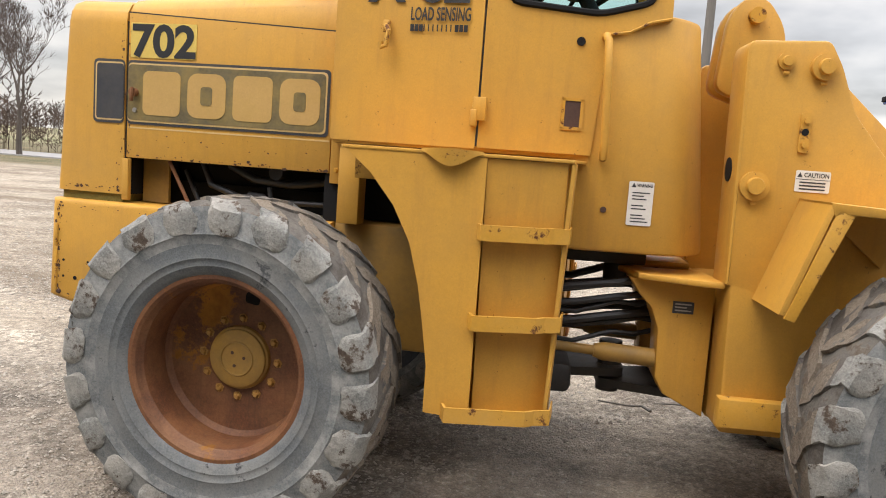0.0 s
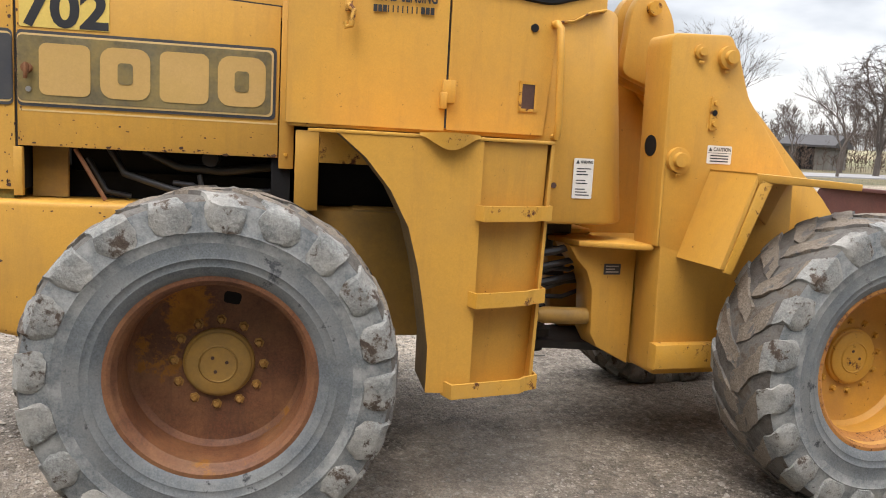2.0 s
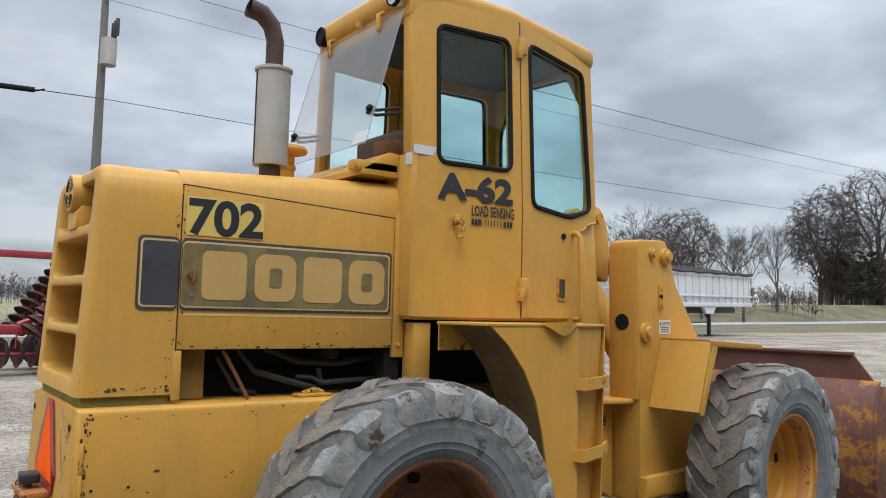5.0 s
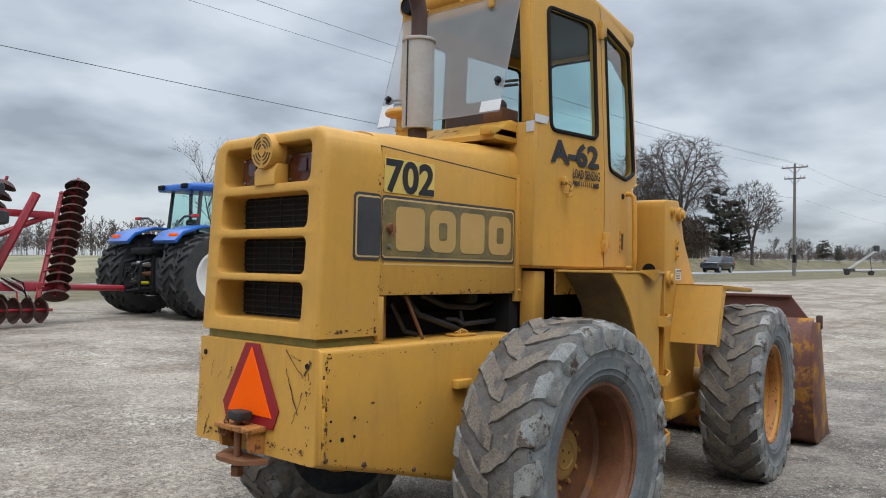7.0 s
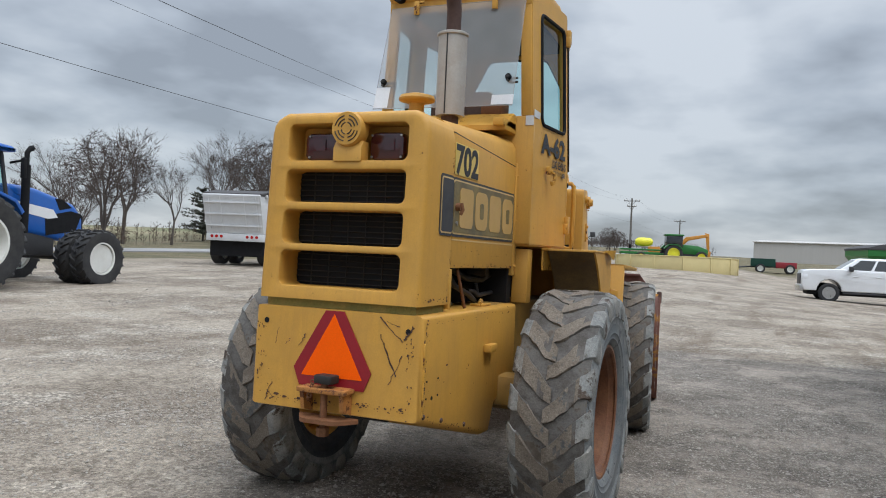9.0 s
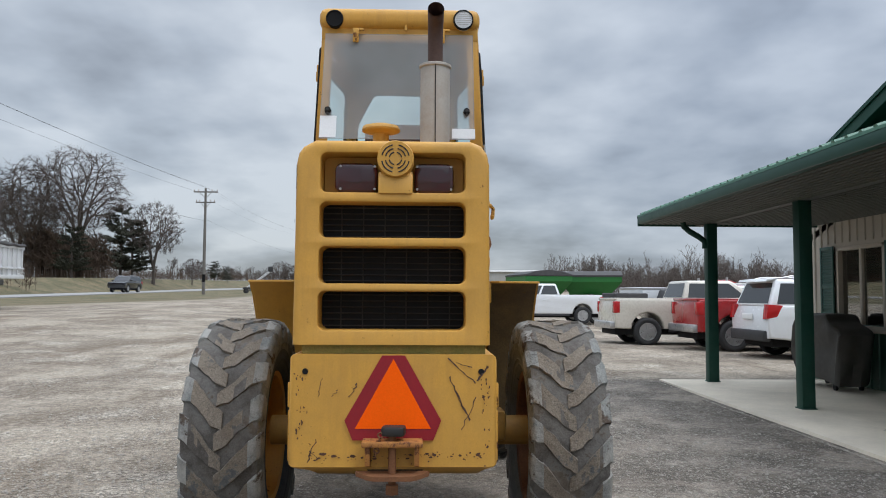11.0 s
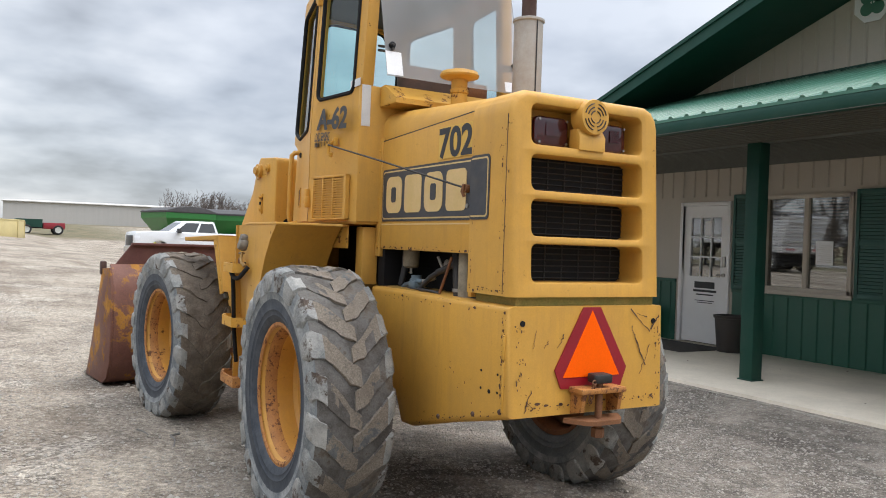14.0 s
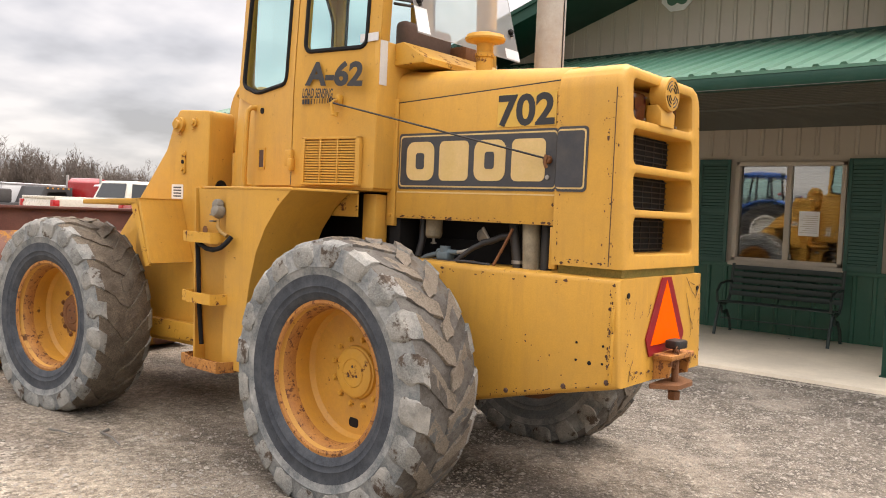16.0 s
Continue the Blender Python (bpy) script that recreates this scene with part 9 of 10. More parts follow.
def grain_cart(label, at):
    t = thing("grain_cart", label, "grain cart", "grain carts")
    bm = B()
    v = [bm.verts.new(p) for p in ((-0.9, -0.9, 1.0), (0.9, -0.9, 1.0), (0.9, 0.9, 1.0), (-0.9, 0.9, 1.0), (-2.3, -1.8, 2.6), (2.3, -1.8, 2.6), (2.3, 1.8, 2.6), (-2.3, 1.8, 2.6), (-2.3, -1.8, 3.0), (2.3, -1.8, 3.0), (2.3, 1.8, 3.0), (-2.3, 1.8, 3.0))]
    for f in ((0, 1, 5, 4), (1, 2, 6, 5), (2, 3, 7, 6), (3, 0, 4, 7), (4, 5, 9, 8), (5, 6, 10, 9), (6, 7, 11, 10), (7, 4, 8, 11), (3, 2, 1, 0)):
        bm.faces.new([v[i] for i in f])
    hp = part("hopper", bm, M_grn, t, smooth=0)
    bm = B()
    prism(bm, [(-1.85, 2.98), (-1.85, 3.1), (-1.0, 3.35), (0, 3.45), (1.0, 3.35), (1.85, 3.1), (1.85, 2.98)], "x", -2.35, 2.35, 0.04)
    part("tarp", bm, M_tarp, t)
    for x in (-1.2, 0.0, 1.2):
        bm = B()
        tube(bm, [(x, -1.83, 3.0), (x, -1.82, 2.6), (x * 0.45, -0.93, 1.05)], 0.05, 6)
        part("rib", bm, M_grn, hp)
    for s in (-1, 1):
        road_wheel(t, 0.0, s * 1.45, 0.85, 0.6, M_trac_rubber, M_grnyel, s, lugs=16)
    bm = B()
    tube(bm, [(1.0, 0.6, 0.9), (3.6, 0, 0.6)], 0.09, 8)
    tube(bm, [(1.0, -0.6, 0.9), (3.6, 0, 0.6)], 0.09, 8)
    part("drawbar", bm, M_grn, t)
    bm = B()
    tube(bm, [(1.4, -1.3, 1.2), (1.7, -1.9, 3.3)], 0.2, 12)
    part("unload_auger", bm, M_grn, t)
    t.matrix_basis = at


grain_cart("green grain cart under a dark tarp, parked behind pickups", ground_pose(56.0, -9.0, 12))
grain_cart("long green grain cart under a dark tarp on gravel", ground_pose(57.0, -13.2, 78))


def box_trailer(at):
    t = thing("box_trailer", "white enclosed box trailer parked behind the pickups", "trailer")
    bm = B()
    box(bm, -3.0, 3.0, -1.2, 1.2, 0.6, 2.05, 0.05)
    part("body", bm, M_trailer, t)
    bm = B()
    for z in (0.68, 1.98):
        box(bm, -3.02, 3.02, -1.22, 1.22, z - 0.05, z + 0.05, 0.01)
    part("trim", bm, M_alloy, t)
    for x in (-0.5, 0.4):
        for s in (-1, 1):
            road_wheel(t, x, s * 1.1, 0.36, 0.22, M_tyre, M_alloy, s)
    t.matrix_basis = at




def seed_drill(at):
    t = thing("seed_drill", "low green and red seed drill parked far off by the shed", "seed drill")
    bm = B()
    prism(bm, [(-1.2, 0.9), (-1.4, 1.9), (1.4, 1.9), (1.1, 0.9)], "x", -0.4, 2.6, 0.05)
    part("hopper", bm, M_shut, t)
    bm = B()
    box(bm, -3.0, -0.5, -1.3, 1.3, 0.7, 1.5, 0.05)
    part("toolbar", bm, M_harrow, t)
    bm = B()
    tube(bm, [(-3.0, 0, 0.9), (2.8, 0, 0.8), (5.0, 0, 0.55)], 0.1, 8)
    part("drawbar", bm, M_plastic, t)
    for x in (-2.2, 1.4):
        for q in (-1, 1):
            road_wheel(t, x, q * 1.4, 0.6, 0.35, M_tyre, M_cream_rim, q)
    t.matrix_basis = at


seed_drill(ground_pose(110.0, -2.3, 92))
box_trailer(ground_pose(44.5, -15.5, -70))


def semi_truck(at):
    t = thing("semi_truck", "dark red conventional semi tractor with a sloped hood", "truck")
    bm = B()
    prism(bm, round_poly([(-1.6, 1.0), (-1.6, 3.1), (-1.2, 3.45), (0.4, 2.95), (1.0, 2.1), (3.1, 1.75), (3.3, 0.9), (3.2, 0.6), (-1.6, 0.7)], 0.1), "y", -1.15, 1.15, 0.08)
    bd = part("body", bm, M_carred, t)
    bm = B()
    sheet(bm, [(0.45, -1.0, 2.88), (0.45, 1.0, 2.88), (1.0, 1.02, 2.14), (1.0, -1.02, 2.14)])
    bmesh.ops.translate(bm, verts=bm.verts, vec=(0.03, 0, 0.03))
    part("windscreen", bm, M_carglass, bd, smooth=0)
    for s in (-1, 1):
        bm = B()
        sheet(bm, [(-0.3, s * 1.156, 2.15), (0.7, s * 1.156, 2.15), (0.35, s * 1.156, 2.75), (-0.3, s * 1.156, 2.75)])
        part("side_window", bm, M_carglass, bd, smooth=0)
        for x in (2.3, -2.3, -3.6):
            road_wheel(t, x, s * 1.05, 0.52, 0.35, M_tyre, M_alloy, s)
        bm = B()
        tube(bm, [(-1.5, s * 1.2, 0.9), (-1.5, s * 1.2, 3.6)], 0.08, 10)
        part("stack", bm, M_alloy, t)
    bm = B()
    box(bm, -4.3, 2.8, -0.45, 0.45, 0.6, 1.0, 0.03)
    part("chassis", bm, M_plastic, t)
    t.matrix_basis = at


semi_truck(ground_pose(41.5, -17.8, -62) @ Matrix.Diagonal((0.85, 0.85, 0.72, 1.0)))


def red_bin(at):
    t = thing("steel_container", "red ribbed open steel container", "container")
    bm = B()
    for q in ((-3, 3, -1.2, -1.15), (-3, 3, 1.15, 1.2), (-3, -2.95, -1.15, 1.15), (2.95, 3, -1.15, 1.15)):
        box(bm, *q, 0.15, 1.55)
    box(bm, -3, 3, -1.2, 1.2, 0.05, 0.15)
    b = part("shell", bm, M_carred, t, smooth=0)
    for i in range(11):
        bm = B()
        x = -2.8 + i * 0.56
        box(bm, x - 0.06, x + 0.06, -1.27, -1.201, 0.15, 1.5, 0.01)
        part("rib", bm, M_carred, b)
    t.matrix_basis = at


red_bin(ground_pose(45.5, -24.5, -65))


def flat_trailer(at):
    t = thing("gooseneck_trailer", "dark grey gooseneck trailer with a raised neck", "trailer")
    bm = B()
    prism(bm, round_poly([(-4, 0.8), (-4, 1.0), (2.2, 1.0), (2.6, 1.9), (4.2, 1.9), (4.2, 1.4), (3.9, 1.4), (3.8, 1.65), (2.8, 1.6), (2.4, 0.8)], 0.06), "y", -1.2, 1.2, 0.03)
    part("deck", bm, M_plastic, t)
    for i in range(5):
        bm = B()
        box(bm, 2.7 + i * 0.3, 2.8 + i * 0.3, -1.215, -1.2, 1.78, 1.86)
        part("marker_lamp", bm, M_exc, t)
    for x in (-2.2, -1.3):
        for s in (-1, 1):
            road_wheel(t, x, s * 1.0, 0.40, 0.3, M_tyre, M_alloy, s)
    bm = B()
    box(bm, -1.0, 1.0, -1.0, 1.0, 1.0, 1.7, 0.1)
    part("load", bm, M_tarp, t)
    t.matrix_basis = at


flat_trailer(ground_pose(41.5, -11.8, -80))


def stock_tank(at):
    """Ring of cream panels."""
    t = thing("panel_tank", "low cream ring tank of bolted wall panels", "tank")
    n, R = 14, 4.9
    for i in range(n):
        a = math.tau * i / n
        m = Matrix.Rotation(a, 4, "Z") @ Matrix.Translation((R, 0, 0))
        w = 2 * R * math.tan(math.pi / n)
        bm = B()
        box(bm, -0.03, 0.03, -w / 2 + 0.01, w / 2 - 0.01, -0.3, 1.12, 0.01)
        box(bm, -0.05, 0.07, -w / 2, w / 2, 1.10, 1.18, 0.01)
        bm.transform(m)
        p = part("wall_panel", bm, M_basin, t)
        bm = B()
        box(bm, 0.031, 0.09, -w / 2 - 0.05, -w / 2 + 0.05, -0.3, 1.12, 0.01)
        bm.transform(m)
        part("joint_rib", bm, M_basin, p)
    t.matrix_basis = at


stock_tank(pose(67.0, 5.5, 1.0))


def farm_tractor(at):
    t = thing("green_tractor", "green farm tractor with a yellow fertiliser tank behind", "tractor")
    for s in (-1, 1):
        road_wheel(t, 0, s * 1.0, 0.95, 0.5, M_trac_rubber, M_grnyel, s, lugs=18)
        road_wheel(t, 2.8, s * 0.95, 0.65, 0.4, M_trac_rubber, M_grnyel, s, lugs=16)
    bm = B()
    prism(bm, round_poly([(1.0, 1.0), (1.0, 1.95), (2.6, 1.85), (3.6, 1.5), (3.6, 0.9)], 0.1), "y", -0.42, 0.42, 0.08)
    part("hood", bm, M_grn, t)
    bm = B()
    box(bm, -0.6, 1.0, -0.7, 0.7, 1.45, 2.8, 0.1)
    part("cab_glass", bm, M_carglass, t)
    bm = B()
    box(bm, -0.7, 1.1, -0.78, 0.78, 2.78, 2.95, 0.05)
    part("roof", bm, M_grn, t)
    bm = B()
    box(bm, -0.5, 3.2, -0.35, 0.35, 0.7, 1.2, 0.04)
    part("chassis", bm, M_plastic, t)
    for s in (-1, 1):
        bm = B()
        pts = [(-0.95, 1.5), (-0.5, 1.9), (0.4, 1.9), (0.9, 1.5)]
        prism(bm, pts + [(x * 0.93, z - 0.08) for x, z in pts[::-1]], "y", min(s * 0.7, s * 1.3), max(s * 0.7, s * 1.3))
        part("fender", bm, M_grn, t)
    t.matrix_basis = at
    p = thing("row_planter", "green planter with a long yellow ribbed tank", "planter")
    bm = B()
    lathe(bm, [(0, -0.9), (0.25, -0.87), (0.42, -0.6), (0.46, 0), (0.42, 0.6), (0.25, 0.87), (0, 0.9)], (-2.8, 0, 2.05), "x", 24)
    part("tank", bm, M_grnyel, p)
    bm = B()
    for z, h in ((0.9, 0.12), (1.25, 0.08)):
        box(bm, -5.2, -1.2, -0.6, 0.6, z - h, z + h, 0.02)
    for k in range(7):
        tube(bm, [(-5.0 + k * 0.6, 0.6, 1.0), (-5.1 + k * 0.6, 0.9, 0.15)], 0.08, 6)
    tube(bm, [(-1.3, 0, 0.9), (0.0, 0, 0.8)], 0.09, 6)
    part("frame", bm, M_grn, p)
    for s in (-1, 1):
        road_wheel(p, -3.2, s * 0.8, 0.5, 0.35, M_trac_rubber, M_grnyel, s)
    p.matrix_basis = at


farm_tractor(ground_pose(94.0, 8.85, -72) @ Matrix.Scale(1.16, 4))


def excavator(at):
    t = thing("excavator", "orange-yellow excavator with its arm folded", "excavator")
    for s in (-1, 1):
        bm = B()
        prism(bm, round_poly([(-1.9, 0.1), (-2.0, 0.5), (-1.7, 0.9), (1.7, 0.9), (2.0, 0.5), (1.9, 0.1)], 0.2), "y", s * 0.8, s * 1.4)
        part("track", bm, M_plastic, t)
    bm = B()
    box(bm, -2.1, 1.2, -1.3, 1.3, 1.05, 2.0, 0.1)
    part("house", bm, M_exc, t)
    bm = B()
    box(bm, 0.0, 1.4, 0.3, 1.25, 1.2, 2.85, 0.1)
    part("cab", bm, M_carglass, t)
    bm = B()
    prism(bm, [(0.8, 1.5), (2.6, 3.6), (5.2, 4.1), (5.3, 3.7), (2.9, 3.1), (1.3, 1.3)], "y", -0.3, 0.3, 0.05)
    bo = part("boom", bm, M_exc, t)
    bm = B()
    prism(bm, [(5.0, 4.3), (5.5, 4.2), (5.6, 1.6), (5.3, 1.5)], "y", -0.22, 0.22, 0.04)
    part("stick", bm, M_exc, bo)
    bm = B()
    prism(bm, [(5.2, 1.6), (5.8, 1.5), (5.7, 0.7), (5.0, 0.5), (4.7, 1.0)], "y", -0.5, 0.5, 0.05)
    part("digging_bucket", bm, M_exc, bo)
    t.matrix_basis = at


excavator(ground_pose(109.6, 11.4, -88) @ Matrix.Diagonal((1.04, 1.04, 0.92, 1.0)))


def conveyor(at):
    t = thing("portable_conveyor", "portable grain conveyor on wheels with a dark hopper", "conveyor")
    bm = B()
    for y in (-0.25, 0.25):
        tube(bm, [(-2.2, y, 0.8), (2.4, y, 4.2)], 0.05, 6)
        tube(bm, [(-2.2, y, 1.1), (2.4, y, 4.5)], 0.05, 6)
    for i in range(9):
        f = i / 8
        x, z = -2.2 + 4.6 * f, 0.8 + 3.4 * f
        tube(bm, [(x, -0.25, z), (x + 0.3, -0.25, z + 0.5)], 0.03, 5)
        tube(bm, [(x, -0.25, z), (x, 0.25, z)], 0.03, 5)
    part("boom", bm, M_trailer, t)
    bm = B()
    box(bm, 2.0, 2.9, -0.45, 0.45, 4.2, 5.2, 0.03)
    part("discharge_hood", bm, M_plastic, t)
    bm = B()
    box(bm, -2.9, -1.0, -0.7, 0.7, 0.75, 1.15, 0.05)
    part("hopper", bm, M_plastic, t)
    bm = B()
    tube(bm, [(-2.5, 0, 0.6), (2.2, 0, 0.6)], 0.08, 6)
    tube(bm, [(1.7, 0, 0.6), (1.4, 0, 3.4)], 0.06, 6)
    part("frame", bm, M_plastic, t)
    for x in (-2.3, 1.6):
        for s in (-1, 1):
            road_wheel(t, x, s * 0.8, 0.42, 0.25, M_tyre, M_plastic, s)
    t.matrix_basis = at


conveyor(ground_pose(92.0, 19.4, -70) @ Matrix.Diagonal((0.6, 0.6, 0.62, 1.0)))


def shed(at, w, d, h, label, m_wall, m_roof, name="steel_shed", rise=0.8):
    t = thing(name, label, "building")
    bm = B()
    box(bm, -d / 2, d / 2, -w / 2, w / 2, -1.0, h)
    b = part("wall", bm, m_wall, t, smooth=0)
    bm = B()
    prism(bm, [(-d / 2 - 0.3, h), (-d / 2 - 0.3, h + 0.15), (0, h + rise), (d / 2 + 0.3, h + 0.15), (d / 2 + 0.3, h)], "y", -w / 2 - 0.3, w / 2 + 0.3)
    part("roof", bm, m_roof, t, smooth=0)
    t.matrix_basis = at
    return t, b


sh, shw = shed(pose(190, -19, 2.6, 0, 0, -8), 38, 20, 4.6, "long pale steel storage building far off", M_shed, M_shed)
for i in range(3):
    bm = B()
    box(bm, -10.06, -10.0, -12 + i * 9, -8 + i * 9, 0, 3.4)
    part("bay_door", bm, M_shed, sh)
ho, _ = shed(pose(-19, 146, 0.0, 0, 0, 20), 9, 7, 3.0, "small white house far across the field", M_door, M_tarp, "farmhouse", 2.4)
for y in (-2.5, 0.2, 2.6):
    bm = B()
    box(bm, -3.56, -3.5, y - 0.5, y + 0.5, 0.9, 2.2)
    part("house_window", bm, M_carglass, ho)
ob_, _ = shed(pose(37, 47, 0.9, 0, 0, 40), 3.2, 4.4, 1.5, "weathered grey wooden outbuilding among trees", M_pole, M_tarp, "old_outbuilding", 0.9)
bm = B()
box(bm, -2.28, -2.25, -0.6, 0.6, 0, 1.7)
part("barn_door", bm, M_black, ob_)
rs, _ = shed(pose(332, 55, 4.6, 0, 0, -5), 9, 8, 2.0, "dark red barn far along the road", M_harrow, M_tarp, "red_barn", 0.7)
bm = B()
box(bm, -4.06, -4.0, -0.8, 0.8, 0, 1.6)
part("barn_door", bm, M_tarp, rs)


# ---- utility poles and wires ----
def utility_pole(x, y, h, arms, label, extra=False):
    t = thing("utility_pole", label, "utility pole", "utility poles")
    z = lift(x, y)
    bm = B()
    tube(bm, [(x, y, z - 0.3), (x, y, z + h * 0.5), (x, y, z + h)], [0.17, 0.15, 0.11], 12)
    shaft = part("pole_shaft", bm, M_pole, t)
    for dz, w in arms:
        bm = B()
        box(bm, x - 0.06, x + 0.06, y - w, y + w, z + h - dz - 0.06, z + h - dz + 0.06)
        tube(bm, [(x, y - w * 0.5, z + h - dz), (x, y, z + h - dz - 0.7)], 0.025, 5)
        tube(bm, [(x, y + w * 0.5, z + h - dz), (x, y, z + h - dz - 0.7)], 0.025, 5)
        a = part("crossarm", bm, M_pole, shaft)
        for f in (-0.95, -0.55, 0.6, 0.95):
            bm = B()
            lathe(bm, [(0.0, 0.0), (0.05, 0.0), (0.03, 0.08), (0.06, 0.12), (0.03, 0.2), (0, 0.22)], (x, y + w * f, z + h - dz + 0.06), "z", 10)
            part("insulator", bm, M_muff, a)
    if extra:
        bm = B()
        disc(bm, (x + 0.1, y - 0.42, 0), "z", 0.26, z + h - 3.3, z + h - 2.4, 18)
        part("transformer", bm, M_muff, shaft, "grey transformer can")
        bm = B()
        for k in range(3):
            box(bm, x + 0.3, x + 0.42, y - 0.4 + 0.3 * k, y - 0.3 + 0.3 * k, z + h - 2.2, z + h - 1.6, 0.02)
        part("fuse_cutout", bm, M_plastic, shaft)
    bm = B()
    lathe(bm, [(0.165, 1.3), (0.17, 1.3), (0.17, 2.1), (0.165, 2.1)], (x, y, z), "z", 12)
    part("pole_band", bm, M_black, shaft)


utility_pole(5.2, 24.3, 12.6, [(0.5, 1.2)], "weathered wooden utility pole with a transformer can", True)
utility_pole(80.0, 22.6, 11.2, [(0.4, 1.25), (1.5, 1.0)], "weathered wooden utility pole with two crossarms")
utility_pole(117.0, 17.4, 9.0, [(0.4, 1.2), (1.2, 0.7)], "weathered wooden utility pole with a crossarm")
utility_pole(168.0, 15.5, 8.0, [(0.4, 1.2)], "weathered wooden utility pole with a crossarm")
utility_pole(-72.0, 25.0, 12.0, [(0.5, 1.2)], "weathered wooden utility pole with a crossarm")


def wire(a, b, sag, r, n=18):
    bm = B()
    a, b = Vector(a), Vector(b)
    tube(bm, [a.lerp(b, i / n) - Vector((0, 0, sag * 4 * (i / n) * (1 - i / n))) for i in range(n + 1)], r, 5)
    return bm


spans = [((-72, 25), (5.2, 24.3), 11.7, 12.3), ((5.2, 24.3), (80, 22.6), 12.3, 12.45), ((80, 22.6), (117, 17.4), 12.4, 10.7), ((117, 17.4), (168, 15.5), 10.7, 10.4)]
for (p, q, za, zb) in spans:
    for dy, dz in ((-1.1, 0), (1.1, 0), (0.0, 0.45)):
        solo("power_line", wire((*(Vector(p) + Vector((0, dy))), za + dz), (*(Vector(q) + Vector((0, dy))), zb + dz), 0.7, 0.008 if p[0] < 60 else 0.004), M_wire, "thin overhead power line between poles", "wire", "overhead lines")
    solo("telephone_cable", wire((p[0], p[1] - 0.2, za - 3.9 if p[0] < 60 else za - 3), (q[0], q[1] - 0.2, zb - 3.9 if q[0] < 60 else zb - 3.2), 0.45, 0.016 if p[0] < 0 else (0.012 if p[0] < 60 else 0.006)), M_wire, "dark sagging telephone cable between poles", "wire", "overhead lines")
cb = thing("cable_splice", "black splice case hanging on the telephone cable", "cable box")
bm = B()
tube(bm, [(2.2, 24.1, 8.28), (3.2, 24.1, 8.32)], 0.09, 10)
part("case", bm, M_black, cb)
for x in (2.2, 3.2):
    bm = B()
    tube(bm, [(x, 24.1, 8.28), (x + (0.3 if x > 2.5 else -0.3), 24.1, 8.40)], 0.025, 6)
    part("clip", bm, M_black, cb)


# ---- trees ----
def bare_tree_meshes(seed, h, spread=1.0, dense=1.0, levels=5):
    rnd = random.Random(seed)
    bt, bw = B(), B()

    def grow(p, d, ln, r, lev):
        pts = [p]
        dd = d.copy()
        n = 3 if lev < 2 else 2
        for i in range(n):
            dd = (dd + Vector((rnd.uniform(-1, 1), rnd.uniform(-1, 1), rnd.uniform(-0.3, 0.5))) * (0.10 if lev == 0 else 0.24)).normalized()
            pts.append(pts[-1] + dd * ln / n)
        last = lev >= levels
        r1 = r * (0.62 if not last else 0.3)
        rs = [r + (r1 - r) * i / n for i in range(n + 1)]
        tube(bt if lev < 2 else bw, pts, rs, 8 if lev == 0 else (5 if lev < 3 else 3), cap=False)
        if last:
            # fine twigs at the tips
            for k in range(5):
                q = pts[rnd.randint(1, n)]
                d2 = (dd + Vector((rnd.uniform(-1, 1), rnd.uniform(-1, 1), rnd.uniform(-0.3, 0.9))) * 0.8).normalized() * ln * rnd.uniform(0.5, 1.0)
                e = d2.orthogonal().normalized() * 0.011
                bw.faces.new([bw.verts.new(q - e), bw.verts.new(q + e), bw.verts.new(q + d2)])
            return
        kids = rnd.choice((3, 4)) if lev == 0 else rnd.choice((2, 3, 3))
        for k in range(kids):
            a = math.tau * (k + rnd.random() * 0.7) / kids
            u = dd.orthogonal().normalized()
            w = dd.cross(u)
            tilt = rnd.uniform(0.35, 0.8) * spread * (0.8 if lev == 0 else 1.0)
            nd = (dd + (u * math.cos(a) + w * math.sin(a)) * tilt + Vector((0, 0, 0.10))).normalized()
            grow(pts[-1], nd, ln * rnd.uniform(0.62, 0.85), r1 * rnd.uniform(0.72, 0.95), lev + 1)
        if lev >= 1:
            for k in range(int(rnd.choice((1, 2, 2)) * dense)):
                j = rnd.randint(1, n)
                nd = (dd + Vector((rnd.uniform(-1, 1), rnd.uniform(-1, 1), rnd.uniform(-0.2, 0.8))) * 0.9).normalized()
                grow(pts[j], nd, ln * rnd.uniform(0.45, 0.7), r1 * 0.55, max(lev + 2, levels - 1))
    grow(Vector((0, 0, -0.2)), Vector((0, 0, 1)), h * 0.27, h * 0.0165, 0)
    top = max(v.co.z for v in bw.verts)
    for b in (bt, bw):
        bmesh.ops.scale(b, vec=(h / top,) * 3, verts=b.verts)
    return bt, bw


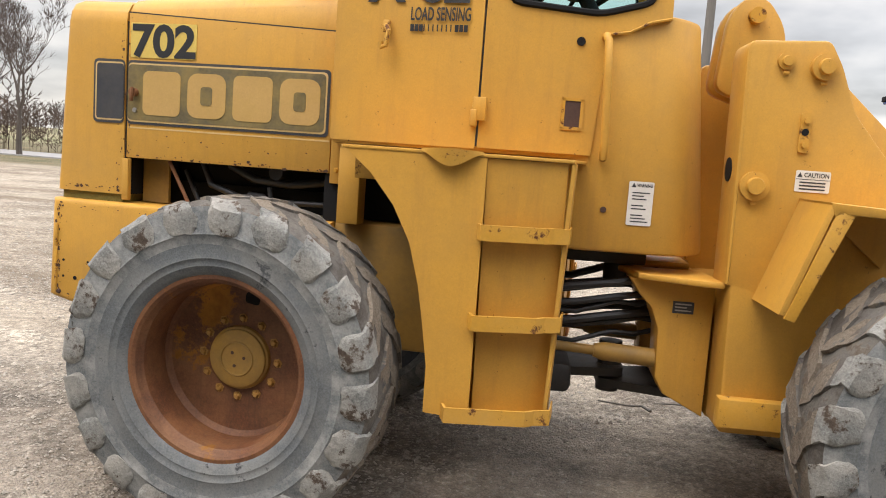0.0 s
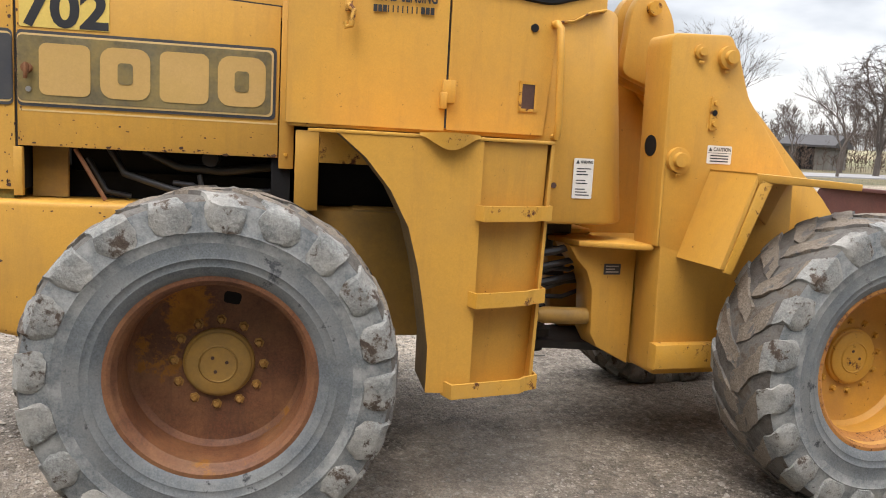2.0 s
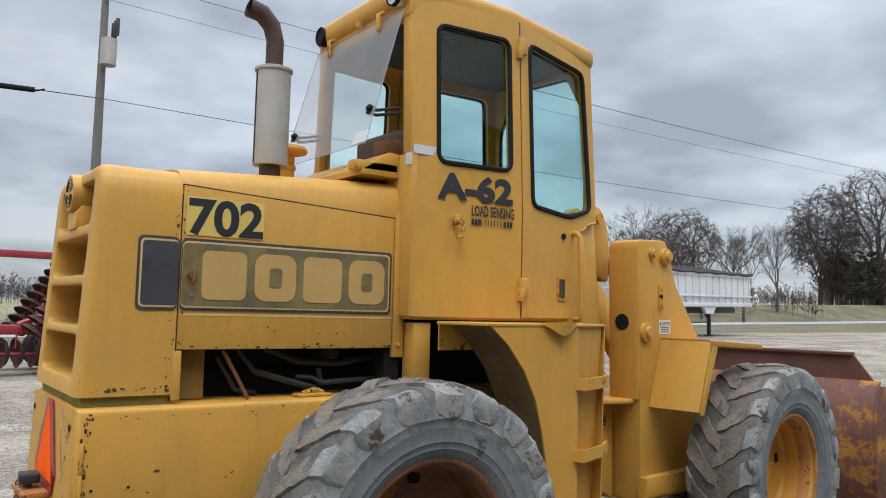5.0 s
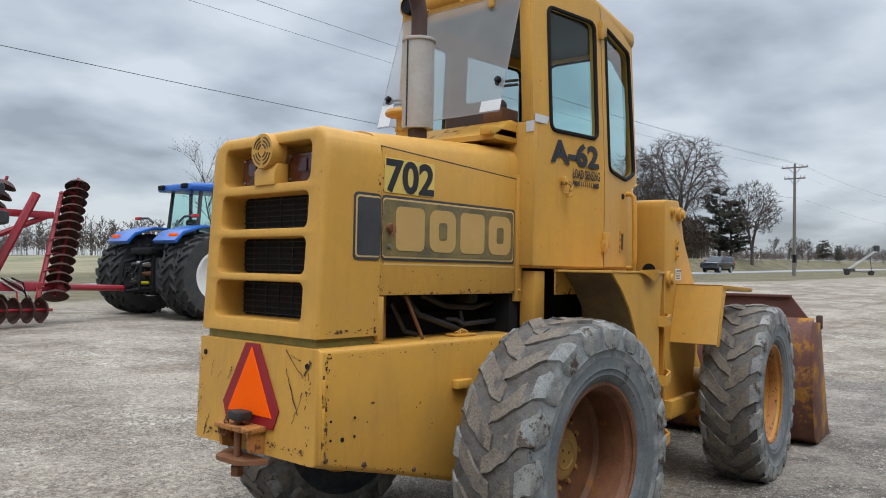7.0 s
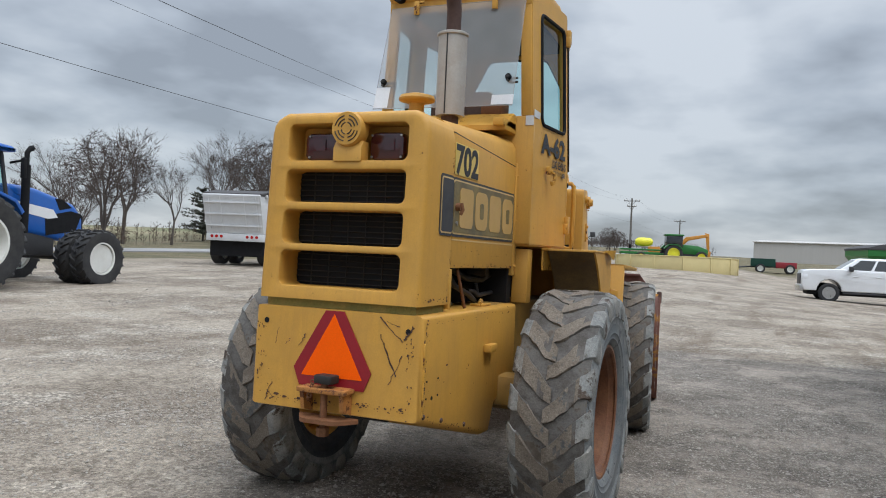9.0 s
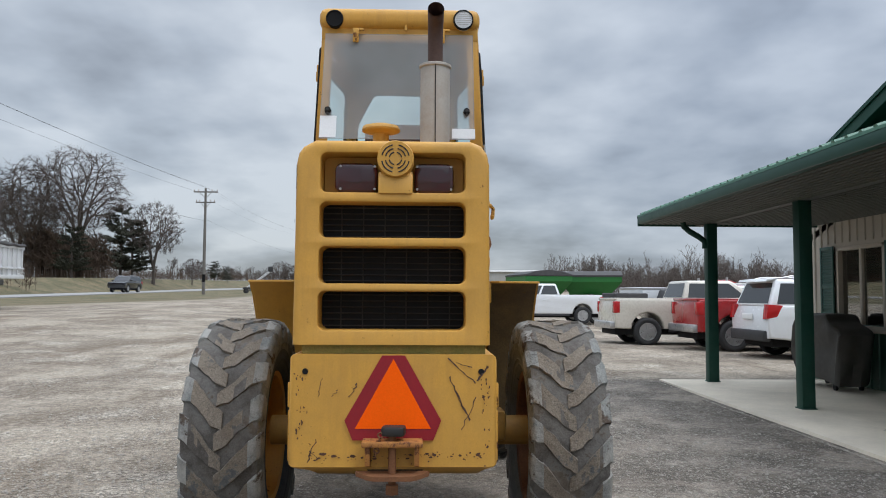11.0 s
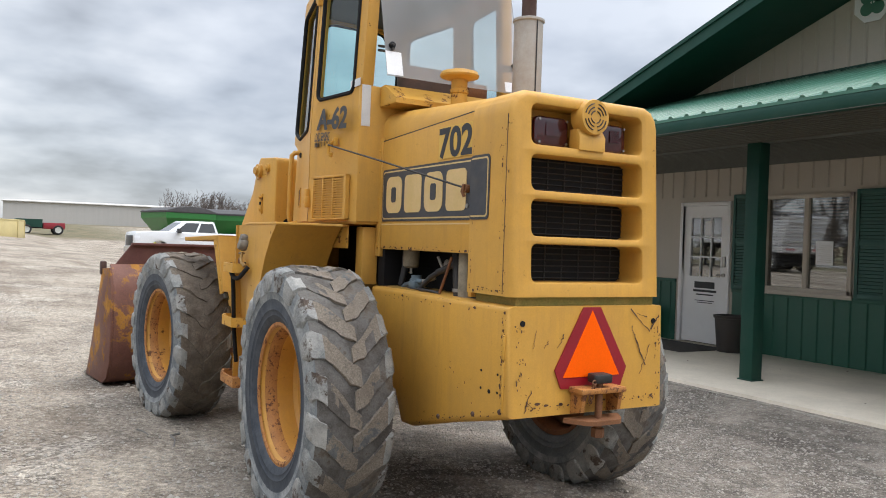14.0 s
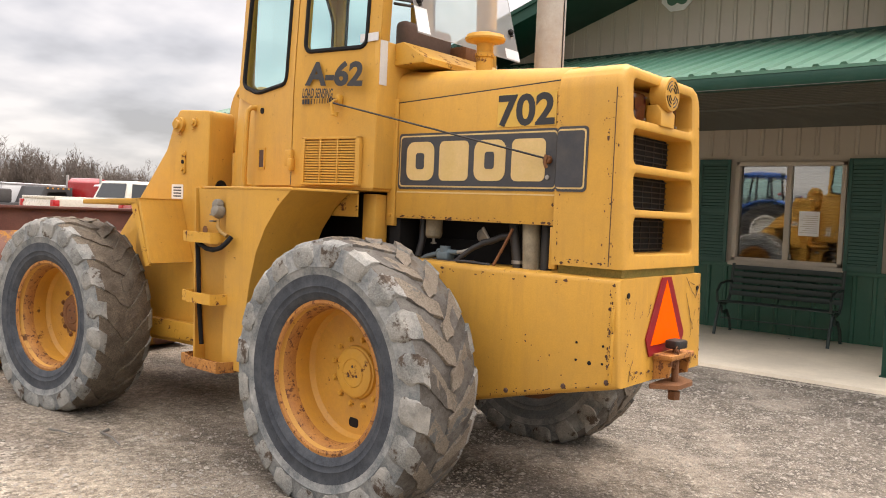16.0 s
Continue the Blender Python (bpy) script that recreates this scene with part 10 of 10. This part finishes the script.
def crown_tree_meshes(seed, h, wide, low, tips, fine):
    """Round bare crown: limbs divide again and again towards tips spread through an egg-shaped crown."""
    rnd = random.Random(seed)
    bt, bw = B(), B()
    mid, half = h * (low + 1) / 2, h * (1 - low) / 2
    ends = []
    while len(ends) < tips:
        v = Vector((rnd.uniform(-1, 1), rnd.uniform(-1, 1), rnd.uniform(-1, 1)))
        if v.length > 1 or v.length < rnd.random() * 0.9:
            continue
        k = 0.88 + 0.22 * noise.noise(v * 2.3 + Vector((seed, 0, 0)))
        flat = 1.0 if v.z > 0 else 0.8
        ends.append(Vector((v.x * wide * k, v.y * wide * k, mid + v.z * half * flat * k)))

    def limb(p, d, group, r):
        c = sum(group, Vector()) / len(group)
        if len(group) <= 2:
            for e in group:
                m = p.lerp(e, 0.5) + Vector((rnd.uniform(-1, 1), rnd.uniform(-1, 1), rnd.uniform(-0.2, 1))) * (e - p).length * 0.12
                tube(bw, [p, m, e], [r, r * 0.7, r * 0.35], 3, cap=False)
                out = (e - p).normalized()
                for k in range(9):
                    q = m.lerp(e, rnd.random() * 1.1)
                    t = (out + Vector((rnd.uniform(-1, 1), rnd.uniform(-1, 1), rnd.uniform(-0.6, 0.9)))).normalized() * h * rnd.uniform(0.025, 0.065)
                    w = t.orthogonal().normalized() * fine
                    bw.faces.new([bw.verts.new(q - w), bw.verts.new(q + w), bw.verts.new(q + t)])
            return
        step = (c - p) * (0.42 if len(group) > 40 else 0.5)
        way = (d * 0.45 + step.normalized() * 0.55).normalized() * step.length
        n = p + way + Vector((rnd.uniform(-1, 1), rnd.uniform(-1, 1), rnd.uniform(-0.5, 0.5))) * way.length * 0.12
        m = p + way * 0.5 + Vector((rnd.uniform(-1, 1), rnd.uniform(-1, 1), 0)) * way.length * 0.07
        big = len(group) > tips * 0.12
        tube(bt if big else bw, [p, m, n], [r, r * 0.9, r * 0.8], 7 if big else 4, cap=False)
        # divide across the widest spread
        axis = max(((e - c) for e in group), key=lambda v: v.length).normalized()
        order = sorted(group, key=lambda e: (e - c).dot(axis))
        cut = int(len(order) * rnd.uniform(0.35, 0.65)) or 1
        for part_ in (order[:cut], order[cut:]):
            if part_:
                limb(n, (n - m).normalized(), part_, max(r * (len(part_) / len(group)) ** 0.42, fine * 1.1))
    base = Vector((0, 0, -0.3))
    fork = Vector((rnd.uniform(-0.1, 0.1), 0, h * max(0.1, low * 0.7)))
    r0 = h * 0.021
    tube(bt, [base, base.lerp(fork, 0.5), fork], [r0 * 1.25, r0, r0 * 0.95], 9, cap=False)
    turn = sorted(ends, key=lambda e: math.atan2(e.y, e.x))
    k = len(turn) // 4
    for j in range(4):
        limb(fork, Vector((0, 0, 1)), turn[j * k:(j + 1) * k], r0 * 0.6)
    return bt, bw


def bare_tree(seed, h, label, spread=1.0, dense=1.0, group="bare trees", crown=None):
    t = thing("bare_tree", label, "tree", group)
    a, b = crown_tree_meshes(seed, h, *crown) if crown else bare_tree_meshes(seed, h, spread, dense)
    part("trunk", a, M_bark, t)
    part("crown", b, M_twig, t)
    return t


LB = "leafless deciduous tree with fine grey twigs"
ta = bare_tree(11, 10.0, LB, 1.0, 1.5)
ta.matrix_basis = ground_pose(29.0, 45.5, 0)
tb = bare_tree(23, 10.0, "broad leafless shade tree with fine grey twigs", crown=(4.3, 0.22, 620, 0.016))
tb.matrix_basis = ground_pose(119.9, 41.2, 40) @ Matrix.Diagonal((1.2, 1.2, 1.35, 1))
tc = bare_tree(37, 15.5, "tall spreading leafless tree above the roadside", crown=(6.2, 0.2, 900, 0.018))
tc.matrix_basis = ground_pose(115.9, 51.2, 0) @ Matrix.Diagonal((1.3, 1.3, 1.36, 1))
td = bare_tree(41, 9.0, LB, 0.8, 1.5)
td.matrix_basis = ground_pose(-27.0, 31.0, 0) @ Matrix.Diagonal((1.0, 1.0, 1.0, 1))
for src, x, y, s, r in ((ta, 47.5, 48, 1.0, 70), (td, 50.5, 45.5, 0.85, 20), (ta, 53, 42.5, 1.05, 140), (td, 51, 51.5, 1.15, 10), (td, 57, 46, 1.1, 200), (ta, 58.5, 43.5, 1.0, 100), (ta, 61, 41, 0.95, 250), (td, 63, 38, 1.0, 310),
                        (tb, 31.7, 34, 0.72, 200), (td, 34.0, 40, 0.8, 10), (ta, 27.2, 31.0, 0.5, 120), (td, 26.0, 33.0, 0.45, 300), (tb, -8.0, 44.0, 0.9, 33), (ta, -31.5, 34.0, 0.9, 80), (tc, 114.3, 57.6, 1.2, 130), (tc, 121.0, 62.5, 1.0, 60), (tb, 140.0, 41.0, 0.5, 60), (tb, 122.0, 20.5, 0.45, 200), (tb, 190.0, 34.0, 0.7, 20), (td, 135.0, 43.0, 0.45, 70), (td, 150, 42, 0.5, 20),
                        (ta, 75.0, 42.0, 0.95, 210), (td, 70.0, 44.0, 1.0, 130), (tc, 66, 47, 0.72, 200), (td, 118, 21, 0.4, 80), (ta, 54.9, 102, 0.7, 0)):
    c = copy_thing(src, ground_pose(x, y, r))
    c.scale = (s, s, s)


def conifer(seed, h, w, label):
    rnd = random.Random(seed)
    t = thing("conifer", label, "tree", "conifers")
    bm = B()
    tube(bm, [(0, 0, -0.2), (0.1, 0, h * 0.5), (0, 0, h * 0.95)], [h * 0.022, h * 0.016, 0.03], 8)
    part("trunk", bm, M_bark, t)
    bm = B()
    for i in range(80):
        z = h * rnd.uniform(0.16, 0.98)
        k = 1.0 - 0.55 * (z / h) ** 3
        a = rnd.uniform(0, math.tau)
        ln = w * k * rnd.uniform(0.5, 1.0)
        tip = Vector((math.cos(a) * ln, math.sin(a) * ln, z + rnd.uniform(-0.2, 0.5)))
        st = Vector((0, 0, z - 0.3))
        for j in range(40):
            f = rnd.uniform(0.25, 1.05)
            c = st.lerp(tip, f) + Vector((rnd.uniform(-1, 1), rnd.uniform(-1, 1), rnd.uniform(-0.6, 0.6))) * 0.10 * h * 0.35 * k
            for q in range(2):
                d = Vector((rnd.uniform(-1, 1), rnd.uniform(-1, 1), rnd.uniform(-0.4, 0.7))).normalized() * h * 0.034
                e = d.orthogonal().normalized() * h * 0.012
                bm.faces.new([bm.verts.new(c - e), bm.verts.new(c + e), bm.verts.new(c + d)])
    part("crown", bm, M_pine, t, smooth=0)
    return t


cn = conifer(2, 9.5, 4.2, "dark ragged pine with gaps between its boughs")
cn.matrix_basis = ground_pose(118.4, 45.7, 0) @ Matrix.Diagonal((1.15, 1.15, 1.15, 1))
for x, y, s, r in ((119.8, 44.4, 0.95, 90), (165.0, 43.5, 0.42, 200), (170.0, 42.0, 0.36, 290), (60, 50, 0.55, 30), (100, 45, 0.7, 100)):
    c = copy_thing(cn, ground_pose(x, y, r))
    c.scale = (s, s, s)


def thicket(seed, boxes, h, m, name, label, twigs, rise=0.3, thin=0.011, lumps=0.55):
    """Brush and distant woods: many thin upright stems and sprays in one mesh."""
    rnd = random.Random(seed)
    vs, fs = [], []

    def blade(p, d, w):
        e = d.cross(Vector((rnd.uniform(-1, 1), rnd.uniform(-1, 1), 0.2))).normalized() * w
        i = len(vs)
        vs.extend([tuple(p - e), tuple(p + e), tuple(p + d)])
        fs.append((i, i + 1, i + 2))
    for (x0, y0, x1, y1, depth, n, hs) in boxes:
        for k in range(n):
            f = (k + rnd.random()) / n
            x = x0 + (x1 - x0) * f + rnd.uniform(-1, 1) * depth
            y = y0 + (y1 - y0) * f + rnd.uniform(-1, 1) * depth
            z = lift(x, y)
            hh = h * hs * rnd.uniform(0.45, 1.0) * (0.75 + lumps * noise.noise((x * 0.035, y * 0.035, 7.0)) + 0.45 * (lumps - 0.55) * noise.noise((x * 0.16, y * 0.16, 2.0)))
            top = Vector((x + rnd.uniform(-0.1, 0.1) * hh, y + rnd.uniform(-0.1, 0.1) * hh, z + hh))
            base = Vector((x, y, z - 0.3))
            blade(base, top - base, hh * 0.010)
            for j in range(twigs):
                g = rnd.uniform(0.25, 0.95)
                p = base.lerp(top, g)
                d = Vector((rnd.uniform(-1, 1), rnd.uniform(-1, 1), rnd.uniform(rise, rise + 1.1))).normalized() * hh * rnd.uniform(0.12, 0.34) * (1.15 - g * 0.5)
                blade(p, d, hh * thin)
                for q in range(3):
                    p2 = p + d * rnd.uniform(0.4, 0.9)
                    d2 = (d + Vector((rnd.uniform(-1, 1), rnd.uniform(-1, 1), rnd.uniform(-0.4, 1))) * d.length).normalized() * d.length * rnd.uniform(0.4, 0.7)
                    blade(p2, d2, hh * thin)
    me = bpy.data.meshes.new(name)
    me.from_pydata(vs, [], fs)
    me.materials.append(m)
    return tagged(new(name, me), label, "woods" if h > 5 else "brush", kind="stuff")


# paler than the other twigs: distance haze is mixed into the colour
M_farwood = mat("hazy_brown_twigs", (0.125, 0.102, 0.088), 0.95, var=0.25, scale=0.5, bump=0.0)
M_brush = mat("brown_brush", (0.085, 0.058, 0.042), 0.95, var=0.35, scale=0.4, bump=0.0)
thicket(4, [(20, 245, 190, 215, 14, 900, 1.0), (-180, 160, 20, 235, 14, 900, 0.9), (190, 130, 330, 35, 22, 1100, 0.5), (-60, 70, -160, 60, 5, 200, 0.8)], 12, M_twig, "far_woods", "leafless grey woods along the far fields", 16)
thicket(5, [(118, -84, 150, -52, 9, 1300, 1.0), (150, -52, 175, -38, 9, 900, 0.8)], 10.5, M_farwood, "near_woods", "leafless brown woods behind the yard", 22, 1.0, 0.005, 1.3)
thicket(6, [(115, 47.5, 116, 58, 2.2, 420, 2.3), (79, 40, 70, 45, 2, 50, 0.9), (-40, 37, -20, 41, 2.5, 140, 1.0), (-20, 41, 6, 46, 2, 60, 0.55), (24, 41, 44, 44, 1.5, 110, 0.55), (30, 46, 66, 50, 2, 110, 0.7), (124, 44, 165, 48, 4, 60, 0.32), (135, 66, 260, 48, 14, 700, 0.62)], 4.4, M_brush, "roadside_brush", "tangled brown roadside brush without leaves", 14)

# ---- loose things on the ground ----


def twig(pts, r, label):
    bm = B()
    tube(bm, pts, [r * (1 - 0.5 * i / (len(pts) - 1)) for i in range(len(pts))], 6)
    solo("fallen_stick", bm, M_pole, label, "stick", "sticks on the ground")


twig([(3.05, 1.20, 0.015), (3.0, 1.27, 0.02), (2.9, 1.26, 0.015), (2.72, 1.30, 0.012)], 0.010, "dark fallen stick lying on gravel")
twig([(3.30, 1.45, 0.012), (3.2, 1.42, 0.016), (3.1, 1.40, 0.012)], 0.007, "short fallen stick lying on gravel")


def loose_stones():
    rnd = random.Random(12)
    vs, fs = [], []
    base = [Vector(p) for p in ((1, 0, 0), (-1, 0, 0), (0, 1, 0), (0, -1, 0), (0, 0, 0.8), (0, 0, -0.6))]
    tri8 = ((0, 2, 4), (2, 1, 4), (1, 3, 4), (3, 0, 4), (2, 0, 5), (1, 2, 5), (3, 1, 5), (0, 3, 5))
    n = 0
    while n < 52000:
        x, y = rnd.uniform(-8, 13), rnd.uniform(-4.1, 13)
        if n % 4:
            x, y = rnd.gauss(1.0, 3.2), max(-4.15, rnd.gauss(0.0, 3.6))
        if noise.noise((x * 0.6, y * 0.6, 1.3)) < rnd.uniform(-0.6, 0.5):
            continue
        far = math.hypot(x - 1, y)
        s = rnd.uniform(0.004, 0.010) * (rnd.uniform(1.6, 2.6) if rnd.random() < 0.10 else 1.0) * (1 + far * 0.05)
        z = lift(x, y) + 0.018 * noise.noise((x * 0.5, y * 0.5, 0.0)) + 0.008 * noise.noise((x * 1.7, y * 1.7, 3.0))
        a = rnd.uniform(0, math.tau)
        i = len(vs)
        for p in base:
            q = Vector((p.x * rnd.uniform(0.7, 1.3), p.y * rnd.uniform(0.6, 1.0), p.z * rnd.uniform(0.5, 0.9))) * s
            vs.append((x + q.x * math.cos(a) - q.y * math.sin(a), y + q.x * math.sin(a) + q.y * math.cos(a), z + q.z))
        fs.extend((i + f[0], i + f[1], i + f[2]) for f in tri8)
        n += 1
    me = bpy.data.meshes.new("loose_gravel")
    me.from_pydata(vs, [], fs)
    me.materials.append(M_stone)
    tagged(new("loose_gravel", me), "loose pale gravel stones scattered over the lot", "gravel", kind="stuff")


loose_stones()


def leaves():
    rnd = random.Random(9)
    vs, fs = [], []
    for k in range(14):
        x, y = rnd.uniform(-1, 9), rnd.uniform(-7.1, -4.5)
        s, a = rnd.uniform(0.02, 0.045), rnd.uniform(0, math.tau)
        i = len(vs)
        for u, v, w in ((1, 0, 0), (0.2, 0.5, 0.25), (-0.9, 0, 0.1), (0.1, -0.5, 0.3)):
            vs.append((x + s * (u * math.cos(a) - v * math.sin(a)), y + s * (u * math.sin(a) + v * math.cos(a)), 0.037 + s * w))
        fs.append((i, i + 1, i + 2, i + 3))
    me = bpy.data.meshes.new("dry_leaves")
    me.from_pydata(vs, [], fs)
    me.materials.append(M_foam)
    tagged(new("dry_leaves", me), "scattered dry brown leaves on the porch slab", "leaves", kind="stuff")


leaves()
